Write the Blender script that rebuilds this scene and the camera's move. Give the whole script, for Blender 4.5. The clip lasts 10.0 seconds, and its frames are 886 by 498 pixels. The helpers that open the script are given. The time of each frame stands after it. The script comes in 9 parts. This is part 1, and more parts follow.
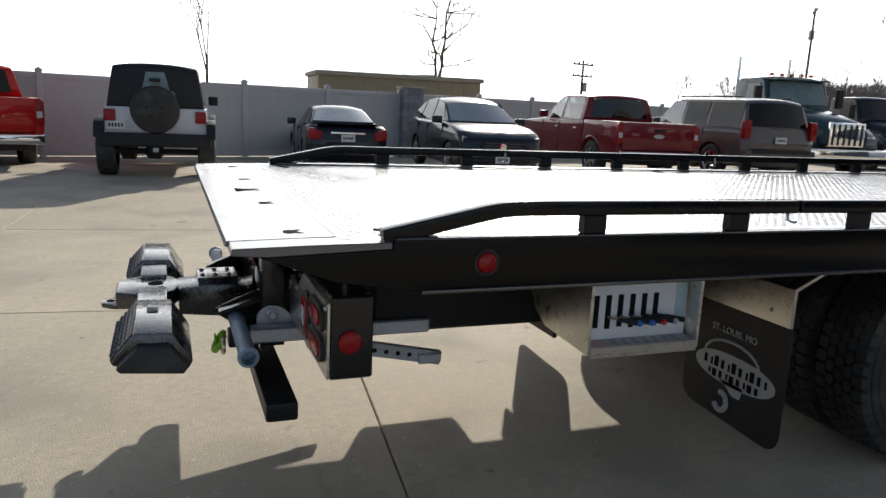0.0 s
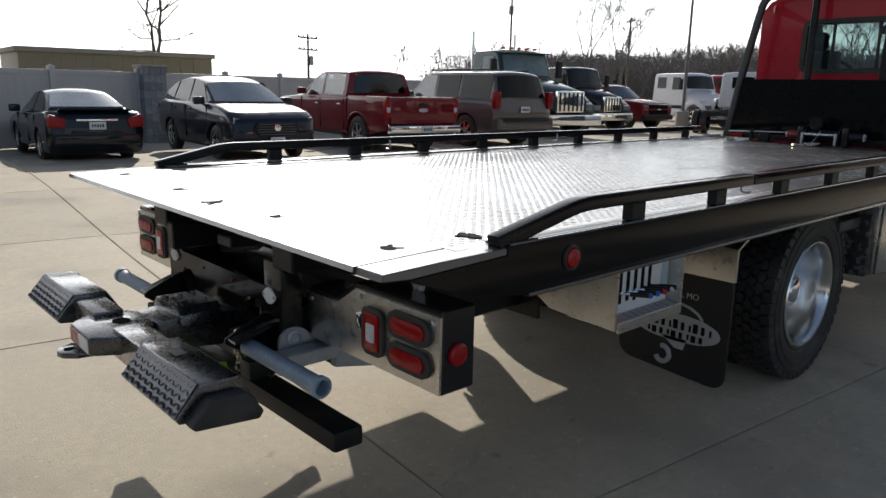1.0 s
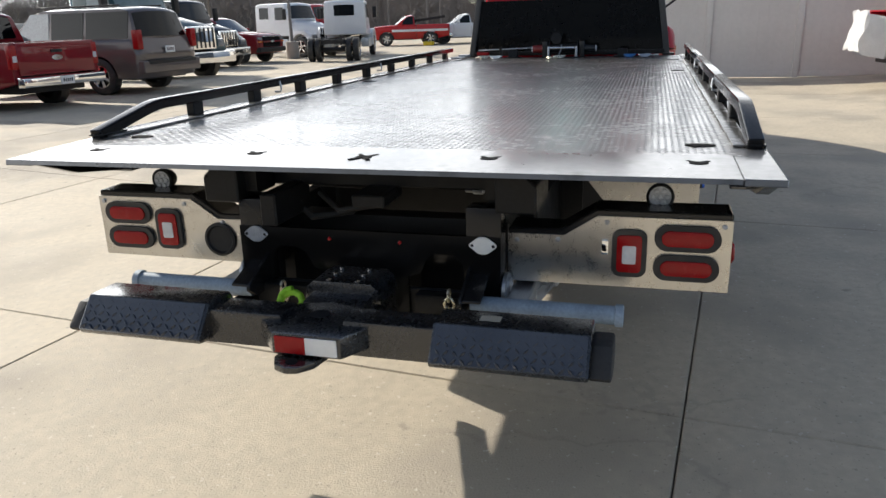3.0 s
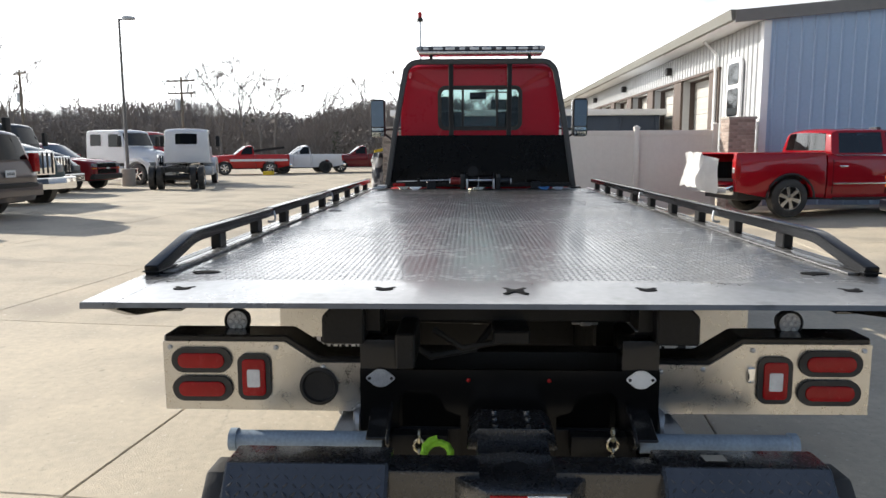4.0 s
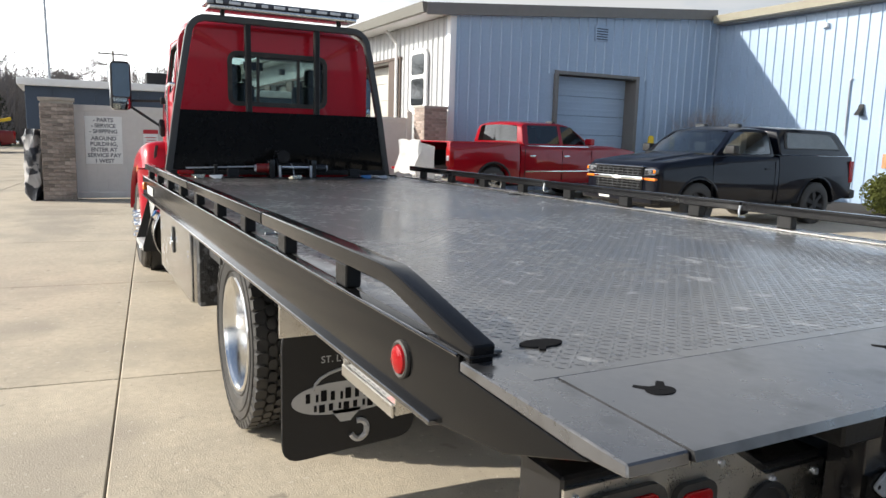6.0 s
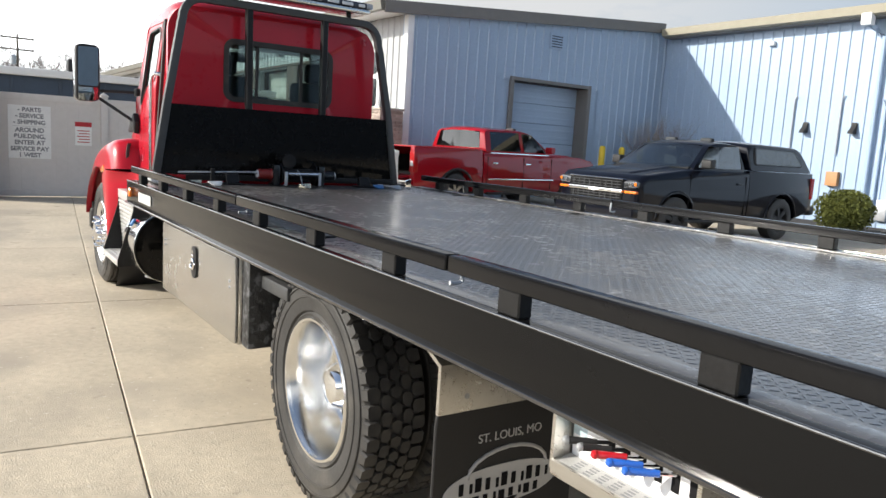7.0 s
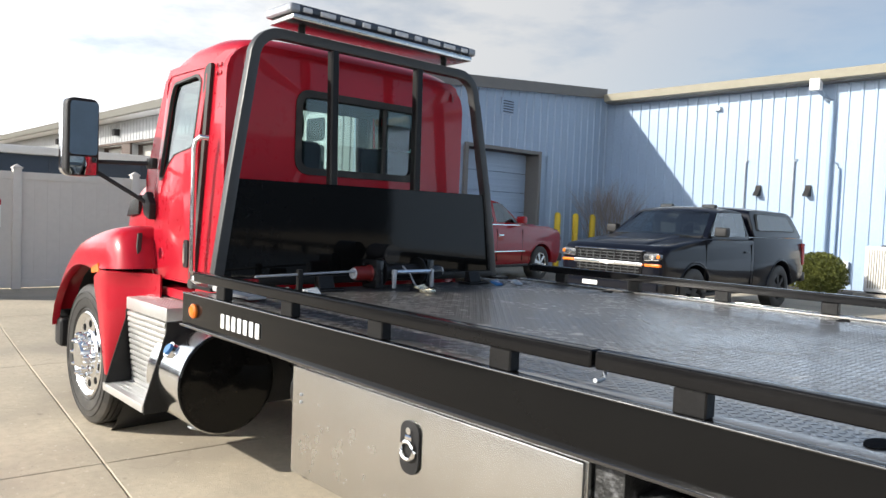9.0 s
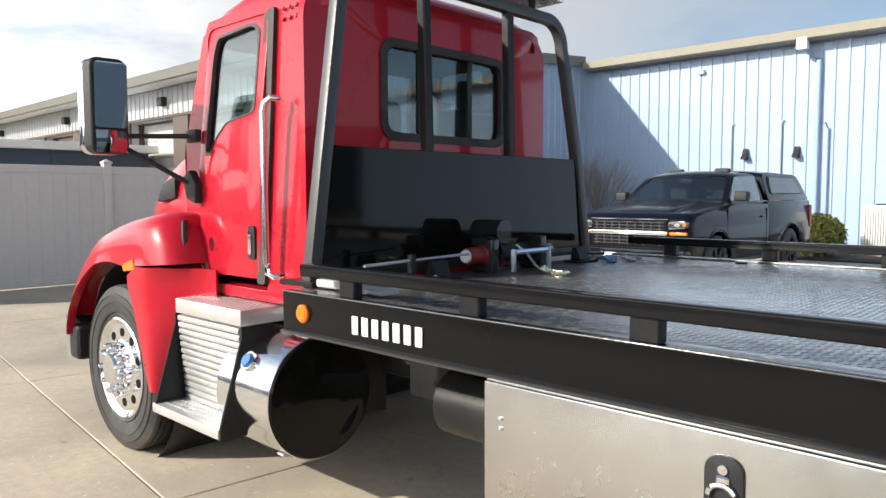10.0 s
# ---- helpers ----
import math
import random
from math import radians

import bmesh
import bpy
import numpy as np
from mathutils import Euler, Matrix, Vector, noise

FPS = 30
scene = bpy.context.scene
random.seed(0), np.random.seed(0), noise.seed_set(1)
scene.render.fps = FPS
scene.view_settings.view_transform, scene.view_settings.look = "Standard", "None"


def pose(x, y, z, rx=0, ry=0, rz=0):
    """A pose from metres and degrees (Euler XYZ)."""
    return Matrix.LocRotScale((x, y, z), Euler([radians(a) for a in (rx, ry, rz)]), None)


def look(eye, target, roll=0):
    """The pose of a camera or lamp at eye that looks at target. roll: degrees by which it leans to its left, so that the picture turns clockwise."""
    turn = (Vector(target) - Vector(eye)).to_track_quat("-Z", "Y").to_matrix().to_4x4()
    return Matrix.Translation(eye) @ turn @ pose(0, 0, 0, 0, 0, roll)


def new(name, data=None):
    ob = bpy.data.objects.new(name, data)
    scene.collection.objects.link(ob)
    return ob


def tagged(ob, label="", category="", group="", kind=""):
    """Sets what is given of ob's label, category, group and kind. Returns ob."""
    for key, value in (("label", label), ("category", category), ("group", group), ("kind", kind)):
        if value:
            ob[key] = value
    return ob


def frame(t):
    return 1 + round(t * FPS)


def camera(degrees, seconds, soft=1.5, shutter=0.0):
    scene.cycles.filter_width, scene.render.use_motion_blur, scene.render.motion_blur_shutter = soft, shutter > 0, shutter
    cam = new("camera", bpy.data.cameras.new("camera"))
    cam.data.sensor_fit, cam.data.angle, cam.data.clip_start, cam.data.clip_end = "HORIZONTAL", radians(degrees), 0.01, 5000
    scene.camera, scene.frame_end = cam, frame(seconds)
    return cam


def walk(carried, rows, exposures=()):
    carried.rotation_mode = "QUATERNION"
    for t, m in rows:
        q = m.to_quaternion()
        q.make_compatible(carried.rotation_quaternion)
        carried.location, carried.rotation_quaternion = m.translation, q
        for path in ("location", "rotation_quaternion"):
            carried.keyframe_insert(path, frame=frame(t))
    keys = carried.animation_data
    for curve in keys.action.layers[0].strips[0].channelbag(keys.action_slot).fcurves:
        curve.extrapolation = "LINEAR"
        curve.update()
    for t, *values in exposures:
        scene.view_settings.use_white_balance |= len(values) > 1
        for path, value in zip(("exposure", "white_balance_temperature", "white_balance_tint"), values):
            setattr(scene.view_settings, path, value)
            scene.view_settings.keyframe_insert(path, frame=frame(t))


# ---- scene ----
cam = camera(62.5, 10.0)
PATH = [
    (0, (-0.252, -3.305, 1.529), (0.45, -1.472, 1.144), 2.7),
    (0.5, (-0.742, -3.059, 1.548), (0.339, -1.424, 1.148), 1.8),
    (1, (-1.168, -2.701, 1.58), (0.147, -1.257, 1.15), 1.2),
    (1.5, (-1.584, -2.37, 1.604), (-0.008, -1.206, 1.205), 2.6),
    (2, (-1.869, -1.919, 1.545), (-0.156, -1.037, 1.005), 1.8),
    (2.2, (-1.986, -1.737, 1.545), (-0.252, -0.946, 0.939), 2.4),
    (3.3, (-2.249, -0.606, 1.571), (-0.362, -0.196, 1.05), -1.3),
    (3.5, (-2.295, -0.39, 1.577), (-0.37, -0.052, 1.152), 0.6),
    (4, (-2.206, 0.13, 1.573), (-0.226, 0.2, 1.303), -0.2),
    (4.5, (-2.0, 0.637, 1.573), (-0.038, 0.326, 1.334), 0.7),
    (5, (-1.688, 1.127, 1.556), (0.193, 0.499, 1.299), 0.7),
    (5.5, (-1.243, 1.547, 1.532), (0.591, 0.803, 1.246), 1.7),
    (5.7, (-1.064, 1.715, 1.535), (0.733, 0.886, 1.243), 1.1),
    (6.8, (0.073, 2.345, 1.539), (1.735, 1.274, 1.24), 4.2),
    (7, (0.295, 2.408, 1.545), (1.93, 1.291, 1.262), 3.5),
    (7.5, (0.905, 2.512, 1.543), (2.509, 1.335, 1.342), 2.0),
    (8, (1.445, 2.653, 1.541), (2.967, 1.37, 1.348), 1.9),
    (8.5, (2.048, 2.729, 1.569), (3.544, 1.412, 1.392), 2.0),
    (9, (2.595, 2.832, 1.578), (4.062, 1.476, 1.486), 2.3),
    (9.5, (3.152, 2.871, 1.554), (4.517, 1.41, 1.507), -2.1),
    (10, (3.713, 2.954, 1.513), (5.088, 1.509, 1.367), -0.2),
]
EXPOSURES = [(0.0, -0.27), (1.0, -0.33), (1.6, -0.27), (2.2, 0.04), (3.5, 0.42), (4.5, 0.28), (5.5, 0.31), (7.0, 0.36), (9.0, 0.36), (10.0, 0.34)]
walk(cam, [(t, look(eye, target, roll)) for t, eye, target, roll in PATH], EXPOSURES)

# ---- world, sun and sky ----
SUN = Vector((0.54, 1.0, 0.56)).normalized()
world = bpy.data.worlds.new("sky")
scene.world = world
world.use_nodes = True
wn, wl = world.node_tree.nodes, world.node_tree.links
wn.clear()
w_out = wn.new("ShaderNodeOutputWorld")
w_bg = wn.new("ShaderNodeBackground")
CLOUD_FAR, CLOUD_SUN, CLOUD_LOW = 8.6, 42.0, 26.0
w_sky = wn.new("ShaderNodeTexSky")
w_sky.sky_type = "NISHITA"
w_sky.sun_disc = False
w_sky.sun_elevation = math.asin(SUN.z)
w_sky.sun_rotation = math.atan2(SUN.x, SUN.y)
w_sky.dust_density = 0.6
w_co = wn.new("ShaderNodeTexCoord")
w_map = wn.new("ShaderNodeMapping")
w_map.inputs["Scale"].default_value = (1.0, 1.0, 3.2)
w_noise = wn.new("ShaderNodeTexNoise")
w_noise.inputs["Scale"].default_value = 4.6
w_noise.inputs["Detail"].default_value = 8.0
w_noise.inputs["Roughness"].default_value = 0.58
w_ramp = wn.new("ShaderNodeValToRGB")
w_ramp.color_ramp.elements[0].position = 0.27
w_ramp.color_ramp.elements[0].color = (0.42, 0.42, 0.42, 1.0)
w_ramp.color_ramp.elements[1].position = 0.53
wl.new(w_co.outputs["Generated"], w_map.inputs["Vector"])
wl.new(w_map.outputs["Vector"], w_noise.inputs["Vector"])
wl.new(w_noise.outputs["Fac"], w_ramp.inputs["Fac"])
# cloud banks lie low round the horizon and thin out overhead
w_sep = wn.new("ShaderNodeSeparateXYZ")
wl.new(w_co.outputs["Generated"], w_sep.inputs["Vector"])
w_high = wn.new("ShaderNodeMapRange")
w_high.interpolation_type = "SMOOTHSTEP"
w_high.inputs["From Min"].default_value, w_high.inputs["From Max"].default_value = 0.27, 0.64
w_high.inputs["To Min"].default_value, w_high.inputs["To Max"].default_value = 1.0, 0.12
wl.new(w_sep.outputs["Z"], w_high.inputs["Value"])
w_low = wn.new("ShaderNodeMapRange")
w_low.interpolation_type = "SMOOTHSTEP"
w_low.inputs["From Min"].default_value, w_low.inputs["From Max"].default_value = 0.02, 0.20
w_low.inputs["To Min"].default_value, w_low.inputs["To Max"].default_value = 0.95, 0.0
wl.new(w_sep.outputs["Z"], w_low.inputs["Value"])
w_max = wn.new("ShaderNodeMath")
w_max.operation = "MAXIMUM"
wl.new(w_ramp.outputs["Color"], w_max.inputs[0])
wl.new(w_low.outputs["Result"], w_max.inputs[1])
w_mul = wn.new("ShaderNodeMath")
w_mul.operation = "MULTIPLY"
wl.new(w_max.outputs[0], w_mul.inputs[0])
wl.new(w_high.outputs["Result"], w_mul.inputs[1])
# thin haze scatters more light on the sun's side
w_dot = wn.new("ShaderNodeVectorMath")
w_dot.operation = "DOT_PRODUCT"
w_dot.inputs[1].default_value = SUN
wl.new(w_co.outputs["Generated"], w_dot.inputs[0])
w_pos = wn.new("ShaderNodeMath")
w_pos.operation = "MAXIMUM"
w_pos.inputs[1].default_value = 0.0
wl.new(w_dot.outputs["Value"], w_pos.inputs[0])
w_pow = wn.new("ShaderNodeMath")
w_pow.operation = "POWER"
w_pow.inputs[1].default_value = 13.0
wl.new(w_pos.outputs[0], w_pow.inputs[0])
w_glow = wn.new("ShaderNodeMapRange")
w_glow.clamp = False
w_glow.inputs["To Min"].default_value, w_glow.inputs["To Max"].default_value = CLOUD_FAR, CLOUD_SUN
wl.new(w_pow.outputs[0], w_glow.inputs["Value"])
w_tint = wn.new("ShaderNodeMix")
w_tint.data_type, w_tint.blend_type = "RGBA", "MULTIPLY"
w_tint.inputs[0].default_value = 1.0
w_tint.inputs[6].default_value = (0.97, 0.985, 1.0, 1.0)
# the low bank on the sun's half of the sky is lit through and bright
w_half = wn.new("ShaderNodeMapRange")
w_half.interpolation_type = "SMOOTHSTEP"
w_half.inputs["From Min"].default_value, w_half.inputs["From Max"].default_value = -0.05, 0.65
wl.new(w_dot.outputs["Value"], w_half.inputs["Value"])
w_band = wn.new("ShaderNodeMapRange")
w_band.interpolation_type = "SMOOTHSTEP"
w_band.inputs["From Min"].default_value, w_band.inputs["From Max"].default_value = 0.10, 0.58
w_band.inputs["To Min"].default_value, w_band.inputs["To Max"].default_value = CLOUD_LOW, 0.0
wl.new(w_sep.outputs["Z"], w_band.inputs["Value"])
w_sum = wn.new("ShaderNodeMath")
w_sum.operation = "MULTIPLY_ADD"
wl.new(w_half.outputs["Result"], w_sum.inputs[0])
wl.new(w_band.outputs["Result"], w_sum.inputs[1])
wl.new(w_glow.outputs["Result"], w_sum.inputs[2])
wl.new(w_sum.outputs[0], w_tint.inputs[7])
w_side = wn.new("ShaderNodeMapRange")
w_side.interpolation_type = "SMOOTHSTEP"
w_side.inputs["From Min"].default_value, w_side.inputs["From Max"].default_value = -0.75, -0.08
w_side.inputs["To Min"].default_value = 0.05
wl.new(w_dot.outputs["Value"], w_side.inputs["Value"])
w_cover = wn.new("ShaderNodeMath")
w_cover.operation = "MULTIPLY"
wl.new(w_mul.outputs[0], w_cover.inputs[0])
wl.new(w_side.outputs["Result"], w_cover.inputs[1])
w_mix = wn.new("ShaderNodeMix")
w_mix.data_type = "RGBA"
wl.new(w_cover.outputs[0], w_mix.inputs[0])
w_blue = wn.new("ShaderNodeMix")
w_blue.data_type, w_blue.blend_type = "RGBA", "MULTIPLY"
w_blue.inputs[0].default_value = 1.0
w_blue.inputs[7].default_value = (1.20, 1.30, 1.40, 1.0)
wl.new(w_sky.outputs["Color"], w_blue.inputs[6])
wl.new(w_blue.outputs[2], w_mix.inputs[6])
wl.new(w_tint.outputs[2], w_mix.inputs[7])
wl.new(w_mix.outputs[2], w_bg.inputs["Color"])
w_bg.inputs["Strength"].default_value = 0.07
wl.new(w_bg.outputs["Background"], w_out.inputs["Surface"])

sun_lamp = bpy.data.lights.new("sun", "SUN")
sun_lamp.energy = 5.5
sun_lamp.angle = radians(0.55)
sun_lamp.color = (1.0, 0.935, 0.83)
sun = new("sun", sun_lamp)
sun.matrix_world = look(SUN * 40, (0, 0, 0))

# ---- materials ----


def material(name, color, rough=0.5, metal=0.0, vary=0.15, scale=6.0, bump=0.0, bump_scale=60.0, rough_vary=0.1,
             coat=0.0, stretch=(1, 1, 1), stain=None, stain_scale=1.3, stain_cut=(0.5, 0.7), spec=0.5, per_object=0.0, coat_rough=0.04):
    """A surface with grain at two scales, an optional second colour in patches, and fine relief."""
    m = bpy.data.materials.new(name)
    m.use_nodes = True
    n, l = m.node_tree.nodes, m.node_tree.links
    p = n["Principled BSDF"]
    co = n.new("ShaderNodeTexCoord")
    mp = n.new("ShaderNodeMapping")
    mp.inputs["Scale"].default_value = stretch
    l.new(co.outputs["Object"], mp.inputs["Vector"])
    a = n.new("ShaderNodeTexNoise")
    a.inputs["Scale"].default_value, a.inputs["Detail"].default_value = scale, 5.0
    b = n.new("ShaderNodeTexNoise")
    b.inputs["Scale"].default_value, b.inputs["Detail"].default_value = scale * 11.0, 3.0
    l.new(mp.outputs["Vector"], a.inputs["Vector"])
    l.new(mp.outputs["Vector"], b.inputs["Vector"])
    add = n.new("ShaderNodeMath")
    add.operation = "ADD"
    l.new(a.outputs["Fac"], add.inputs[0])
    l.new(b.outputs["Fac"], add.inputs[1])
    rng = n.new("ShaderNodeMapRange")
    rng.inputs["From Min"].default_value, rng.inputs["From Max"].default_value = 0.65, 1.35
    rng.inputs["To Min"].default_value, rng.inputs["To Max"].default_value = 1.0 - vary, 1.0 + vary
    l.new(add.outputs[0], rng.inputs["Value"])
    tint = n.new("ShaderNodeMix")
    tint.data_type, tint.blend_type = "RGBA", "MULTIPLY"
    tint.inputs[0].default_value = 1.0
    tint.inputs[6].default_value = (*color, 1)
    l.new(rng.outputs["Result"], tint.inputs[7])
    out = tint.outputs[2]
    if stain:
        s = n.new("ShaderNodeTexNoise")
        s.inputs["Scale"].default_value, s.inputs["Detail"].default_value = stain_scale, 7.0
        l.new(co.outputs["Object"], s.inputs["Vector"])
        r = n.new("ShaderNodeMapRange")
        r.interpolation_type = "SMOOTHSTEP"
        r.inputs["From Min"].default_value, r.inputs["From Max"].default_value = stain_cut
        l.new(s.outputs["Fac"], r.inputs["Value"])
        x = n.new("ShaderNodeMix")
        x.data_type = "RGBA"
        l.new(r.outputs["Result"], x.inputs[0])
        l.new(out, x.inputs[6])
        x.inputs[7].default_value = (*stain, 1)
        out = x.outputs[2]
    if per_object:
        oi = n.new("ShaderNodeObjectInfo")
        r = n.new("ShaderNodeMapRange")
        r.inputs["To Min"].default_value, r.inputs["To Max"].default_value = 1.0 - per_object, 1.0 + per_object
        l.new(oi.outputs["Random"], r.inputs["Value"])
        x = n.new("ShaderNodeMix")
        x.data_type, x.blend_type = "RGBA", "MULTIPLY"
        x.inputs[0].default_value = 1.0
        l.new(out, x.inputs[6])
        l.new(r.outputs["Result"], x.inputs[7])
        out = x.outputs[2]
    l.new(out, p.inputs["Base Color"])
    rr = n.new("ShaderNodeMapRange")
    rr.inputs["From Min"].default_value, rr.inputs["From Max"].default_value = 0.65, 1.35
    rr.inputs["To Min"].default_value, rr.inputs["To Max"].default_value = max(rough - rough_vary, 0.02), min(rough + rough_vary, 1.0)
    l.new(add.outputs[0], rr.inputs["Value"])
    l.new(rr.outputs["Result"], p.inputs["Roughness"])
    p.inputs["Metallic"].default_value = metal
    p.inputs["Specular IOR Level"].default_value = spec
    p.inputs["Coat Weight"].default_value = coat
    p.inputs["Coat Roughness"].default_value = coat_rough
    if coat and coat_rough > 0.05:
        cr = n.new("ShaderNodeMapRange")
        cr.inputs["From Min"].default_value, cr.inputs["From Max"].default_value = 0.75, 1.25
        cr.inputs["To Min"].default_value, cr.inputs["To Max"].default_value = coat_rough * 0.45, coat_rough * 1.9
        l.new(add.outputs[0], cr.inputs["Value"])
        l.new(cr.outputs["Result"], p.inputs["Coat Roughness"])
    if bump:
        f = n.new("ShaderNodeTexNoise")
        f.inputs["Scale"].default_value, f.inputs["Detail"].default_value = bump_scale, 4.0
        l.new(mp.outputs["Vector"], f.inputs["Vector"])
        bp = n.new("ShaderNodeBump")
        bp.inputs["Strength"].default_value, bp.inputs["Distance"].default_value = bump, 0.01
        l.new(f.outputs["Fac"], bp.inputs["Height"])
        l.new(bp.outputs["Normal"], p.inputs["Normal"])
    return m


def glass(name, tint, base=0.07):
    m = bpy.data.materials.new(name)
    m.use_nodes = True
    n, l = m.node_tree.nodes, m.node_tree.links
    n.clear()
    o = n.new("ShaderNodeOutputMaterial")
    mx = n.new("ShaderNodeMixShader")
    lw = n.new("ShaderNodeLayerWeight")
    lw.inputs["Blend"].default_value = 0.5
    pw = n.new("ShaderNodeMath")
    pw.operation = "POWER"
    pw.inputs[1].default_value = 3.6
    l.new(lw.outputs["Facing"], pw.inputs[0])
    fr = n.new("ShaderNodeMath")
    fr.operation = "MULTIPLY_ADD"
    fr.inputs[1].default_value, fr.inputs[2].default_value = 0.9, base
    l.new(pw.outputs[0], fr.inputs[0])
    tr = n.new("ShaderNodeBsdfTransparent")
    tr.inputs["Color"].default_value = (*tint, 1)
    gl = n.new("ShaderNodeBsdfGlossy")
    gl.inputs["Roughness"].default_value = 0.02
    l.new(fr.outputs[0], mx.inputs["Fac"])
    l.new(tr.outputs["BSDF"], mx.inputs[1])
    l.new(gl.outputs["BSDF"], mx.inputs[2])
    l.new(mx.outputs["Shader"], o.inputs["Surface"])
    return m


concrete = material("concrete", (0.475, 0.412, 0.315), 0.85, vary=0.16, scale=1.6, bump=0.35, bump_scale=110, stain=(0.36, 0.315, 0.25),
                    stain_scale=0.75, stain_cut=(0.46, 0.66), per_object=0.06)


def crack_and_speck(m):
    """Adds hairline cracks, dark spots and pale grit to a ground material."""
    n, l = m.node_tree.nodes, m.node_tree.links
    p = n["Principled BSDF"]
    src = p.inputs["Base Color"].links[0].from_socket
    co = n.new("ShaderNodeTexCoord")
    wob = n.new("ShaderNodeTexNoise")
    wob.inputs["Scale"].default_value, wob.inputs["Detail"].default_value = 1.7, 6.0
    l.new(co.outputs["Object"], wob.inputs["Vector"])
    mx = n.new("ShaderNodeMix")
    mx.data_type = "VECTOR"
    mx.inputs[0].default_value = 0.45
    l.new(co.outputs["Object"], mx.inputs[4])
    l.new(wob.outputs["Color"], mx.inputs[5])
    vo = n.new("ShaderNodeTexVoronoi")
    vo.feature = "DISTANCE_TO_EDGE"
    vo.inputs["Scale"].default_value = 0.62
    l.new(mx.outputs[1], vo.inputs["Vector"])
    line = n.new("ShaderNodeMapRange")
    line.inputs["From Min"].default_value, line.inputs["From Max"].default_value = 0.0015, 0.006
    line.inputs["To Min"].default_value, line.inputs["To Max"].default_value = 1.0, 0.0
    l.new(vo.outputs["Distance"], line.inputs["Value"])
    some = n.new("ShaderNodeTexNoise")
    some.inputs["Scale"].default_value = 0.5
    l.new(co.outputs["Object"], some.inputs["Vector"])
    cut = n.new("ShaderNodeMapRange")
    cut.inputs["From Min"].default_value, cut.inputs["From Max"].default_value = 0.52, 0.60
    cut.inputs["To Max"].default_value = 0.2
    l.new(some.outputs["Fac"], cut.inputs["Value"])
    mul = n.new("ShaderNodeMath")
    mul.operation = "MULTIPLY"
    l.new(line.outputs["Result"], mul.inputs[0])
    l.new(cut.outputs["Result"], mul.inputs[1])
    dark = n.new("ShaderNodeMix")
    dark.data_type = "RGBA"
    l.new(mul.outputs[0], dark.inputs[0])
    l.new(src, dark.inputs[6])
    dark.inputs[7].default_value = (0.16, 0.145, 0.12, 1)
    out = dark.outputs[2]
    for sc, lo, hi, col, amount in ((26.0, 0.66, 0.72, (0.62, 0.57, 0.48, 1), 0.6), (5.5, 0.70, 0.76, (0.20, 0.175, 0.14, 1), 0.6), (48.0, 0.66, 0.70, (0.20, 0.18, 0.15, 1), 0.5)):
        g = n.new("ShaderNodeTexNoise")
        g.inputs["Scale"].default_value, g.inputs["Detail"].default_value = sc, 2.0
        l.new(co.outputs["Object"], g.inputs["Vector"])
        r = n.new("ShaderNodeMapRange")
        r.inputs["From Min"].default_value, r.inputs["From Max"].default_value = lo, hi
        r.inputs["To Max"].default_value = amount
        l.new(g.outputs["Fac"], r.inputs["Value"])
        x = n.new("ShaderNodeMix")
        x.data_type = "RGBA"
        l.new(r.outputs["Result"], x.inputs[0])
        l.new(out, x.inputs[6])
        x.inputs[7].default_value = col
        out = x.outputs[2]
    l.new(out, p.inputs["Base Color"])


crack_and_speck(concrete)
joint_dirt = material("joint_dirt", (0.23, 0.20, 0.165), 0.95, vary=0.3, scale=8, bump=0.5)
asphalt = material("asphalt", (0.16, 0.15, 0.14), 0.9, vary=0.2, scale=3, bump=0.4, bump_scale=90)
grass_mat = material("dry_grass", (0.16, 0.15, 0.08), 0.95, vary=0.35, scale=2.5, bump=0.5, bump_scale=30)
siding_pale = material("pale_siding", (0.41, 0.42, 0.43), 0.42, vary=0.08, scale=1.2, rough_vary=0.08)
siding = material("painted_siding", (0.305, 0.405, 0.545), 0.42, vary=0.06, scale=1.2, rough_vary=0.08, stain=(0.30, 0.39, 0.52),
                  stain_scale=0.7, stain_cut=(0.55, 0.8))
fascia_dark = material("dark_fascia", (0.16, 0.15, 0.14), 0.5, vary=0.1)
fascia_olive = material("olive_gutter", (0.15, 0.145, 0.125), 0.5, vary=0.1)
fascia_tan = material("tan_fascia", (0.28, 0.26, 0.20), 0.5, vary=0.08)
door_white = material("overhead_door_white", (0.47, 0.455, 0.42), 0.45, vary=0.05)
trim_grey = material("grey_trim", (0.16, 0.155, 0.15), 0.55, vary=0.1)
pier_brown = material("brown_pier", (0.085, 0.062, 0.052), 0.75, vary=0.2, scale=5, bump=0.2)
pier_tan = material("tan_pier", (0.29, 0.262, 0.21), 0.7, vary=0.12, bump=0.2)
vinyl = material("vinyl_fence", (0.60, 0.57, 0.54), 0.5, vary=0.05, scale=1.0, rough_vary=0.05)
brick_mat = material("pillar_brick", (0.35, 0.28, 0.24), 0.85, vary=0.25, scale=9, bump=0.5, per_object=0.25)
stone_brick = material("stone_brick", (0.28, 0.235, 0.205), 0.85, vary=0.35, scale=14, bump=0.5, per_object=0.42)
mortar = material("mortar", (0.36, 0.33, 0.29), 0.9, vary=0.15, bump=0.4)
stone_grey = material("grey_block", (0.30, 0.30, 0.31), 0.9, vary=0.22, scale=9, bump=0.6, per_object=0.2)
tan_panel = material("tan_panel", (0.270, 0.225, 0.143), 0.6, vary=0.08, scale=1.5)
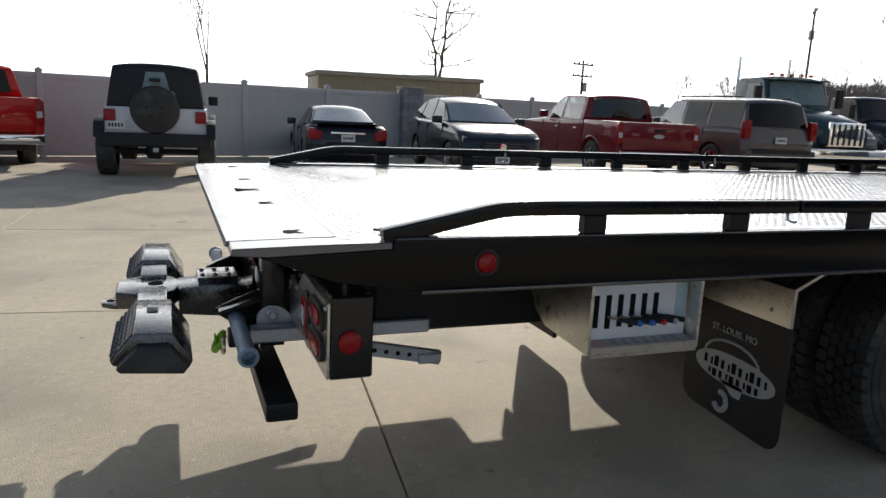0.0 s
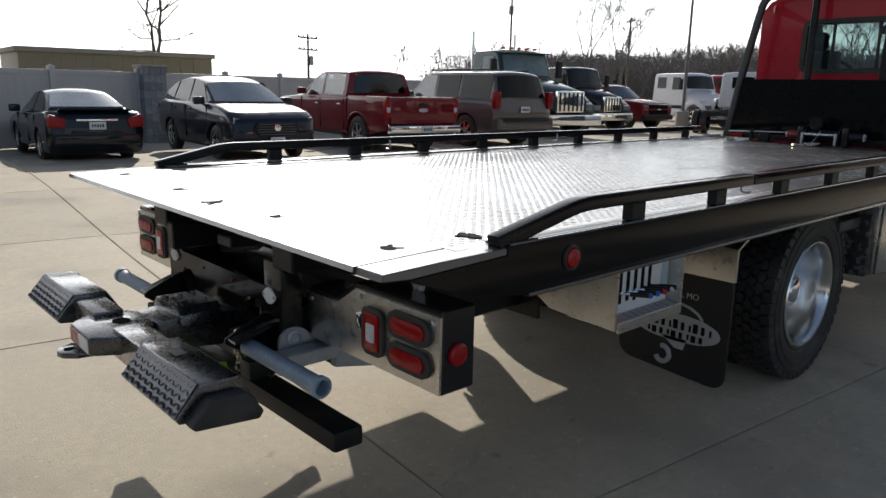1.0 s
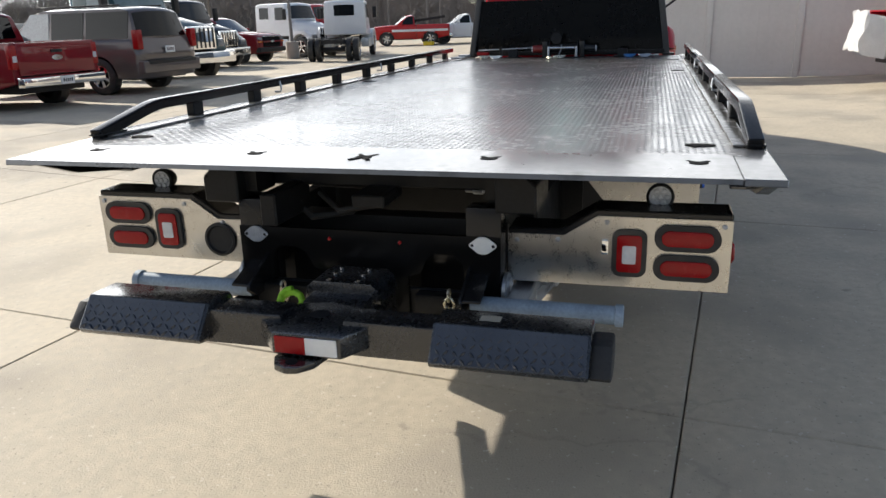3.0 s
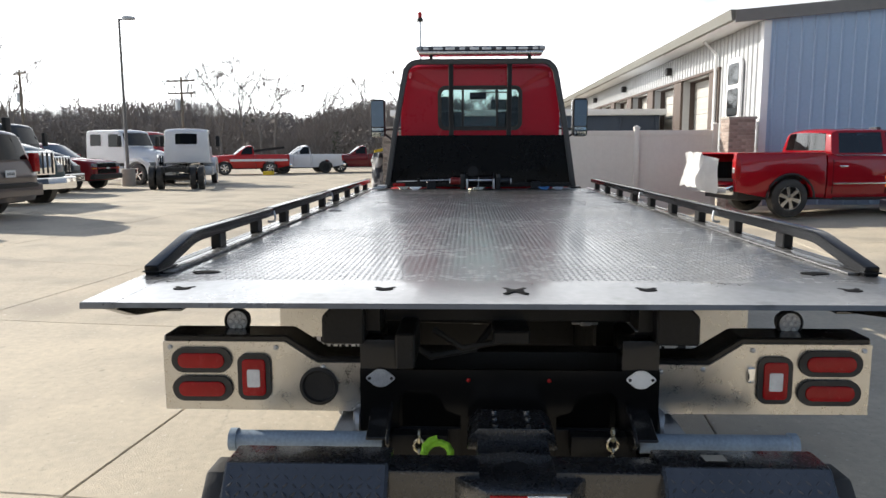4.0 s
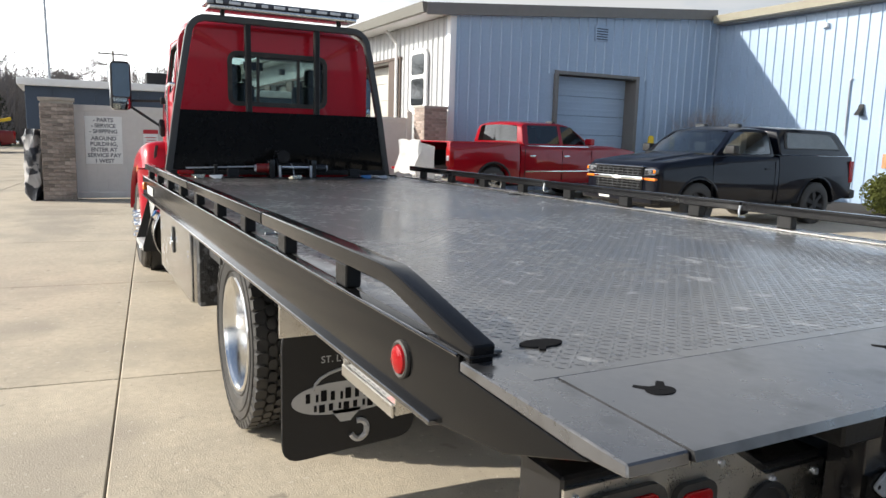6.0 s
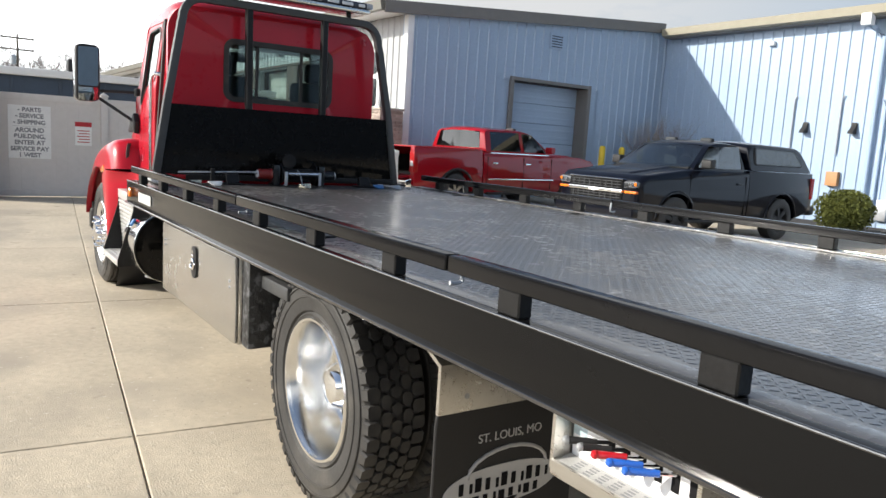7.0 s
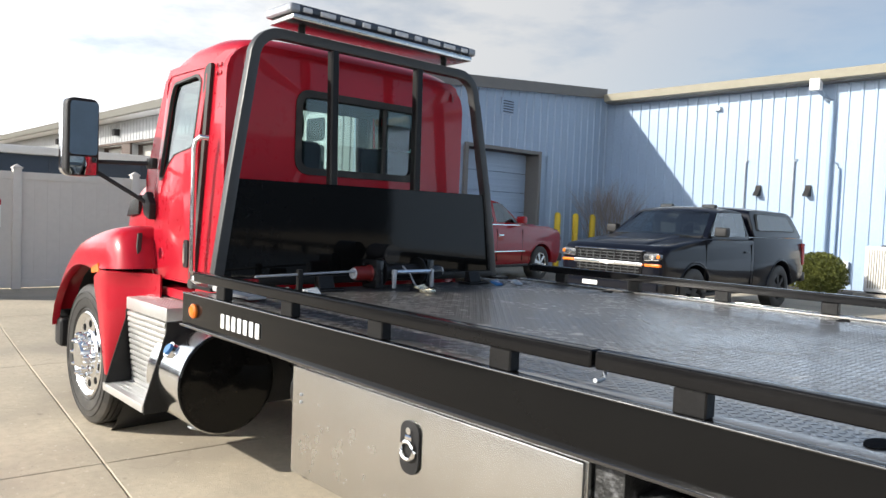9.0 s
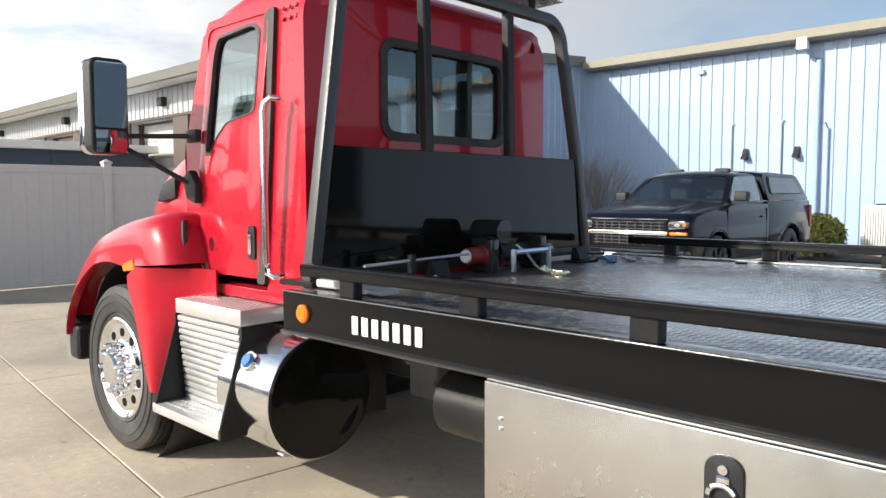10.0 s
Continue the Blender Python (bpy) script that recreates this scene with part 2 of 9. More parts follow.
navy_panel = material("navy_panel", (0.035, 0.055, 0.09), 0.45, vary=0.15, scale=2)
white_metal = material("white_metal", (0.75, 0.76, 0.77), 0.45, vary=0.05)
galv = material("galvanised", (0.45, 0.47, 0.50), 0.42, metal=0.7, vary=0.18, scale=10)
bark = material("bark", (0.17, 0.145, 0.12), 0.95, vary=0.3, scale=12, bump=0.5)
mulch = material("mulch", (0.030, 0.024, 0.019), 0.95, vary=0.4, scale=14, bump=0.8, bump_scale=50)
twig_mat = material("grey_twigs", (0.225, 0.20, 0.188), 0.95, vary=0.3, scale=4)
evergreen = material("evergreen", (0.035, 0.05, 0.025), 0.9, vary=0.4, scale=5)
hedge_mat = material("hedge_leaf", (0.105, 0.118, 0.022), 0.7, vary=0.4, scale=9)

paint_red = material("red_paint", (0.40, 0.010, 0.023), 0.30, vary=0.04, scale=2, rough_vary=0.04, coat=0.5, bump=0.015, bump_scale=5, spec=0.15)
paint_black = material("black_paint", (0.012, 0.012, 0.013), 0.22, vary=0.1, scale=3, rough_vary=0.06, coat=0.3, spec=0.25)
black_sheet = material("black_sheet", (0.006, 0.006, 0.0058), 0.06, vary=0.1, scale=2, rough_vary=0.02, coat=0.0, bump=0.02, bump_scale=3, spec=0.21)
black_semi = material("black_semigloss", (0.014, 0.014, 0.0144), 0.36, spec=0.2, vary=0.2, scale=8, bump=0.06, bump_scale=90, stain=(0.027, 0.0265, 0.0255),
                      stain_scale=2.4, stain_cut=(0.55, 0.78))
gloss_black = material("gloss_black", (0.008, 0.008, 0.0086), 0.13, vary=0.15, scale=6, rough_vary=0.04, spec=0.22, bump=0.015, bump_scale=25)
channel_black = material("channel_black", (0.006, 0.006, 0.0062), 0.15, vary=0.04, scale=6, rough_vary=0.03, spec=0.16, bump=0.008, bump_scale=9)
satin_black = material("satin_black", (0.045, 0.047, 0.049), 0.42, vary=0.12, scale=5, rough_vary=0.08, spec=0.5, bump=0.03, bump_scale=60)
lift_black = material("lift_black", (0.011, 0.0120, 0.014), 0.27, vary=0.25, scale=9, rough_vary=0.08, spec=0.7, coat=0.7, coat_rough=0.15, bump=0.03, bump_scale=30)
edge_black = material("edge_black", (0.012, 0.012, 0.013), 0.12, vary=0.1, spec=1.0, coat=0.8, coat_rough=0.06)
lens_head = material("headlamp_lens", (0.16, 0.17, 0.18), 0.08, vary=0.35, scale=22, spec=0.8, coat=0.6)
# window panes whose pale base colour stands in for reflected sky
sky_painted_glass = material("sky_painted_window", (0.16, 0.19, 0.20), 0.07, vary=0.25, scale=2.5, rough_vary=0.02, spec=1.0, coat=1.0)
pale_glass = material("pale_sky_window", (0.20, 0.26, 0.27), 0.06, vary=0.3, scale=3, rough_vary=0.02)
step_tread = material("step_tread", (0.034, 0.042, 0.058), 0.36, vary=0.2, scale=9, rough_vary=0.06, spec=0.8)
# base lightened to imitate sky mirrored in sloping windscreens
sky_glass = material("sloped_sky_window", (0.030, 0.040, 0.045), 0.07, vary=0.05, rough_vary=0.02, spec=1.0, coat=0.5)
black_liner = material("textured_liner", (0.016, 0.0165, 0.017), 0.5, vary=0.4, scale=20, bump=1.0, bump_scale=28, stain=(0.11, 0.112, 0.118), stain_scale=26, stain_cut=(0.50, 0.66))
deck_steel = material("deck_steel", (0.072, 0.070, 0.067), 0.34, vary=0.22, scale=2.0, rough_vary=0.06, bump=0.05, bump_scale=2.2, coat=0.9, coat_rough=0.18, stain=(0.25, 0.246, 0.237),
                      stain_scale=8.0, stain_cut=(0.61, 0.69), spec=1.0)
tail_steel = material("tail_steel", (0.060, 0.061, 0.065), 0.33, vary=0.25, scale=3.0, rough_vary=0.09, bump=0.03, bump_scale=40,
                      stain=(0.012, 0.012, 0.012), stain_scale=5.5, stain_cut=(0.54, 0.66), spec=1.0, coat=0.8, coat_rough=0.09)
stainless = material("stainless", (0.62, 0.60, 0.56), 0.30, metal=1.0, vary=0.06, scale=3, rough_vary=0.06, stretch=(0.6, 8, 8), bump=0.02)
brushed = material("brushed_aluminium", (0.635, 0.625, 0.60), 0.25, metal=1.0, vary=0.02, scale=1.3, rough_vary=0.03)
spun = material("spun_aluminium", (0.80, 0.80, 0.79), 0.20, metal=1.0, vary=0.05, scale=7, rough_vary=0.07)
polished = material("polished_aluminium", (0.86, 0.87, 0.88), 0.13, metal=1.0, vary=0.06, scale=5, rough_vary=0.06)
chrome = material("chrome", (0.88, 0.89, 0.90), 0.05, metal=1.0, vary=0.02, rough_vary=0.02)
blue_grey_tube = material("blue_grey_galvanised", (0.25, 0.32, 0.40), 0.58, metal=0.1, vary=0.25, scale=9)
rubber = material("rubber", (0.026, 0.025, 0.024), 0.62, vary=0.35, scale=7, bump=0.15, stain=(0.062, 0.057, 0.050), stain_scale=5, stain_cut=(0.48, 0.74))
plastic_black = material("black_plastic", (0.020, 0.020, 0.021), 0.5, vary=0.12, bump=0.05, spec=0.3)
lens_red = material("red_lens", (0.30, 0.004, 0.006), 0.22, vary=0.12, scale=30, spec=0.35)
lens_clear = material("clear_lens", (0.62, 0.63, 0.65), 0.2, vary=0.2, scale=40, coat=0.5)
lens_grey = material("grey_lens", (0.30, 0.32, 0.35), 0.12, vary=0.3, scale=30, coat=0.6)
red_motor = material("red_motor", (0.17, 0.010, 0.008), 0.4, vary=0.15)
lens_amber = material("amber_lens", (0.75, 0.17, 0.008), 0.2, vary=0.1, scale=30, coat=0.5)
lens_dark = material("smoked_lens", (0.035, 0.04, 0.055), 0.15, vary=0.3, scale=14, coat=0.5)
tray_grey = material("tray_grey", (0.40, 0.40, 0.39), 0.45, vary=0.15, scale=14)
pale_label = material("pale_blue_label", (0.42, 0.53, 0.58), 0.5, vary=0.1, scale=30)
grey_print = material("grey_print", (0.24, 0.245, 0.25), 0.6, vary=0.2, scale=60)
faded_red = material("faded_red_label", (0.55, 0.33, 0.31), 0.55, vary=0.2, scale=40)
white_vinyl = material("white_decal", (0.78, 0.78, 0.76), 0.5, vary=0.05)
sign_grey = material("sign_lettering", (0.17, 0.175, 0.19), 0.6, vary=0.05)
grey_vinyl = material("grey_decal", (0.44, 0.44, 0.44), 0.5, vary=0.05)
ink = material("black_ink", (0.013, 0.013, 0.014), 0.9, vary=0.1, spec=0.05)
ink_red = material("red_ink", (0.45, 0.02, 0.03), 0.6, vary=0.1)
lime = material("lime_strap", (0.28, 0.60, 0.03), 0.6, vary=0.2)
gold_chain = material("zinc_chain", (0.70, 0.64, 0.48), 0.28, metal=0.9, vary=0.15)
blue_knob = material("blue_knob", (0.02, 0.12, 0.55), 0.3, vary=0.05, coat=0.4)
red_knob = material("red_knob", (0.50, 0.01, 0.02), 0.3, vary=0.05, coat=0.4)
yellow_paint = material("yellow_paint", (0.72, 0.50, 0.02), 0.5, vary=0.12)
canopy_glass = material("canopy_glass", (0.045, 0.05, 0.047), 0.05, vary=0.2, scale=4, rough_vary=0.02, spec=0.9)
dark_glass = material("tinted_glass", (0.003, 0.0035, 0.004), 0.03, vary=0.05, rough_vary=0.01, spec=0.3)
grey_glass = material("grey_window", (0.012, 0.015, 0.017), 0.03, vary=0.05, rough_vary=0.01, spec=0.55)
cab_glass = glass("cab_glass", (0.66, 0.75, 0.74), 0.09)
auto_glass = glass("car_windscreen", (0.55, 0.62, 0.63), 0.15)
privacy_glass = glass("privacy_glass", (0.07, 0.085, 0.085))
seat_cloth = material("seat_cloth", (0.05, 0.055, 0.06), 0.9, vary=0.2, bump=0.2)
mirror_face = material("mirror_glass", (0.55, 0.62, 0.65), 0.02, metal=1.0, vary=0.0, rough_vary=0.0)
tarp_white = material("white_sheet", (0.80, 0.80, 0.80), 0.7, vary=0.08, bump=0.3, bump_scale=10)
tarp_black = material("dark_tarp", (0.02, 0.024, 0.034), 0.35, vary=0.3, bump=0.5, bump_scale=8, stain=(0.42, 0.41, 0.40), stain_scale=2.6, stain_cut=(0.47, 0.53))
bright_alu = material("bright_tread_aluminium", (0.68, 0.68, 0.67), 0.38, metal=0.75, vary=0.06, scale=6, rough_vary=0.08)
service_tan = material("service_tan", (0.42, 0.22, 0.10), 0.6, vary=0.15)
hub_blue = material("blue_cap", (0.03, 0.14, 0.35), 0.35, vary=0.1)


def car_paint(name, c, metal=0.0, coat=0.8):
    return material(name, c, 0.32, metal=metal, vary=0.05, scale=3, rough_vary=0.05, coat=coat, spec=0.05, bump=0.012, bump_scale=3)


# ---- mesh tools ----


def box(bm, lo, hi):
    x0, y0, z0 = lo
    x1, y1, z1 = hi
    v = [bm.verts.new(c) for c in ((x0, y0, z0), (x1, y0, z0), (x1, y1, z0), (x0, y1, z0), (x0, y0, z1), (x1, y0, z1), (x1, y1, z1), (x0, y1, z1))]
    for f in ((3, 2, 1, 0), (4, 5, 6, 7), (0, 1, 5, 4), (1, 2, 6, 5), (2, 3, 7, 6), (3, 0, 4, 7)):
        bm.faces.new([v[i] for i in f])
    return v


def bevelled(bm, width=0.006, segments=2, angle=30):
    bm.normal_update()
    e = [x for x in bm.edges if len(x.link_faces) == 2 and x.calc_face_angle(0) > radians(angle)]
    bmesh.ops.bevel(bm, geom=e, offset=width, segments=segments, affect="EDGES", profile=0.6, clamp_overlap=True)
    return bm


def rbox(lo, hi, width=0.006, segments=2):
    bm = bmesh.new()
    box(bm, [min(a, b) for a, b in zip(lo, hi)], [max(a, b) for a, b in zip(lo, hi)])
    return bevelled(bm, width, segments)


def ring(bm, centre, axis, r, seg, start=0.0):
    axis = Vector(axis).normalized()
    side = axis.orthogonal().normalized() if abs(axis.z) > 0.9 else axis.cross(Vector((0, 0, 1))).normalized()
    up = side.cross(axis)
    return [bm.verts.new(Vector(centre) + side * (r * math.cos(start + 2 * math.pi * i / seg)) + up * (r * math.sin(start + 2 * math.pi * i / seg))) for i in range(seg)]


def bridge(bm, a, b):
    n = len(a)
    for i in range(n):
        bm.faces.new((a[i], a[(i + 1) % n], b[(i + 1) % n], b[i]))


def rod(bm, p, q, r, seg=12, r2=None, caps=True):
    p, q = Vector(p), Vector(q)
    a = ring(bm, p, q - p, r, seg)
    b = ring(bm, q, q - p, r if r2 is None else r2, seg)
    bridge(bm, a, b)
    if caps:
        bm.faces.new(a[::-1])
        bm.faces.new(b)
    return bm


def tube(bm, points, r, seg=10):
    """A round tube through points."""
    pts = [Vector(p) for p in points]
    rings = []
    for i, p in enumerate(pts):
        d = (pts[min(i + 1, len(pts) - 1)] - pts[max(i - 1, 0)]).normalized()
        ref = Vector((0, 0, 1)) if abs(d.z) < 0.95 else Vector((1, 0, 0))
        s = d.cross(ref).normalized()
        u = s.cross(d)
        rings.append([bm.verts.new(p + s * (r * math.cos(2 * math.pi * k / seg)) + u * (r * math.sin(2 * math.pi * k / seg))) for k in range(seg)])
    for a, b in zip(rings, rings[1:]):
        bridge(bm, a, b)
    bm.faces.new(rings[0][::-1])
    bm.faces.new(rings[-1])
    return bm


def sweep(bm, points, width, height, flat=(0, 1, 0)):
    """A rectangular bar through points; width lies along flat."""
    pts = [Vector(p) for p in points]
    f = Vector(flat).normalized()
    rings = []
    for i, p in enumerate(pts):
        d = (pts[min(i + 1, len(pts) - 1)] - pts[max(i - 1, 0)]).normalized()
        u = d.cross(f).normalized()
        rings.append([bm.verts.new(p + f * (a * width / 2) + u * (b * height / 2)) for a, b in ((-1, -1), (1, -1), (1, 1), (-1, 1))])
    for a, b in zip(rings, rings[1:]):
        bridge(bm, a, b)
    bm.faces.new(rings[0][::-1])
    bm.faces.new(rings[-1])
    return bm


def prism(bm, outline, axis, a, b):
    """Extrudes a 2D outline along an axis ('x': outline is (y, z); 'y': (x, z); 'z': (x, y))."""
    def at(p, h):
        return {"x": (h, p[0], p[1]), "y": (p[0], h, p[1]), "z": (p[0], p[1], h)}[axis]
    u = [bm.verts.new(at(p, a)) for p in outline]
    v = [bm.verts.new(at(p, b)) for p in outline]
    bridge(bm, u, v)
    bm.faces.new(u[::-1])
    bm.faces.new(v)
    bmesh.ops.recalc_face_normals(bm, faces=bm.faces)
    return bm


def lathe(bm, profile, centre, axis="y", seg=32):
    """Turns a profile of (distance along the axis, radius) round an axis."""
    rings = []
    for h, r in profile:
        rows = []
        for i in range(seg):
            t = 2 * math.pi * i / seg
            c, s = r * math.cos(t), r * math.sin(t)
            o = {"y": (c, h, s), "x": (h, c, s), "z": (c, s, h)}[axis]
            rows.append(bm.verts.new(Vector(centre) + Vector(o)))
        rings.append(rows)
    for a, b in zip(rings, rings[1:]):
        bridge(bm, a, b)
    bmesh.ops.recalc_face_normals(bm, faces=bm.faces)
    return bm


def disc_outline(cx, cy, rx, ry, n=24):
    return [(cx + rx * math.cos(2 * math.pi * i / n), cy + ry * math.sin(2 * math.pi * i / n)) for i in range(n)]


def round_rect(cx, cy, w, h, r, n=5):
    out = []
    for k, (sx, sy) in enumerate(((1, 1), (-1, 1), (-1, -1), (1, -1))):
        for i in range(n + 1):
            t = math.pi / 2 * (k + i / n)
            out.append((cx + sx * (w / 2 - r) + r * math.cos(t), cy + sy * (h / 2 - r) + r * math.sin(t)))
    return out


def rounded_profile(pts, r=0.05, n=3):
    """Rounds the corners of a closed outline."""
    out = []
    m = len(pts)
    for i in range(m):
        p0, p1, p2 = Vector(pts[i - 1]), Vector(pts[i]), Vector(pts[(i + 1) % m])
        a, b = (p0 - p1), (p2 - p1)
        d = min(r, a.length * 0.45, b.length * 0.45)
        s, e = p1 + a.normalized() * d, p1 + b.normalized() * d
        for k in range(n + 1):
            t = k / n
            q = s.lerp(p1, t).lerp(p1.lerp(e, t), t)
            out.append((q.x, q.y))
    return out


def scaled(pts, k):
    """An outline grown or shrunk about its middle."""
    cx, cy = sum(p[0] for p in pts) / len(pts), sum(p[1] for p in pts) / len(pts)
    return [(cx + (x - cx) * k, cy + (y - cy) * k) for x, y in pts]


def finish(bm, mat, name, smooth=32):
    me = bpy.data.meshes.new(name)
    bm.to_mesh(me)
    bm.free()
    me.materials.append(mat)
    if smooth:
        me.shade_smooth()
        me.set_sharp_from_angle(angle=radians(smooth))
    return me


def part(name, bm, mat, parent, label="", smooth=32):
    """Links a bmesh as one mesh object under a thing or a part."""
    ob = new(name, finish(bm, mat, name, smooth))
    home, m = parent, Matrix()
    while home.parent and home.parent.parent:      # three levels at most
        home, m = home.parent, home.matrix_basis @ m
    ob.parent = home
    ob.matrix_basis = m
    if label:
        ob["label"] = label
    return ob


def thing(name, label, category, m=None, group="", kind=""):
    ob = new(name)
    ob.empty_display_size = 0.2
    if m is not None:
        ob.matrix_basis = m
    return tagged(ob, label, category, group, kind)


def solid(name, bm, mat, label, category, kind="", group="", smooth=32):
    return tagged(new(name, finish(bm, mat, name, smooth)), label, category, group, kind)


def raw(name, verts, faces, mat, smooth=0):
    me = bpy.data.meshes.new(name)
    me.from_pydata(verts, [], faces)
    me.materials.append(mat)
    if smooth:
        me.shade_smooth()
        me.set_sharp_from_angle(angle=radians(smooth))
    me.update()
    return me


def smoothstep(t):
    t = min(max(t, 0.0), 1.0)
    return t * t * (3 - 2 * t)


def ground_z(x, y):
    """The lot falls gently to the line where the truck stands."""
    fade = 1.0 - smoothstep((x - 15.0) / 9.0)
    north = 0.12 * smoothstep((y - 3.4) / 6.0) * (1.0 - smoothstep((y - 11.5) / 4.0)) * fade
    south = 0.14 * smoothstep((-y - 3.4) / 5.0)
    east = 0.06 * smoothstep((x - 10.5) / 5.0) * fade
    return north + south + east

# ---- the lot and its surroundings ----
SLAB, LOT_A = 3.136, radians(-5.9)
U = Vector((math.cos(LOT_A), math.sin(LOT_A)))
V = Vector((-U.y, U.x))
LOT_O = Vector((4.02, 1.67))

bm = bmesh.new()
gx = [-600, -120, -40, -24] + [-20 + 2.5 * i for i in range(29)] + [60, 90, 160, 400, 1200]
gy = [-600, -120, -60, -40] + [-26 + 2.5 * i for i in range(29)] + [55, 80, 160, 400, 1200]
grid = [[bm.verts.new((x, y, ground_z(x, y) - 0.045)) for y in gy] for x in gx]
for i in range(len(gx) - 1):
    for j in range(len(gy) - 1):
        bm.faces.new((grid[i][j], grid[i + 1][j], grid[i + 1][j + 1], grid[i][j + 1]))
ground = solid("ground", bm, joint_dirt, "dark packed base under the lot with weedy verges", "ground", "structure")
ground.data.materials.append(grass_mat)
for f in ground.data.polygons:
    c = f.center
    if c.x > 62 or c.x < -40 or c.y > 34 or c.y < -40:
        f.material_index = 1

# ---- the metal-sided workshop ----
WX, WY, CORNER_Y = 16.05, -16.35, -6.95


def rake_z(y):
    return 4.62 + (CORNER_Y - y) * 0.082


def siding_panel(width, height_a, height_b, ribs=3):
    """One ribbed sheet, its ribs along z, standing on z = 0, facing -y in its own frame."""
    b = bmesh.new()
    pitch = width / ribs
    prof = []
    for k in range(ribs):
        x = k * pitch
        prof += [(x, 0.0), (x + pitch * 0.70, 0.0), (x + pitch * 0.76, -0.028), (x + pitch * 0.90, -0.028), (x + pitch * 0.96, 0.0)]
    prof.append((width, 0.0))
    lo = [b.verts.new((x, y, 0)) for x, y in prof]
    hi = [b.verts.new((x, y, height_a + (height_b - height_a) * x / width)) for x, y in prof]
    bk = [b.verts.new((x, 0.02, z)) for x, z in ((0, 0), (width, 0), (width, height_b), (0, height_a))]
    for i in range(len(prof) - 1):
        b.faces.new((lo[i], lo[i + 1], hi[i + 1], hi[i]))
    b.faces.new((bk[1], bk[0], bk[3], bk[2]))
    return b


def panel_run(wall, x0, y0, yaw, length, za, zb, gaps=(), base=0.0, width=0.915, mat=None):
    """Sheets side by side along a wall; a gap (from, to, up to) starts the sheet above an opening."""
    n = round(length / width)
    w = length / n
    cache = {}
    for k in range(n):
        mid = (k + 0.5) * w
        lift = base
        for a, b, top in gaps:
            if a - 0.02 < mid < b + 0.02:
                lift = top
        ha = za + (zb - za) * (k * w / length) - lift
        hb = za + (zb - za) * ((k + 1) * w / length) - lift
        key = (round(ha, 3), round(hb, 3))
        if key not in cache:
            cache[key] = finish(siding_panel(w, ha, hb), mat or siding, "siding_sheet", 20)
        ob = new("siding_sheet", cache[key])
        ob.parent = wall
        ob.matrix_basis = pose(x0, y0, lift, 0, 0, yaw) @ Matrix.Translation((k * w, 0, 0))


def overhead_door(name, width, height, m, sections, label, mat=None):
    d = thing(name, label, "overhead door", m, kind="structure")
    step = height / sections
    me = None
    for k in range(sections):
        if me is None:
            b = bmesh.new()
            box(b, (0, 0, 0.006), (width, 0.05, step - 0.006))
            box(b, (0, -0.008, step * 0.25), (width, 0.0, step * 0.38))
            box(b, (0, -0.008, step * 0.62), (width, 0.0, step * 0.75))
            me = finish(bevelled(b, 0.004, 1), mat or door_white, "door_section")
        ob = new("door_section", me)
        ob.parent = d
        ob.matrix_basis = Matrix.Translation((0, 0, k * step))
    return d


# front wall (faces the truck), in its own frame x runs towards -y
front_wall = thing("wall_west", "ribbed pale blue painted metal siding wall with shaded face", "wall", kind="structure")
bm = bmesh.new()
DOOR_A, DOOR_B, DOOR_TOP = -10.32, -13.09, 3.38
prism(bm, [(CORNER_Y, 0), (DOOR_A + 0.02, 0), (DOOR_A + 0.02, DOOR_TOP), (DOOR_B - 0.02, DOOR_TOP), (DOOR_B - 0.02, 0), (WY - 0.3, 0), (WY - 0.3, rake_z(WY - 0.3)), (CORNER_Y, rake_z(CORNER_Y))], "x", WX + 0.03, WX + 0.25)
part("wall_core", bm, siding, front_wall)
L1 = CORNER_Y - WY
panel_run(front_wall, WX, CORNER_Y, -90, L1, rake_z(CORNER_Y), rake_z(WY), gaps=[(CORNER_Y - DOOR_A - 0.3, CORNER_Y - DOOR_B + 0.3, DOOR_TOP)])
bm = bmesh.new()
for a, b in ((DOOR_A + 0.12, DOOR_A), (DOOR_B, DOOR_B - 0.12)):
    box(bm, (WX - 0.06, min(a, b), 0), (WX + 0.60, max(a, b), DOOR_TOP + 0.10))
box(bm, (WX - 0.055, DOOR_B, DOOR_TOP), (WX + 0.60, DOOR_A, DOOR_TOP + 0.095))
part("door_frame", bevelled(bm, 0.006, 1), trim_grey, front_wall, "dark grey steel door frame")
overhead_door("door_1", DOOR_A - DOOR_B, DOOR_TOP - 0.12, pose(WX + 0.42, DOOR_A, 0.12, 0, 0, -90), 6, "closed pale blue sectional overhead door", siding)
bm = rbox((WX - 0.06, -11.95, 4.36), (WX + 0.01, -11.5, 4.78), 0.01)
v = part("wall_vent", bm, siding, front_wall, "square louvred wall vent")
for k in range(5):
    part("louvre", rbox((WX - 0.075, -11.92, 4.40 + 0.07 * k), (WX - 0.06, -11.53, 4.43 + 0.07 * k), 0.003, 1), navy_panel, v)
part("corner_trim", rbox((WX - 0.035, CORNER_Y - 0.14, 0), (WX + 0.16, CORNER_Y + 0.035, 4.6), 0.006), white_metal, front_wall, "white corner trim")

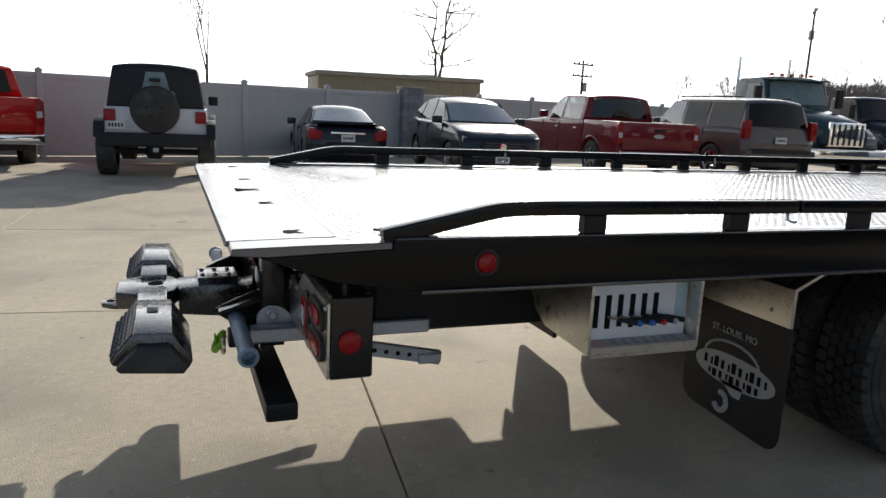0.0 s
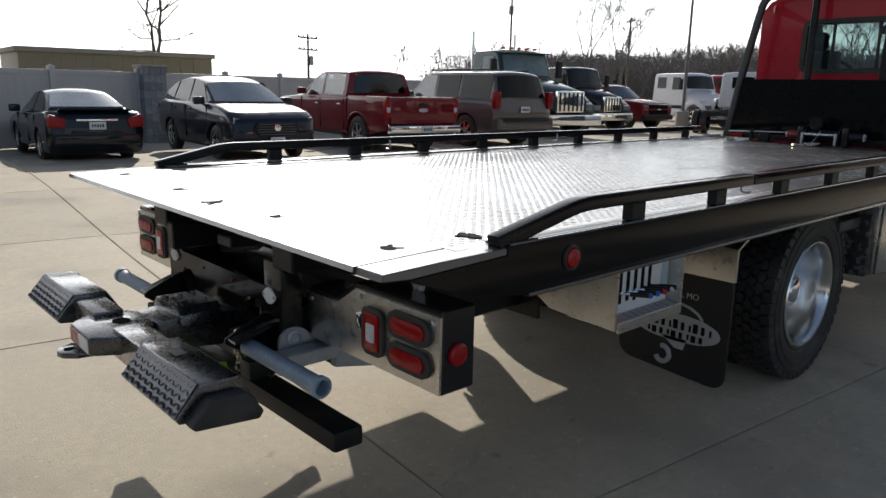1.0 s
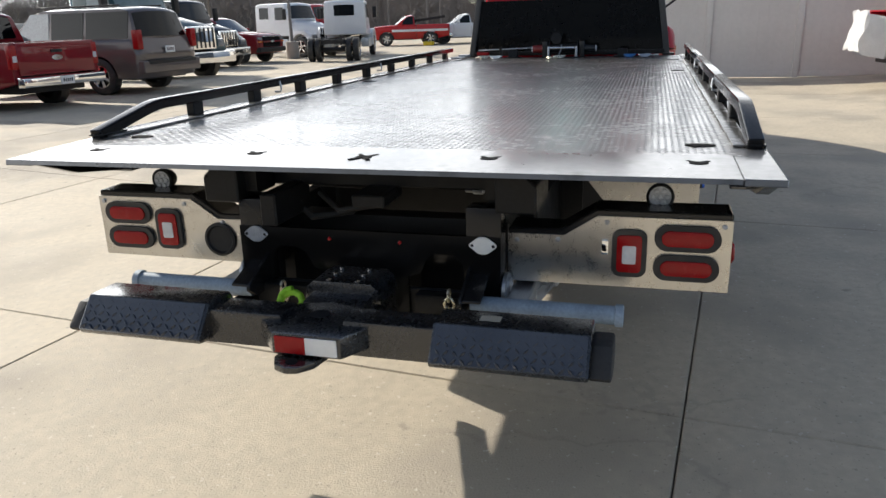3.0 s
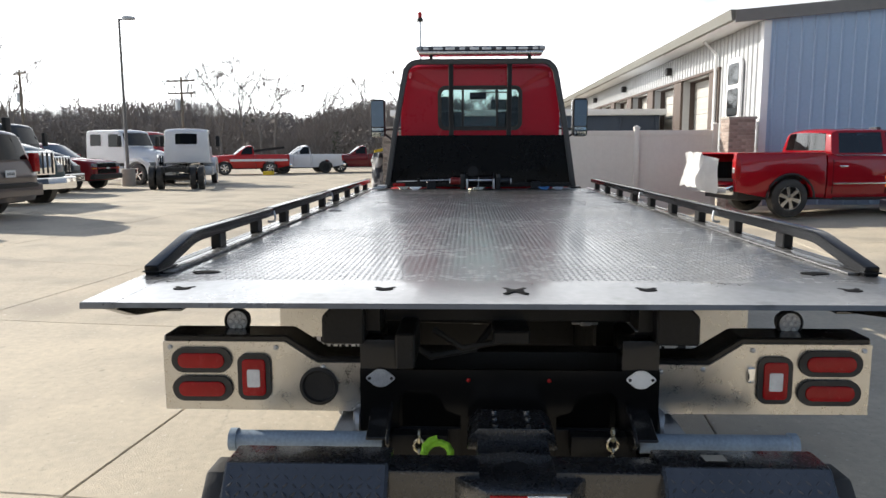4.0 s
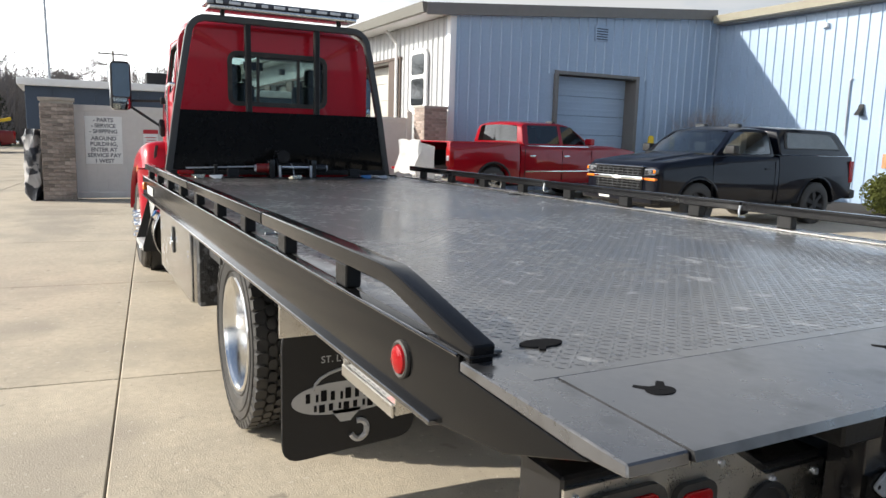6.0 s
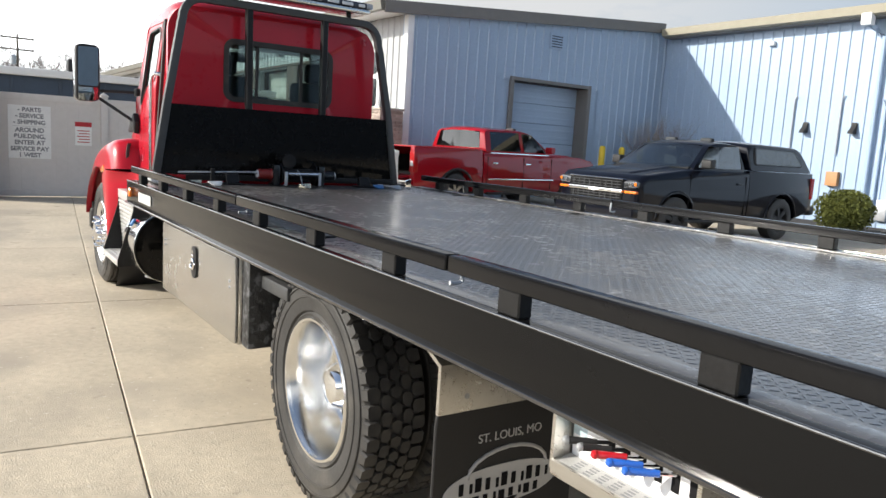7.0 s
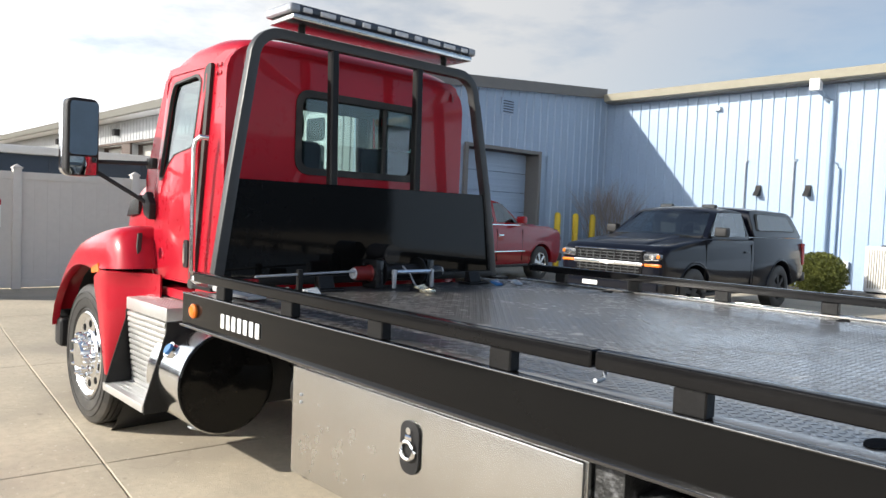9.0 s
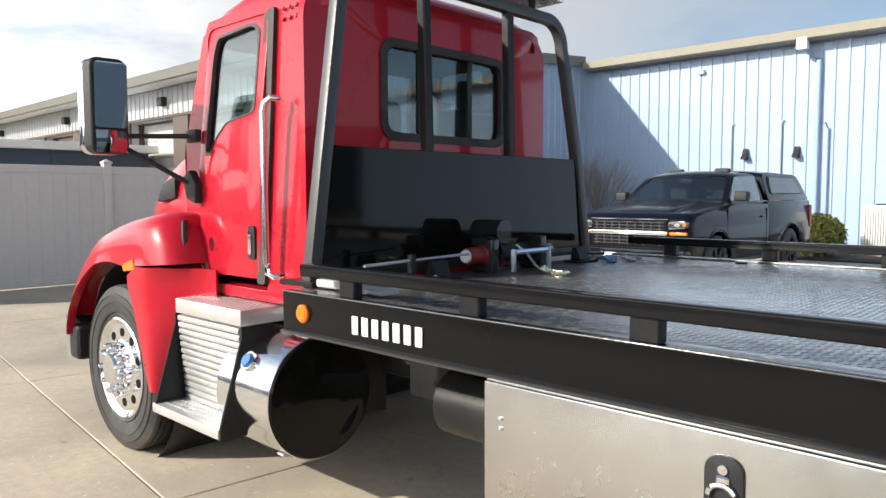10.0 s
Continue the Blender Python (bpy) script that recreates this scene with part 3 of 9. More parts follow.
# side wall with the bays (faces the fence yard)
side_wall = thing("wall_north", "ribbed metal siding wall with a row of white bay doors", "wall", kind="structure")
bays = [(19.9 + 3.75 * k, 22.75 + 3.75 * k) for k in range(9)]
bm = bmesh.new()
outline = [(WX + 0.26, 0)]
for a, b in bays:
    outline += [(a, 0), (a, 3.75), (b, 3.75), (b, 0)]
outline += [(56, 0), (56, 4.6), (WX + 0.26, 4.6)]
prism(bm, outline, "y", CORNER_Y - 0.25, CORNER_Y - 0.03)
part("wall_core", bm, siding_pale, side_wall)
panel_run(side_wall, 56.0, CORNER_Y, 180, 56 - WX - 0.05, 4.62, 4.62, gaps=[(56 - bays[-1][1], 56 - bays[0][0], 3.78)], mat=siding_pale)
for k, (a, b) in enumerate(bays):
    overhead_door(f"door_{k + 2}", b - a, 3.62, pose(b, CORNER_Y - 0.42, 0.1, 0, 0, 180), 7, "closed white sectional bay door")
    part("pier", rbox((b + 0.01, CORNER_Y - 1.0, 0), (b + 0.89, CORNER_Y + 0.05, 3.77), 0.008), pier_brown, side_wall, "dark brown pier between bays")
part("pier", rbox((19.05, CORNER_Y - 1.0, 0), (19.89, CORNER_Y + 0.05, 3.77), 0.008), pier_brown, side_wall, "dark brown pier between bays")
part("bay_head", rbox((19.0, CORNER_Y - 1.0, 3.72), (53.7, CORNER_Y - 0.252, 3.95), 0.006, 1), pier_brown, side_wall)
part("bay_lintel", rbox((19.0, CORNER_Y + 0.002, 3.76), (53.7, CORNER_Y + 0.075, 3.84), 0.008), pier_brown, side_wall, "dark brown lintel band")
pipe = tube(bmesh.new(), [(19.2, CORNER_Y + 0.10, 0.1), (19.2, CORNER_Y + 0.10, 4.2), (19.2, CORNER_Y + 0.45, 4.55)], 0.05)
part("downpipe", pipe, white_metal, side_wall, "white metal downpipe")
for k in range(5):
    bm = rbox((24 + 7.5 * k, CORNER_Y, 4.1), (24.3 + 7.5 * k, CORNER_Y + 0.2, 4.35), 0.02)
    part("wall_light", bm, plastic_black, side_wall, "dark wall light")
# steel-framed window with an arched head near the corner
bm = bmesh.new()
prism(bm, round_rect(17.75, 3.05, 1.05, 1.75, 0.25), "y", CORNER_Y + 0.03, CORNER_Y + 0.10)
wf = part("window_1", bevelled(bm, 0.01, 1), white_metal, side_wall, "arched white framed window")
for zc, hh in ((3.52, 0.55), (2.78, 0.72)):
    bm = prism(bmesh.new(), round_rect(17.75, zc, 0.80, hh, 0.10), "y", CORNER_Y + 0.102, CORNER_Y + 0.112)
    part("pane", bm, grey_glass, wf)

# the wing
wing_wall = thing("wall_south", "ribbed white metal siding wall, half in bright sun", "wall", kind="structure")
bm = bmesh.new()
box(bm, (-14.0, WY - 0.25, 0), (WX + 0.24, WY - 0.03, 5.2))
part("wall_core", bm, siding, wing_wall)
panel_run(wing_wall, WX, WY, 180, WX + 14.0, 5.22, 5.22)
part("downpipe", tube(bmesh.new(), [(9.45, WY + 0.09, 0.05), (9.45, WY + 0.09, 4.75), (9.62, WY + 0.20, 4.9), (9.75, WY + 0.38, 5.05)], 0.055), siding, wing_wall)
part("downpipe_head", rbox((9.62, WY + 0.30, 4.98), (9.86, WY + 0.52, 5.26), 0.02), white_metal, wing_wall, "white gutter outlet box")
part("conduit", tube(bmesh.new(), [(9.22, WY + 0.06, 0.3), (9.22, WY + 0.06, 3.1), (9.3, WY + 0.03, 3.25)], 0.028), siding, wing_wall)
for x in (11.55, 10.3):
    c = part("conduit", tube(bmesh.new(), [(x, WY + 0.05, 1.9), (x, WY + 0.05, 3.3), (x - 0.06, WY + 0.05, 3.38)], 0.02), galv, wing_wall)
for x in (11.18, 9.92):
    bm = bmesh.new()
    prism(bm, [(WY + 0.02, 2.42), (WY + 0.22, 2.42), (WY + 0.20, 2.47), (WY + 0.09, 2.57), (WY + 0.04, 2.70), (WY + 0.02, 2.70)], "x", x - 0.07, x + 0.07)
    part("vent_hood", bevelled(bm, 0.008, 1), plastic_black, wing_wall, "dark sheet metal vent hood")
part("wall_light", rbox((12.33, WY + 0.0, 4.74), (12.5, WY + 0.12, 4.86), 0.02), white_metal, wing_wall, "small white wall light")
part("meter_box", rbox((10.12, WY + 0.01, 1.10), (10.42, WY + 0.14, 1.46), 0.012), service_tan, wing_wall, "small tan-orange service box")
part("electric_box", rbox((8.85, WY + 0.01, 0.35), (9.1, WY + 0.13, 0.85), 0.012), galv, wing_wall, "grey electric box")

# roofs
roof = thing("roof", "low-pitched metal roof with dark rake and tan gutter fascia", "roof", kind="structure")
bm = bmesh.new()
ys = (CORNER_Y + 0.76, -26.0)
prism(bm, [(ys[0], rake_z(ys[0]) + 0.02), (ys[1], rake_z(ys[1]) + 0.02), (ys[1], rake_z(ys[1]) + 0.08), (ys[0], rake_z(ys[0]) + 0.08)], "x", WX - 0.12, 56.4)
part("roof_sheet", bm, white_metal, roof, "pale metal roof sheet")
bm = bmesh.new()
prism(bm, [(ys[0], rake_z(ys[0]) - 0.02), (WY + 0.3, rake_z(WY + 0.3) - 0.02), (WY + 0.3, rake_z(WY + 0.3) + 0.27), (ys[0], rake_z(ys[0]) + 0.27)], "x", WX - 0.17, WX - 0.121)
part("rake_fascia", bevelled(bm, 0.006, 1), fascia_dark, roof, "dark bronze rake fascia")
bm = bmesh.new()
prism(bm, [(CORNER_Y + 0.72, 4.58), (CORNER_Y + 0.84, 4.60), (CORNER_Y + 0.88, 4.84), (CORNER_Y + 0.74, 4.84)], "x", WX - 0.12, 56.4)
part("gutter", bm, fascia_olive, roof, "olive-grey eaves gutter")
bm = bmesh.new()
prism(bm, [(WY - 9, 6.0), (WY + 0.36, 5.24), (WY + 0.36, 5.30), (WY - 9, 6.06)], "x", -14.3, WX - 0.2)
part("roof_sheet", bm, white_metal, roof, "pale metal roof sheet")
bm = bmesh.new()
prism(bm, [(WY + 0.37, 5.20), (WY + 0.50, 5.23), (WY + 0.53, 5.44), (WY + 0.37, 5.44)], "x", -14.3, WX - 0.19)
part("gutter", bevelled(bm, 0.006, 1), fascia_tan, roof, "tan eaves gutter")
part("soffit", rbox((-14.2, WY + 0.0, 5.18), (WX - 0.2, WY + 0.365, 5.215), 0.004, 1), fascia_dark, roof, "shaded soffit board")
for nm, lo, hi in (("wall_back", (56, -26, 0), (56.2, -7.2, 4.6)), ("wall_back", (-14.2, -26, 0), (56.2, -25.8, 6)), ("wall_back", (-14.25, -25.8, 0), (-14.05, WY - 0.3, 5.2))):
    solid("wall_far", rbox(lo, hi, 0.01, 1), siding, "plain closing metal wall of the workshop", "wall", "structure")

# added walls, never in view: they give mirrors and black paint something dark to reflect
for nm, lo, hi in (("unseen_wall_west", (-31, -30, 0), (-30.7, 40, 6.0)), ("unseen_wall_southwest", (-30.7, -30, 0), (-14.3, -29.7, 6.0))):
    solid(nm, rbox(lo, hi, 0.01, 1), navy_panel, "added unseen dark wall that darkens reflections from the far side of the lot", "wall", "structure")

# ---- vinyl fences ----


def fence(name, p, q, height, pitch, label):
    p, q = Vector(p), Vector(q)
    n = max(1, round((q - p).length / pitch))
    yaw = math.degrees(math.atan2(q.y - p.y, q.x - p.x))
    w = (q - p).length / n
    f = thing(name, label, "fence", kind="structure")
    post_me = panel_me = rail_me = cap_me = None
    for k in range(n + 1):
        c = p + (q - p) * (k / n)
        z = ground_z(c.x, c.y) - 0.04
        if post_me is None:
            post_me = finish(rbox((-0.065, -0.065, 0), (0.065, 0.065, height + 0.06), 0.008), vinyl, "post")
            b = bmesh.new()
            box(b, (-0.078, -0.078, height + 0.06), (0.078, 0.078, height + 0.085))
            top = b.verts.new((0, 0, height + 0.14))
            lo = [b.verts.new((x, y, height + 0.085)) for x, y in ((-0.07, -0.07), (0.07, -0.07), (0.07, 0.07), (-0.07, 0.07))]
            for i in range(4):
                b.faces.new((lo[i], lo[(i + 1) % 4], top))
            cap_me = finish(b, vinyl, "post_cap", 0)
            b = bmesh.new()
            boards = max(3, int((w - 0.13) / 0.19))
            bw = (w - 0.13) / boards
            for i in range(boards):
                x = 0.065 + i * bw
                box(b, (x + 0.0004, -0.018, 0.15), (x + bw - 0.0004, 0.018, height - 0.06))
            panel_me = finish(bevelled(b, 0.0012, 1), vinyl, "board_panel")
            rail_me = finish(rbox((0.065, -0.032, 0), (w - 0.065, 0.032, 0.13), 0.006), vinyl, "rail")
        m = pose(c.x, c.y, z, 0, 0, yaw)
        for nm, me in (("post", post_me), ("post_cap", cap_me)):
            o = new(nm, me)
            o.parent, o.matrix_basis = f, m
        if k < n:
            o = new("board_panel", panel_me)
            o.parent, o.matrix_basis = f, m
            for h in (0.06, height - 0.12):
                o = new("rail", rail_me)
                o.parent, o.matrix_basis = f, m @ Matrix.Translation((0, 0, h))
    return f


def brick_pillar(name, x, y, w, d, h, brick, label, bh=0.067, bl=0.2):
    p = thing(name, label, "pillar", pose(x, y, ground_z(x, y) - 0.04), kind="structure")
    part("mortar_core", rbox((-d / 2 + 0.012, -w / 2 + 0.012, 0), (d / 2 - 0.012, w / 2 - 0.012, h), 0.004, 1), mortar, p)
    made = {}
    rows = int(h / (bh + 0.01))
    for r in range(rows):
        for side in range(4):
            along = w if side in (0, 2) else d
            off = d / 2 if side in (0, 2) else w / 2
            if side == 1 or side == 0:
                if side == 0:
                    continue
            n = max(1, round(along / (bl + 0.01)))
            step = along / n
            for k in range(n + (r % 2)):
                a = k * step - (step / 2 if r % 2 else 0)
                b = a + step - 0.01
                a, b = max(a, 0.0), min(b, along)
                if b - a < 0.03:
                    continue
                key = round(b - a, 3)
                if key not in made:
                    made[key] = finish(rbox((0, -0.02, 0), (b - a, 0.02, bh), 0.004, 1), brick, "brick")
                o = new("brick", made[key])
                o.parent = p
                yaw = {2: 90, 1: 0, 3: 180}[side]
                t = {2: (-off + 0.012, -along / 2 + a), 1: (-along / 2 + a, off - 0.012), 3: (along / 2 - a, -off + 0.012)}[side]
                o.matrix_basis = pose(t[0], t[1], r * (bh + 0.01) + 0.005 + 0.004 * ((k * 7 + r * 3) % 3), 0, 0, yaw)
    part("cap_stone", rbox((-d / 2 - 0.03, -w / 2 - 0.03, h), (d / 2 + 0.03, w / 2 + 0.03, h + 0.06), 0.01), mortar, p, "pale cap stone")
    return p


FX = 16.45
fence("fence_east", (FX, 1.72), (FX, -6.0), 2.0, 1.93, "beige vinyl privacy fence with capped posts")
brick_pillar("pillar_1", FX - 0.1, 1.96, 0.60, 0.60, 2.06, stone_brick, "grey-brown brick gate pillar at the end of the fence")
brick_pillar("pillar_2", FX - 0.45, -6.40, 0.62, 0.60, 2.16, brick_mat, "reddish brown brick pillar against the workshop corner")
fence("fence_north", (-14.0, 12.4), (6.1, 17.35), 1.86, 2.3, "grey-beige vinyl privacy fence with capped posts")
fence("fence_north_far", (6.75, 17.5), (24.0, 22.2), 1.86, 2.3, "grey-beige vinyl privacy fence running behind parked cars")
brick_pillar("pillar_3", 6.4, 17.3, 0.66, 0.6, 2.0, stone_grey, "grey split-face block pillar between fence runs", 0.19, 0.33)

# signs on the east fence


def words(parent, text, size, m, mat, name="lettering", bold=0.0):
    c = bpy.data.curves.new(name, "FONT")
    c.body, c.size, c.extrude, c.align_x, c.align_y = text, size, 0.001, "CENTER", "CENTER"
    c.offset = bold
    c.materials.append(mat)
    tmp = bpy.data.objects.new(name, c)
    scene.collection.objects.link(tmp)
    bpy.context.view_layer.update()
    me = bpy.data.meshes.new_from_object(tmp.evaluated_get(bpy.context.evaluated_depsgraph_get()))
    bpy.data.objects.remove(tmp)
    if not me.materials:
        me.materials.append(mat)
    o = new(name, me)
    o.parent, o.matrix_basis = parent, m
    return o


board = thing("parts_sign", "white notice board with grey capital lettering on a beige fence", "sign", pose(FX - 0.024, 1.10, 1.30))
part("board", rbox((-0.008, -0.36, -0.50), (0.0, 0.36, 0.50), 0.004, 1), white_vinyl, board)
FACE = Matrix(((0, 0, -1, 0), (-1, 0, 0, 0), (0, 1, 0, 0), (0, 0, 0, 1)))
for k, t in enumerate(("- PARTS", "- SERVICE", "- SHIPPING", "AROUND", "BUILDING,", "ENTER AT", "SERVICE BAY", "1 WEST")):
    words(board, t, 0.112, Matrix.Translation((-0.0095, 0, 0.42 - 0.118 * k - (0.03 if k > 2 else 0))) @ FACE, sign_grey, bold=0.004)
part("rule", rbox((-0.0095, -0.28, 0.105), (-0.008, 0.28, 0.112), 0.0005, 1), grey_vinyl, board)
notice = thing("red_notice", "small white notice with a red heading and bars of print", "sign", pose(FX - 0.024, 0.17, 1.32))
part("board", rbox((-0.006, -0.15, -0.23), (0.0, 0.15, 0.23), 0.003, 1), white_vinyl, notice)
part("heading", rbox((-0.0075, -0.15, 0.14), (-0.006, 0.15, 0.23), 0.0005, 1), ink_red, notice, "red heading band")
for k in range(5):
    part("print_bar", rbox((-0.0075, -0.11, 0.05 - 0.055 * k), (-0.006, 0.11 - 0.03 * (k % 2), 0.068 - 0.055 * k), 0.0005, 1), ink_red, notice)

# low navy shed with a white roof behind the east fence
shed = thing("navy_shed", "long low navy panelled shed with a white roof edge", "shed", pose(25.0, -0.6, 0))
part("wall", rbox((0, -6.2, 0), (4.0, 3.4, 2.78), 0.02), navy_panel, shed)
part("roof", rbox((-0.25, -6.4, 2.78), (4.2, 3.6, 3.0), 0.03), white_metal, shed, "white metal roof edge")
for k in range(8):
    part("batten", rbox((-0.03, -6.1 + 1.25 * k, 0.05), (-0.001, -6.02 + 1.25 * k, 2.76), 0.005, 1), navy_panel, shed)
part("roof_vent", rbox((0.6, -0.75, 3.0), (1.1, -0.10, 3.42), 0.03), plastic_black, shed, "black roof vent")

# tan shed behind the north fence
tan_shed = thing("tan_shed", "flat-roofed tan metal shed beyond the fence", "shed", pose(6.22, 30.3, 0, 0, 0, -4))
part("wall", rbox((0, 0, 0), (7.75, 4.5, 2.66), 0.02), tan_panel, tan_shed)
part("roof", rbox((-0.12, -0.12, 2.66), (7.87, 4.6, 2.86), 0.02), pier_tan, tan_shed, "darker tan roof edge")
for k in range(12):
    part("rib", rbox((0.3 + 0.6 * k, -0.02, 0), (0.34 + 0.6 * k, 0.0, 2.65), 0.004, 1), tan_panel, tan_shed)
part("side_door", rbox((2.0, -0.03, 0), (3.4, 0.0, 2.1), 0.006), pier_tan, tan_shed)
# tarped bundle beside the gate pillar
bm = bmesh.new()
rows = []
for i in range(9):
    t = i / 8
    rows.append([bm.verts.new((16.45 + 0.35 * math.sin(a) * (1 - 0.3 * t) + 0.05 * math.sin(5 * a + i), 2.415 + (0.05 + 0.15 * math.sin(math.pi * (0.12 + 0.78 * t)) + 0.035 * math.sin(9 * t)) * math.cos(a) + 0.03 * math.sin(3 * a + 2 * i), 0.02 + 1.48 * t)) for a in [2 * math.pi * k / 18 for k in range(18)]])
for a, b in zip(rows, rows[1:]):
    bridge(bm, a, b)
bm.faces.new(rows[-1])
solid("tarp_cover", bm, tarp_black, "bundle under a folded dark tarp beside the brick pillar", "bundle", smooth=60)

solid("planting_bed", rbox((1.5, WY + 0.06, 0.05), (15.4, -13.25, ground_z(8, -14) + 0.035), 0.02), mulch, "dark mulch planting bed along the metal wall", "planting bed", "structure")

# air conditioner, hedge, bollards, shrub by the wing
ac = thing("air_conditioner", "beige louvred outdoor air conditioner on a concrete pad", "air conditioner", pose(7.52, -15.55, ground_z(7.5, -15.5) - 0.03))
part("pad", rbox((-0.75, -0.7, 0), (0.75, 0.7, 0.12), 0.01), mortar, ac)
part("casing", rbox((-0.6, -0.55, 0.16), (0.6, 0.55, 1.16), 0.03), white_metal, ac)
part("foot", rbox((-0.55, -0.5, 0.12), (0.55, 0.5, 0.16), 0.004, 1), plastic_black, ac)
for k in range(22):
    part("slat", rbox((-0.55 + 0.05 * k, 0.55, 0.24), (-0.53 + 0.05 * k, 0.562, 1.1), 0.002, 1), fascia_tan, ac)
part("fan_grille", lathe(bmesh.new(), [(1.16, 0.02), (1.18, 0.1), (1.19, 0.42), (1.16, 0.45)], (0, 0, 0), "z", 24), plastic_black, ac)

for k, y in enumerate((-13.05, -13.85, -14.65)):
    bm = lathe(bmesh.new(), [(0, 0.085), (1.55, 0.085), (1.61, 0.06), (1.63, 0.0005)], (15.2, y, ground_z(15.2, y) - 0.04), "z", 16)
    solid("bollard", bm, yellow_paint, "yellow painted steel bollard by the overhead door", "bollard", group="bollards by the workshop door")


def leaf_clump(verts, faces, c, r, n, rnd, size):
    for _ in range(n):
        d = Vector((rnd.gauss(0, 1), rnd.gauss(0, 1), rnd.gauss(0, 1))).normalized()
        p = Vector(c) + Vector((d.x * r[0], d.y * r[1], d.z * r[2])) * (0.55 + 0.5 * rnd.random())
        a = Vector((rnd.uniform(-1, 1), rnd.uniform(-1, 1), rnd.uniform(-1, 1))).normalized() * size
        b = a.orthogonal().normalized() * size * 0.5
        i = len(verts)
        verts += [tuple(p - a), tuple(p + b), tuple(p + a), tuple(p - b)]
        faces.append((i, i + 1, i + 2, i + 3))


rnd = random.Random(4)
hedge = thing("hedge", "clipped yellow-green rounded hedge bush beside the wall", "hedge", pose(8.75, -14.1, ground_z(8.7, -14.1) - 0.04))
v, f = [], []
for k in range(5):
    leaf_clump(v, f, (rnd.uniform(-0.12, 0.12), rnd.uniform(-0.2, 0.2), 0.52), (0.50, 0.55, 0.46), 1900, rnd, 0.04)
o = new("foliage", raw("foliage", v, f, hedge_mat))
o.parent = hedge
bm = bmesh.new()
for k in range(6):
    rod(bm, (0, 0, 0), (rnd.uniform(-0.3, 0.3), rnd.uniform(-0.3, 0.3), 0.6), 0.03, 6, 0.01)
part("stem", bm, bark, hedge)

# ---- bare trees ----


def grow(verts, faces, p, d, length, r, depth, rnd, spread=0.5, sides=5, least=0.0):
    """A tapered limb that splits into smaller ones, none thinner than least."""
    r = max(r, least)
    q = p + d * length
    ref = d.orthogonal().normalized()
    oth = d.cross(ref)
    i = len(verts)
    for c, rr in ((p, r), (q, r * 0.62)):
        for k in range(sides):
            t = 2 * math.pi * k / sides
            verts.append(tuple(c + ref * (rr * math.cos(t)) + oth * (rr * math.sin(t))))
    for k in range(sides):
        faces.append((i + k, i + (k + 1) % sides, i + sides + (k + 1) % sides, i + sides + k))
    if depth == 0:
        return
    n = 3 if depth > 1 else 4
    for k in range(n):
        s = 0.55 + 0.45 * (k + 1) / n
        bend = Vector((rnd.gauss(0, 1), rnd.gauss(0, 1), rnd.gauss(0.25, 0.7))).normalized()
        nd = (d + bend * spread * (0.7 + 0.6 * rnd.random())).normalized()
        grow(verts, faces, p + d * (length * s), nd, length * rnd.uniform(0.55, 0.78), r * 0.55 * (1.1 - 0.15 * k), depth - 1, rnd, spread, max(3, sides - 1), least)


def bare_tree(x, y, h, seed, spread=0.5, depth=5, r=None, least=0.0):
    rn = random.Random(seed)
    v, f = [], []
    grow(v, f, Vector((x, y, -0.1)), Vector((0.03 * rn.gauss(0, 1), 0.03 * rn.gauss(0, 1), 1)).normalized(), h * 0.40, r or h * 0.015, depth, rn, spread, 5, least)
    return v, f


v, f = [], []
rnd = random.Random(5)
for bx, lean, h in ((15.5, 0.05, 9.6), (15.75, -0.03, 8.2)):
    p = Vector((bx, 41.0, -0.1))
    for k in range(12):
        q = p + Vector((lean * 0.8 + rnd.gauss(0, 0.10), rnd.gauss(0, 0.08), h / 12))
        grow(v, f, p, (q - p).normalized(), (q - p).length * 1.05, 0.17 * (1 - k / 14), 0, rnd, 0.5, 7)
        if k > 3:
            for j in range(2):
                d = Vector((rnd.gauss(0, 1), rnd.gauss(0, 1), rnd.gauss(0.35, 0.4))).normalized()
                grow(v, f, q, d, rnd.uniform(0.7, 1.5), 0.05, 3, rnd, 0.6, 4)
        p = q
tree = thing("bare_tree", "leafless deciduous tree beyond the tan shed", "tree", pose(0, 0, 0))
o = new("trunk", raw("trunk", v, f, bark, 40))
o.parent = tree
v, f = bare_tree(2.5, 52.0, 11, 31, 0.4, 5, 0.13)
tree = thing("bare_tree", "thin leafless tree far beyond the fence", "tree", pose(0, 0, 0))
o = new("trunk", raw("trunk", v, f, bark, 40))
o.parent = tree

V_ALL, F_ALL = [], []
rnd = random.Random(9)


def plant(x, y, h, seed, spread, depth, least=0.013):
    v, f = bare_tree(x, y, h, seed, spread, depth, least=least)
    i = len(V_ALL)
    V_ALL.extend(v)
    F_ALL.extend(tuple(i + a for a in q) for q in f)


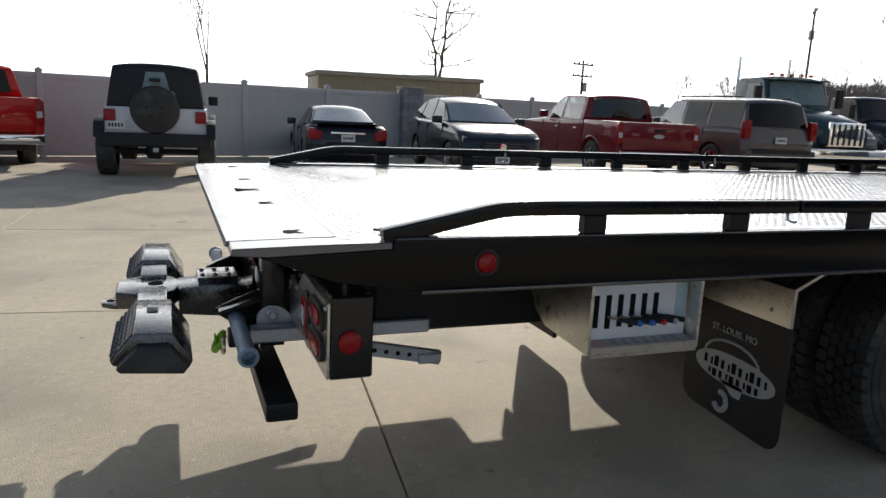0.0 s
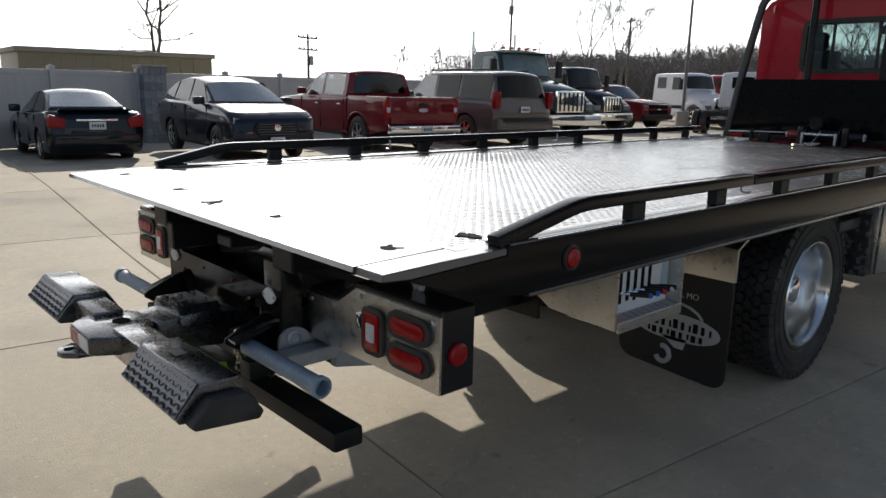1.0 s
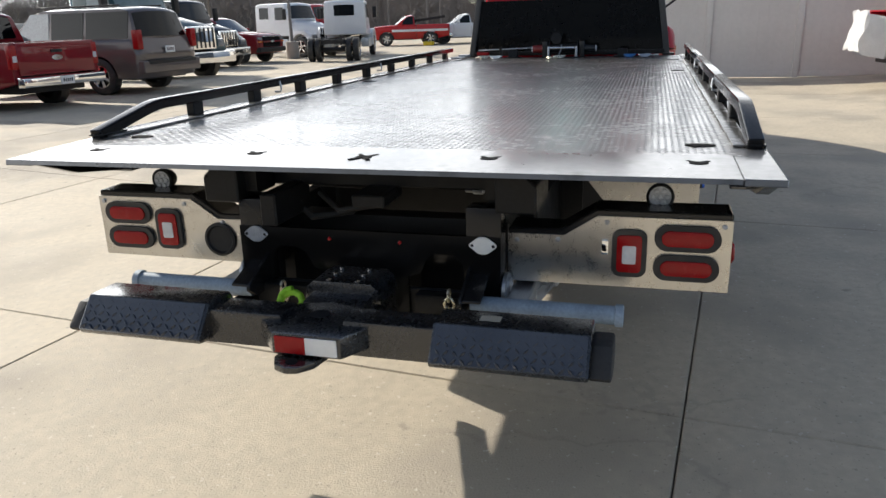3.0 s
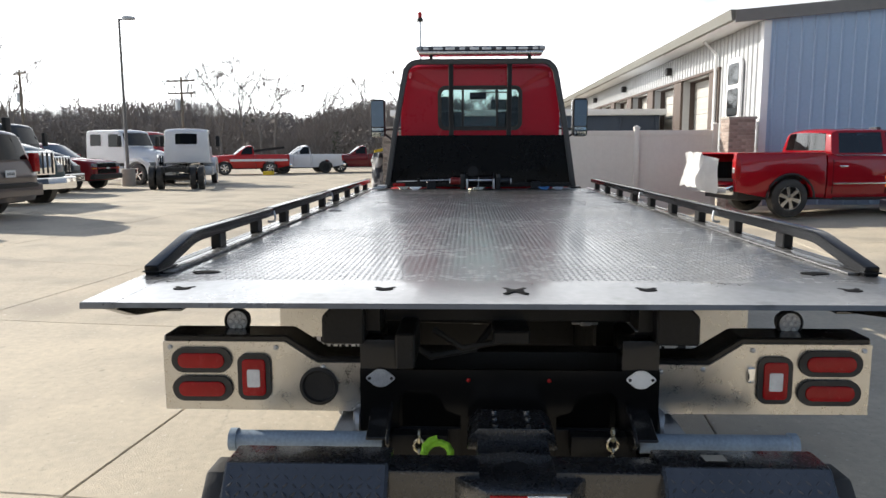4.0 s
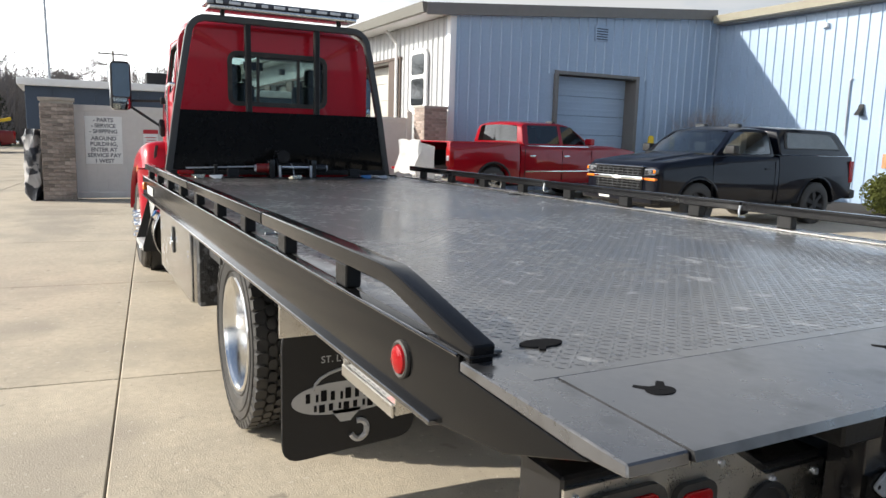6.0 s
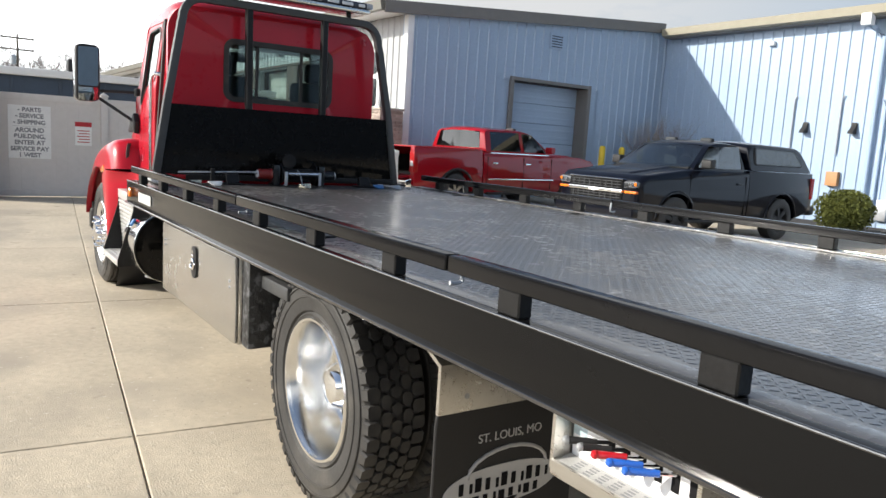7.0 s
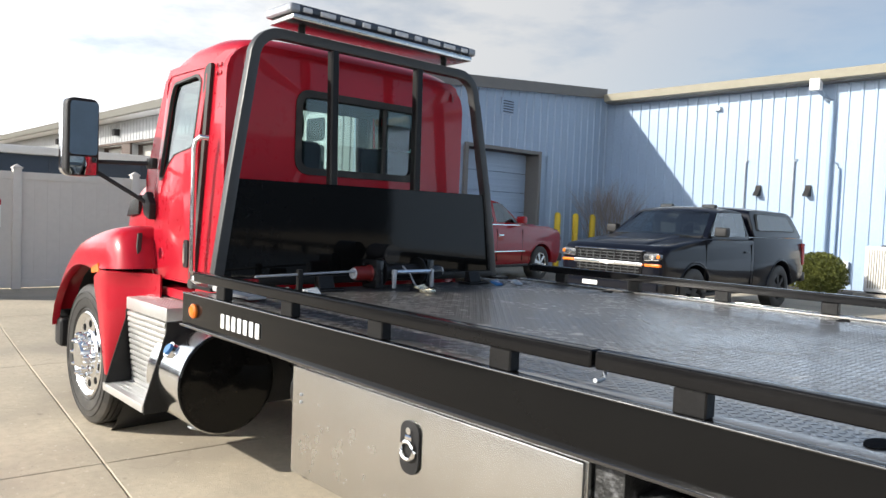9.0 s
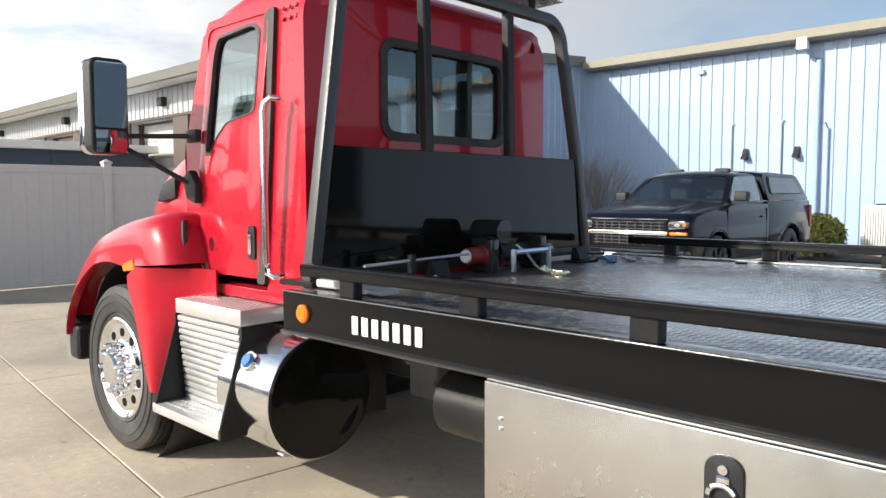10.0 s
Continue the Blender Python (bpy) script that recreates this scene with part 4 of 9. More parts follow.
for k in range(150):
    t = k / 149
    x = 62 + 34 * rnd.random() + 14 * t
    y = 78 - 118 * t + rnd.uniform(-3, 3)
    plant(x, y, rnd.uniform(4.8, 7.6) * (0.9 + x / 500), 100 + k, rnd.uniform(0.42, 0.62), 5)
for x, y, h, s in ((70, 24.6, 9.6, 7), (71, 22.4, 10.4, 8), (70, 20.6, 9.8, 9), (69, 19.0, 8.6, 10), (72, 15.5, 8.2, 11), (73, 9.6, 9.6, 18), (74, 7.6, 9.0, 21),
                   (70, 29.0, 9.2, 22), (58, 38, 9.5, 13), (64, 47, 11, 15), (78, -5.0, 7.2, 19), (79, -7.0, 7.6, 24), (80, -9.0, 6.8, 25), (78, -3.2, 6.4, 26), (74, 3, 8, 23)):
    plant(x, y, h * 1.05, s, 0.48, 6, 0.009)
tagged(new("far_woods", raw("far_woods", V_ALL, F_ALL, twig_mat)), "grey-brown belt of leafless winter woods along the horizon", "woods", kind="stuff")
v, f = [], []
for k in range(330):
    x, y = 72 + 26 * rnd.random(), 82 - 130 * rnd.random()
    leaf_clump(v, f, (x, y, 2.1), (2.6, 2.8, 2.2 + 2.2 * rnd.random()), 400, rnd, 0.20)
tagged(new("brushwood", raw("brushwood", v, f, twig_mat)), "brown undergrowth and brush under the winter woods", "undergrowth", kind="stuff")
v, f = [], []
for k in range(26):
    x, y, h = 70 + 18 * rnd.random(), 50 - 62 * rnd.random(), rnd.uniform(2.4, 5.2)
    for j in range(7):
        w = (1.3 * (1 - j / 8)) * h / 4
        leaf_clump(v, f, (x, y, 0.3 + h * j / 7), (w, w, h / 9), 120, rnd, 0.22)
tagged(new("cedars", raw("cedars", v, f, evergreen)), "dark green cedars among the winter woods", "cedars", kind="stuff")

v, f = [], []
for k in range(215000):
    x, y = 70 + 34 * rnd.random(), 84 - 128 * rnd.random()
    top = 4.9 + 0.9 * math.sin(y * 0.21) + 0.7 * math.sin(y * 0.53 + 1.0) + 0.5 * math.sin(y * 1.3) + (x - 70) * 0.05
    z = top * rnd.random() ** 0.9
    d = Vector((rnd.gauss(0, 0.28), rnd.gauss(0, 0.42), 1)).normalized() * rnd.uniform(0.4, 1.0)
    w = 0.016 + 0.024 * rnd.random()
    i = len(v)
    v += [(x - d.x, y - d.y - w, z - d.z * 0.5), (x - d.x, y - d.y + w, z - d.z * 0.5), (x + d.x, y + d.y, z + d.z)]
    f.append((i, i + 1, i + 2))
tagged(new("far_thicket", raw("far_thicket", v, f, twig_mat)), "hazy grey-brown thicket of winter branches behind the lot", "thicket", kind="stuff")

# shrub with bare twigs by the workshop corner
v, f = [], []
for k in range(34):
    d = Vector((rnd.gauss(0, 0.32), rnd.gauss(0, 0.28), 1)).normalized()
    grow(v, f, Vector((14.9 + rnd.gauss(0, 0.16), -15.1 + rnd.gauss(0, 0.12), 0.1)), d, 1.15, 0.014, 3, rnd, 0.34, 4)
shrub = thing("bare_shrub", "leafless brown shrub by the metal wall", "shrub", pose(0, 0, 0))
o = new("twig_mass", raw("twig_mass", v, f, twig_mat))
o.parent = shrub

# ---- poles ----


def utility_pole(x, y, h, arms, yaw, label):
    p = thing("utility_pole", label, "utility pole", pose(x, y, -0.05, 0, 0, yaw))
    part("post", rod(bmesh.new(), (0, 0, 0), (0, 0, h), 0.12, 10, 0.08), bark, p)
    for k in range(arms):
        z = h - 0.3 - 0.9 * k
        a = part("crossarm", rbox((-1.2, -0.06, z - 0.06), (1.2, 0.06, z + 0.06), 0.01, 1), bark, p)
        for s in (-1.1, -0.5, 0.5, 1.1):
            part("insulator", lathe(bmesh.new(), [(z + 0.06, 0.04), (z + 0.12, 0.06), (z + 0.2, 0.03), (z + 0.22, 0.001)], (s, 0, 0), "z", 8), galv, a)
    part("transformer", lathe(bmesh.new(), [(h - 2.4, 0.01), (h - 2.4, 0.22), (h - 1.7, 0.22), (h - 1.62, 0.05)], (0.32, 0, 0), "z", 12), galv, p)


utility_pole(52.0, 21.3, 7.0, 2, 75, "wooden utility pole with two crossarms")
utility_pole(31.0, 49.0, 5.6, 2, 20, "distant wooden utility pole with crossarms")
utility_pole(48.0, 43.0, 10.5, 1, 50, "wooden utility pole with a transformer among trees")
utility_pole(52.0, 33.4, 7.6, 1, 50, "tall wooden utility pole with a transformer")
utility_pole(70.0, -2.5, 8.3, 2, 95, "wooden utility pole with crossarms beyond the shed")
flag = thing("light_pole", "slender grey lamp post on a round concrete foot", "pole", pose(30, 15.3, 0))
part("foot", lathe(bmesh.new(), [(0, 0.3), (0.75, 0.3), (0.78, 0.25), (0.78, 0.01)], (0, 0, 0), "z", 16), mortar, flag, "round concrete foot")
part("shaft", rod(bmesh.new(), (0, 0, 0.78), (0.08, 0.04, 7.25), 0.075, 10, 0.05), fascia_dark, flag)
part("lamp_arm", rod(bmesh.new(), (0.08, 0.04, 7.2), (0.10, -0.25, 7.26), 0.035, 8), galv, flag)
part("lamp_head", bevelled(prism(bmesh.new(), [(-0.15, 7.20), (-0.15, 7.33), (-0.30, 7.38), (-0.62, 7.33), (-0.66, 7.26), (-0.60, 7.20)], "x", -0.05, 0.25), 0.02, 2), galv, flag, "flat grey lamp head")
lp = thing("light_pole", "slender metal pole with a small red lamp on top", "pole", pose(30, 2.1, 0))
part("shaft", rod(bmesh.new(), (0, 0, 0), (0, 0.12, 7.0), 0.06, 10, 0.045), galv, lp)
part("lamp_head", lathe(bmesh.new(), [(6.98, 0.05), (7.0, 0.14), (7.12, 0.14), (7.16, 0.05)], (0, 0.12, 0), "z", 12), plastic_black, lp)
part("red_lamp", lathe(bmesh.new(), [(7.16, 0.09), (7.34, 0.09), (7.4, 0.04), (7.42, 0.001)], (0, 0.12, 0), "z", 12), lens_red, lp, "red lamp")
bm = bmesh.new()
for (a, b) in (((52.0, 21.3, 6.7), (31.0, 49.0, 5.3)), ((52.0, 21.3, 6.7), (70.0, -2.5, 8.0)), ((48.0, 43.0, 10.0), (52.0, 33.4, 7.2))):
    a, b = Vector(a), Vector(b)
    tube(bm, [a.lerp(b, t / 8) - Vector((0, 0, 1.0 * 4 * (t / 8) * (1 - t / 8))) for t in range(9)], 0.007, 4)
solid("power_line", bm, plastic_black, "thin black power lines between the poles", "power line", kind="structure")

# ---- the flatbed tow truck; x forward, tail at x = -0.1 ----
truck = thing("tow_truck", "red flatbed tow truck with a black steel carrier deck", "tow truck", pose(0, 0, 0))
DZ, EDGE = 1.13, 1.30

# deck floor with raised lugs, smooth tail plate with key slots
bm = rbox((0.215, -1.235, DZ - 0.02), (6.17, 1.235, DZ), 0.003, 1)
deck = part("deck_floor", bm, deck_steel, truck, "dark grey tread plate deck with pale scuffs")
pitch, verts, faces = 0.0225, [], []
nx, ny = int(5.9 / pitch), int(2.36 / pitch)
for i in range(nx):
    for j in range(ny):
        cx, cy = 0.245 + (i + 0.5) * pitch, -1.18 + (j + 0.5) * pitch
        s = 1 if (i + j) % 2 else -1
        ax, ay = 0.0110 * 0.72, 0.0110 * 0.72 * s
        bx, by = -ay * 0.42, ax * 0.42
        k = len(verts)
        verts += [(cx - ax, cy - ay, DZ), (cx + bx, cy + by, DZ), (cx + ax, cy + ay, DZ), (cx - bx, cy - by, DZ),
                  (cx - ax * 0.45, cy - ay * 0.45, DZ + 0.0010), (cx + ax * 0.45, cy + ay * 0.45, DZ + 0.0010)]
        faces += [(k, k + 3, k + 4), (k, k + 4, k + 1), (k + 3, k + 2, k + 5, k + 4), (k + 1, k + 4, k + 5, k + 2)]
lug_mesh = raw("tread_pattern", verts, faces, deck_steel)
lugs = new("tread_pattern", lug_mesh)
lugs.parent = deck
lugs["kind"] = "stuff"


tail = part("tail_plate", prism(bmesh.new(), [(-0.105, DZ - 0.022), (-0.10, DZ - 0.007), (0.12, DZ - 0.001), (0.213, DZ + 0.001), (0.213, DZ - 0.025), (0.0, DZ - 0.042)], "y", -1.185, 1.185), tail_steel, truck, "smooth grey worn steel tail plate")
for s in (-1, 1):
    bm = bmesh.new()
    prism(bm, [(-0.098, DZ - 0.028), (-0.094, DZ - 0.008), (0.12, DZ - 0.002), (0.36, DZ + 0.001), (0.36, DZ - 0.02), (0.0, DZ - 0.035)], "y", s * 1.187, s * EDGE)
    part("tail_corner", bevelled(bm, 0.003, 1), tail_steel, truck, "tapered steel tail corner")


def slot(x, y, kind, z):
    """A chain slot: a round hole with notches that run out on the diagonals."""
    bm = bmesh.new()
    big = kind == "oval"
    prism(bm, disc_outline(x, y, 0.026 if big else 0.021, 0.050 if big else 0.029, 18), "z", z - 0.004, z + 0.0035)
    turns = {"key": (42, -42), "cross": (35, -35, 145, -145), "oval": (150, )}[kind]
    reach = 0.060 if kind == "cross" else 0.046
    for k, t in enumerate(turns):
        c, n = math.cos(radians(t)), math.sin(radians(t))
        w = 0.0065
        prism(bm, [(x - n * w * 1.5, y + c * w * 1.5), (x + n * w * 1.5, y - c * w * 1.5), (x + c * reach + n * w, y + n * reach - c * w), (x + c * reach - n * w, y + n * reach + c * w)], "z", z - 0.004, z + 0.0037 + 0.0002 * k)
    return bm


for y in (1.06, 0.40, -0.44, -1.08):
    part("chain_slot", slot(0.095, y, "key", DZ - 0.004), ink, tail, "dark key-shaped chain slot")
part("chain_slot", slot(0.075, -0.018, "cross", DZ - 0.004), ink, tail, "dark cross-shaped chain slot")
for y in (1.09, -1.10):
    part("chain_slot", slot(0.40, y, "oval", DZ), ink, deck, "dark oval chain slot")
part("chain_slot", slot(3.08, 1.105, "oval", DZ), ink, deck, "dark oval chain slot")
for x in (3.9, 5.3):
    part("chain_slot", slot(x, -1.12, "oval", DZ), ink, deck, "dark oval chain slot")

# side channels and low rails
for s, side in ((1, "left"), (-1, "right")):
    bm = bmesh.new()
    prism(bm, [(-0.02, DZ - 0.036), (0.20, DZ - 0.115), (0.44, DZ - 0.152), (6.17, DZ - 0.152), (6.17, DZ + 0.0105), (0.364, DZ + 0.0105), (0.362, DZ - 0.021), (0.0, DZ - 0.036)], "y", s * 1.262, s * EDGE)
    chan = part("side_channel", bevelled(bm, 0.006, 3), channel_black, truck, "black painted steel side channel with a bright lower lip")
    # extra glossy bead added to draw a highlight line along the channel's top edge
    part("highlight_bead", rod(bmesh.new(), (0.37, s * (EDGE - 0.0015), DZ + 0.0085), (6.168, s * (EDGE - 0.0015), DZ + 0.0085), 0.0042, 10), edge_black, chan, "added glossy bead that draws the highlight along the upper edge")
    part("channel_lip", rbox((0.45, s * 1.21, DZ - 0.158), (6.17, s * (EDGE + 0.016), DZ - 0.145), 0.005, 3), edge_black, chan)
    part("top_flange", rbox((0.37, s * 1.20, DZ + 0.0015), (6.165, s * 1.2615, DZ + 0.010), 0.003, 2), deck_steel, chan, "worn flange along the deck edge")
    rail = part("side_rail", bevelled(sweep(bmesh.new(), [(0.335, s * 1.265, DZ + 0.012), (0.66, s * 1.265, DZ + 0.0815), (0.71, s * 1.265, DZ + 0.0905), (0.75, s * 1.265, DZ + 0.0945), (0.80, s * 1.265, DZ + 0.096), (1.905, s * 1.265, DZ + 0.096)], 0.052, 0.048), 0.009, 3, 50), gloss_black, truck, "black steel stake rail with a sloped foot")
    for a, b in ((1.915, 3.68), (3.69, 6.07)):
        part("rail_length", rbox((a, s * 1.239, DZ + 0.072), (b, s * 1.291, DZ + 0.120), 0.009, 3), gloss_black, rail)
    part("foot_plate", rbox((0.33, s * 1.235, DZ + 0.011), (0.50, s * 1.298, DZ + 0.016), 0.002, 1), black_semi, rail)
    for k in range(9):
        x = 1.05 + 0.592 * k
        part("rail_post", rbox((x - 0.042, s * 1.243, DZ + 0.010), (x + 0.042, s * 1.287, DZ + 0.073), 0.004, 1), black_semi, rail)
    for x in (1.91, 3.685):
        bm = tube(bmesh.new(), [(x, s * 1.24, DZ + 0.10), (x, s * 1.232, DZ + 0.06), (x, s * 1.237, DZ + 0.042), (x, s * 1.255, DZ + 0.038), (x, s * 1.275, DZ + 0.040)], 0.0065, 8)
        part("rail_pin", bm, galv, rail, "bright steel rail pin")
    mx = 0.615 if s > 0 else 0.66
    marker = part("side_marker", lathe(bmesh.new(), [(s * -0.001, 0.001), (s * 0.006, 0.033), (s * 0.013, 0.030), (s * 0.019, 0.018), (s * 0.021, 0.0006)], (mx, s * EDGE, 1.062), "y", 24), lens_red, chan, "round red marker lamp")
    part("bezel", lathe(bmesh.new(), [(s * 0.0005, 0.033), (s * 0.008, 0.0335), (s * 0.010, 0.038), (s * 0.007, 0.042), (s * 0.0005, 0.043), (s * 0.0005, 0.033)], (mx, s * EDGE, 1.062), "y", 24), rubber, marker, "black rubber bezel")
    bm = lathe(bmesh.new(), [(0, 0.036), (s * 0.01, 0.036), (s * 0.018, 0.026), (s * 0.021, 0.0006)], (6.03, s * EDGE, 1.06), "y", 20)
    part("front_marker", bm, lens_amber, chan, "round amber marker lamp")
    # maker's plate: a row of plain raised blocks
    for k in range(7):
        x = 5.735 - 0.054 * k
        part("name_block", rbox((x - 0.034, s * (EDGE + 0.001), 1.018), (x, s * (EDGE + 0.007), 1.085), 0.006, 1), white_vinyl, chan, "white raised maker's block")

# frame under the deck
bm = bmesh.new()
for s in (-1, 1):
    box(bm, (0.12, s * 0.46 - 0.04, 0.985), (0.76, s * 0.46 + 0.04, 1.105))
    box(bm, (0.76, s * 0.46 - 0.04, 0.878), (6.42, s * 0.46 + 0.04, 1.105))
sub = part("deck_subframe", bm, black_semi, truck, "black steel deck subframe")
for k in range(10):
    part("cross_bearer", rbox((0.35 + 0.62 * k, -1.255, 1.03), (0.41 + 0.62 * k, 1.255, 1.109), 0.004, 1), black_semi, sub)
bm = bmesh.new()
for s in (-1, 1):
    box(bm, (0.74, s * 0.43 - 0.045, 0.60), (8.7, s * 0.43 + 0.045, 0.88))
for k in range(8):
    box(bm, (1.4 + 0.95 * k, -0.42, 0.66), (1.5 + 0.95 * k, 0.42, 0.84))
for s in (-1, 1):
    box(bm, (0.52, s * 0.50 - 0.035, 0.60), (1.30, s * 0.50 + 0.035, 0.86))
part("chassis_frame", bevelled(bm, 0.01, 1), black_semi, truck, "black truck chassis rails")
bm = bmesh.new()
rod(bm, (3.1, -0.95, 0.5), (3.1, 0.95, 0.5), 0.09, 16)
box(bm, (2.85, -0.2, 0.33), (3.4, 0.2, 0.68))
rod(bm, (3.4, 0, 0.55), (6.5, 0, 0.62), 0.05, 10)
part("rear_axle", bm, black_semi, truck, "black rear axle and driveshaft")
for y in (0.12, -0.12):
    part("deck_ram", rod(bmesh.new(), (0.7, y, 0.95), (3.5, y, 0.80), 0.05, 12), black_semi, truck)
# tail bar with stainless lamp panels
for s in (-1, 1):
    y0, y1 = s * 0.47, s * 1.19
    bm = bmesh.new()
    prism(bm, [(y0, 0.702), (y1, 0.705), (y1, 0.945), (s * 0.77, 0.945), (s * 0.66, 0.872), (y0, 0.872)], "x", 0.160, 0.168)
    panel = part("lamp_panel", bm, stainless, truck, "stainless lamp panel", smooth=0)
    panel.matrix_basis = Matrix.Translation((0.03, -0.015, -0.018))
    bm = bmesh.new()
    prism(bm, [(y0, 0.698), (y1, 0.700), (y1, 0.966), (s * 0.765, 0.966), (s * 0.650, 0.892), (y0, 0.892)], "x", 0.1685, 0.305)
    part("panel_box", bevelled(bm, 0.006, 1), paint_black, panel, "black painted box behind the lamp panel")
    for zc in (0.882, 0.782):
        c = s * 1.055
        ring_o = round_rect(c, zc, 0.205, 0.086, 0.042, 8)
        lamp = part("oval_lamp", prism(bmesh.new(), ring_o, "x", 0.146, 0.160), rubber, panel, "oval red tail lamp in a black rubber ring")
        bm = prism(bmesh.new(), round_rect(c, zc, 0.160, 0.052, 0.025, 8), "x", 0.140, 0.150)
        part("lens", bevelled(bm, 0.004, 2), lens_red, lamp, "red lens")
    c = s * 0.875
    lamp = part("square_lamp", prism(bmesh.new(), round_rect(c, 0.824, 0.112, 0.160, 0.030, 6), "x", 0.146, 0.160), rubber, panel, "upright red and clear lamp in a rubber ring")
    part("lens", bevelled(prism(bmesh.new(), round_rect(c, 0.824, 0.080, 0.128, 0.015, 5), "x", 0.141, 0.150), 0.003, 2), lens_red, lamp, "red lens")
    part("reversing_lens", prism(bmesh.new(), round_rect(c, 0.822, 0.044, 0.062, 0.006, 3), "x", 0.1385, 0.1408), lens_clear, lamp, "clear reversing lens")
    if s > 0:
        bm = lathe(bmesh.new(), [(0.160, 0.066), (0.150, 0.066), (0.148, 0.056), (0.156, 0.050), (0.158, 0.0006)], (0, 0.655, 0.792), "x", 28)
        part("round_lamp", bm, plastic_black, panel, "round black speaker cover")
    else:
        part("hasp", rbox((0.148, -0.808, 0.815), (0.160, -0.785, 0.868), 0.004), chrome, panel, "small chrome hasp")
    bm = lathe(bmesh.new(), [(0, 0.036), (s * 0.010, 0.036), (s * 0.016, 0.028), (s * 0.018, 0.0006)], (0.230, s * 1.19, 0.822), "y", 20)
    part("end_marker", bm, lens_red, panel, "round red end marker")
    for y, z in ((0.80, 0.925), (1.165, 0.925), (0.50, 0.85), (0.64, 0.858)):
        part("bolt", lathe(bmesh.new(), [(0.160, 0.009), (0.154, 0.008), (0.152, 0.0005)], (0, s * y, z), "x", 8), galv, panel)
    # round work lamp on a bracket
    wl_ = part("work_lamp", lathe(bmesh.new(), [(0.245, 0.01), (0.245, 0.034), (0.215, 0.044), (0.192, 0.046), (0.186, 0.040), (0.193, 0.037), (0.193, 0.0006)], (0, s * 0.965, 0.985), "x", 24), plastic_black, truck, "round black LED work lamp")
    wl_.matrix_basis = Matrix.Translation((0.105, -0.015, -0.012))
    part("lens", lathe(bmesh.new(), [(0.1922, 0.036), (0.1915, 0.0005)], (0, s * 0.965, 0.985), "x", 24), galv, wl_, "grey lamp reflector")
    for k in range(7):
        a = 2 * math.pi * k / 6
        r = 0.023 if k < 6 else 0
        part("led", lathe(bmesh.new(), [(0.191, 0.0095), (0.186, 0.007), (0.185, 0.0004)], (0, s * 0.965 + r * math.cos(a), 0.985 + r * math.sin(a)), "x", 8), lens_clear, wl_, "clear LED lens")
    part("bracket", rbox((0.200, s * 0.945, 0.905), (0.235, s * 0.985, 0.950), 0.004), plastic_black, wl_)

# rear cross structure
rear_frame = part("rear_frame", rbox((0.32, -0.46, 0.52), (0.42, 0.46, 0.86), 0.01), black_semi, truck, "black steel rear frame")
for s in (-1, 1):
    part("frame_upright", rbox((0.082, s * 0.362, 0.56), (0.17, s * 0.482, 0.965), 0.006), paint_black, rear_frame)
    part("frame_cheek", bevelled(prism(bmesh.new(), [(0.17, 0.665), (1.32, 0.665), (1.32, 0.75), (0.17, 0.78)], "y", s * 0.43, s * 0.462), 0.004, 1), black_semi, rear_frame)
    part("hanger_plate", rbox((1.30, s * 0.39, 0.56), (1.32, s * 0.64, 0.985), 0.003, 1), black_semi, rear_frame, "black hanger plate")
    part("frame_strut", sweep(bmesh.new(), [(0.16, s * 0.445, 0.95), (0.72, s * 0.445, 0.71)], 0.05, 0.05), black_semi, rear_frame, "black diagonal strut")
    part("side_bracket", bevelled(prism(bmesh.new(), [(s * 0.465, 1.085), (s * 0.56, 1.085), (s * 0.60, 1.045), (s * 0.60, 0.955), (s * 0.465, 0.955)], "x", 0.06, 0.34), 0.006, 1), black_semi, rear_frame, "black bracket under the deck")
    # hooked gusset that holds a cross tube, and the pinned plate beside it
    bm = prism(bmesh.new(), [(0.10, 0.765), (0.07, 0.768), (-0.03, 0.726), (-0.085, 0.700), (-0.088, 0.680), (-0.03, 0.640), (0.10, 0.650)], "y", s * 0.372, s * 0.384)
    prism(bm, [(0.10, 0.745), (0.05, 0.745), (-0.03, 0.716), (-0.080, 0.700), (-0.078, 0.690), (-0.02, 0.704), (0.10, 0.735)], "y", s * 0.384, s * 0.445)
    part("tube_gusset", bevelled(bm, 0.003, 1), paint_black, rear_frame, "black hooked tube gusset")
    bm = prism(bmesh.new(), rounded_profile([(0.06, 0.640), (0.24, 0.640), (0.20, 0.680), (0.16, 0.725), (0.10, 0.735), (0.06, 0.700)], 0.03, 4), "y", s * 0.486, s * 0.498)
    pin_plate = part("pin_plate", bm, galv, rear_frame, "grey plate with a pivot pin")
    part("pin", lathe(bmesh.new(), [(s * 0.498, 0.026), (s * 0.508, 0.026), (s * 0.511, 0.018), (s * 0.507, 0.012), (s * 0.507, 0.0005)], (0.118, 0, 0.695), "y", 16), galv, pin_plate)
part("crossmember", rbox((1.28, -0.385, 0.58), (1.31, 0.385, 1.02), 0.004, 1), black_semi, rear_frame, "black crossmember under the deck")
bm = bmesh.new()
half_arch = [(0.155, 0.55), (0.155, 0.715), (0.200, 0.728), (0.222, 0.775), (0.255, 0.800), (0.325, 0.800), (0.350, 0.775), (0.358, 0.715), (0.358, 0.55)]
prism(bm, [(-0.4815, 0.55)] + [(-y, z) for y, z in half_arch[::-1]] + half_arch + [(0.4815, 0.55), (0.4815, 0.868), (-0.4815, 0.868)], "x", 0.074, 0.092)
part("cross_plate", bm, channel_black, rear_frame, "black cross plate with two arched openings", smooth=0)
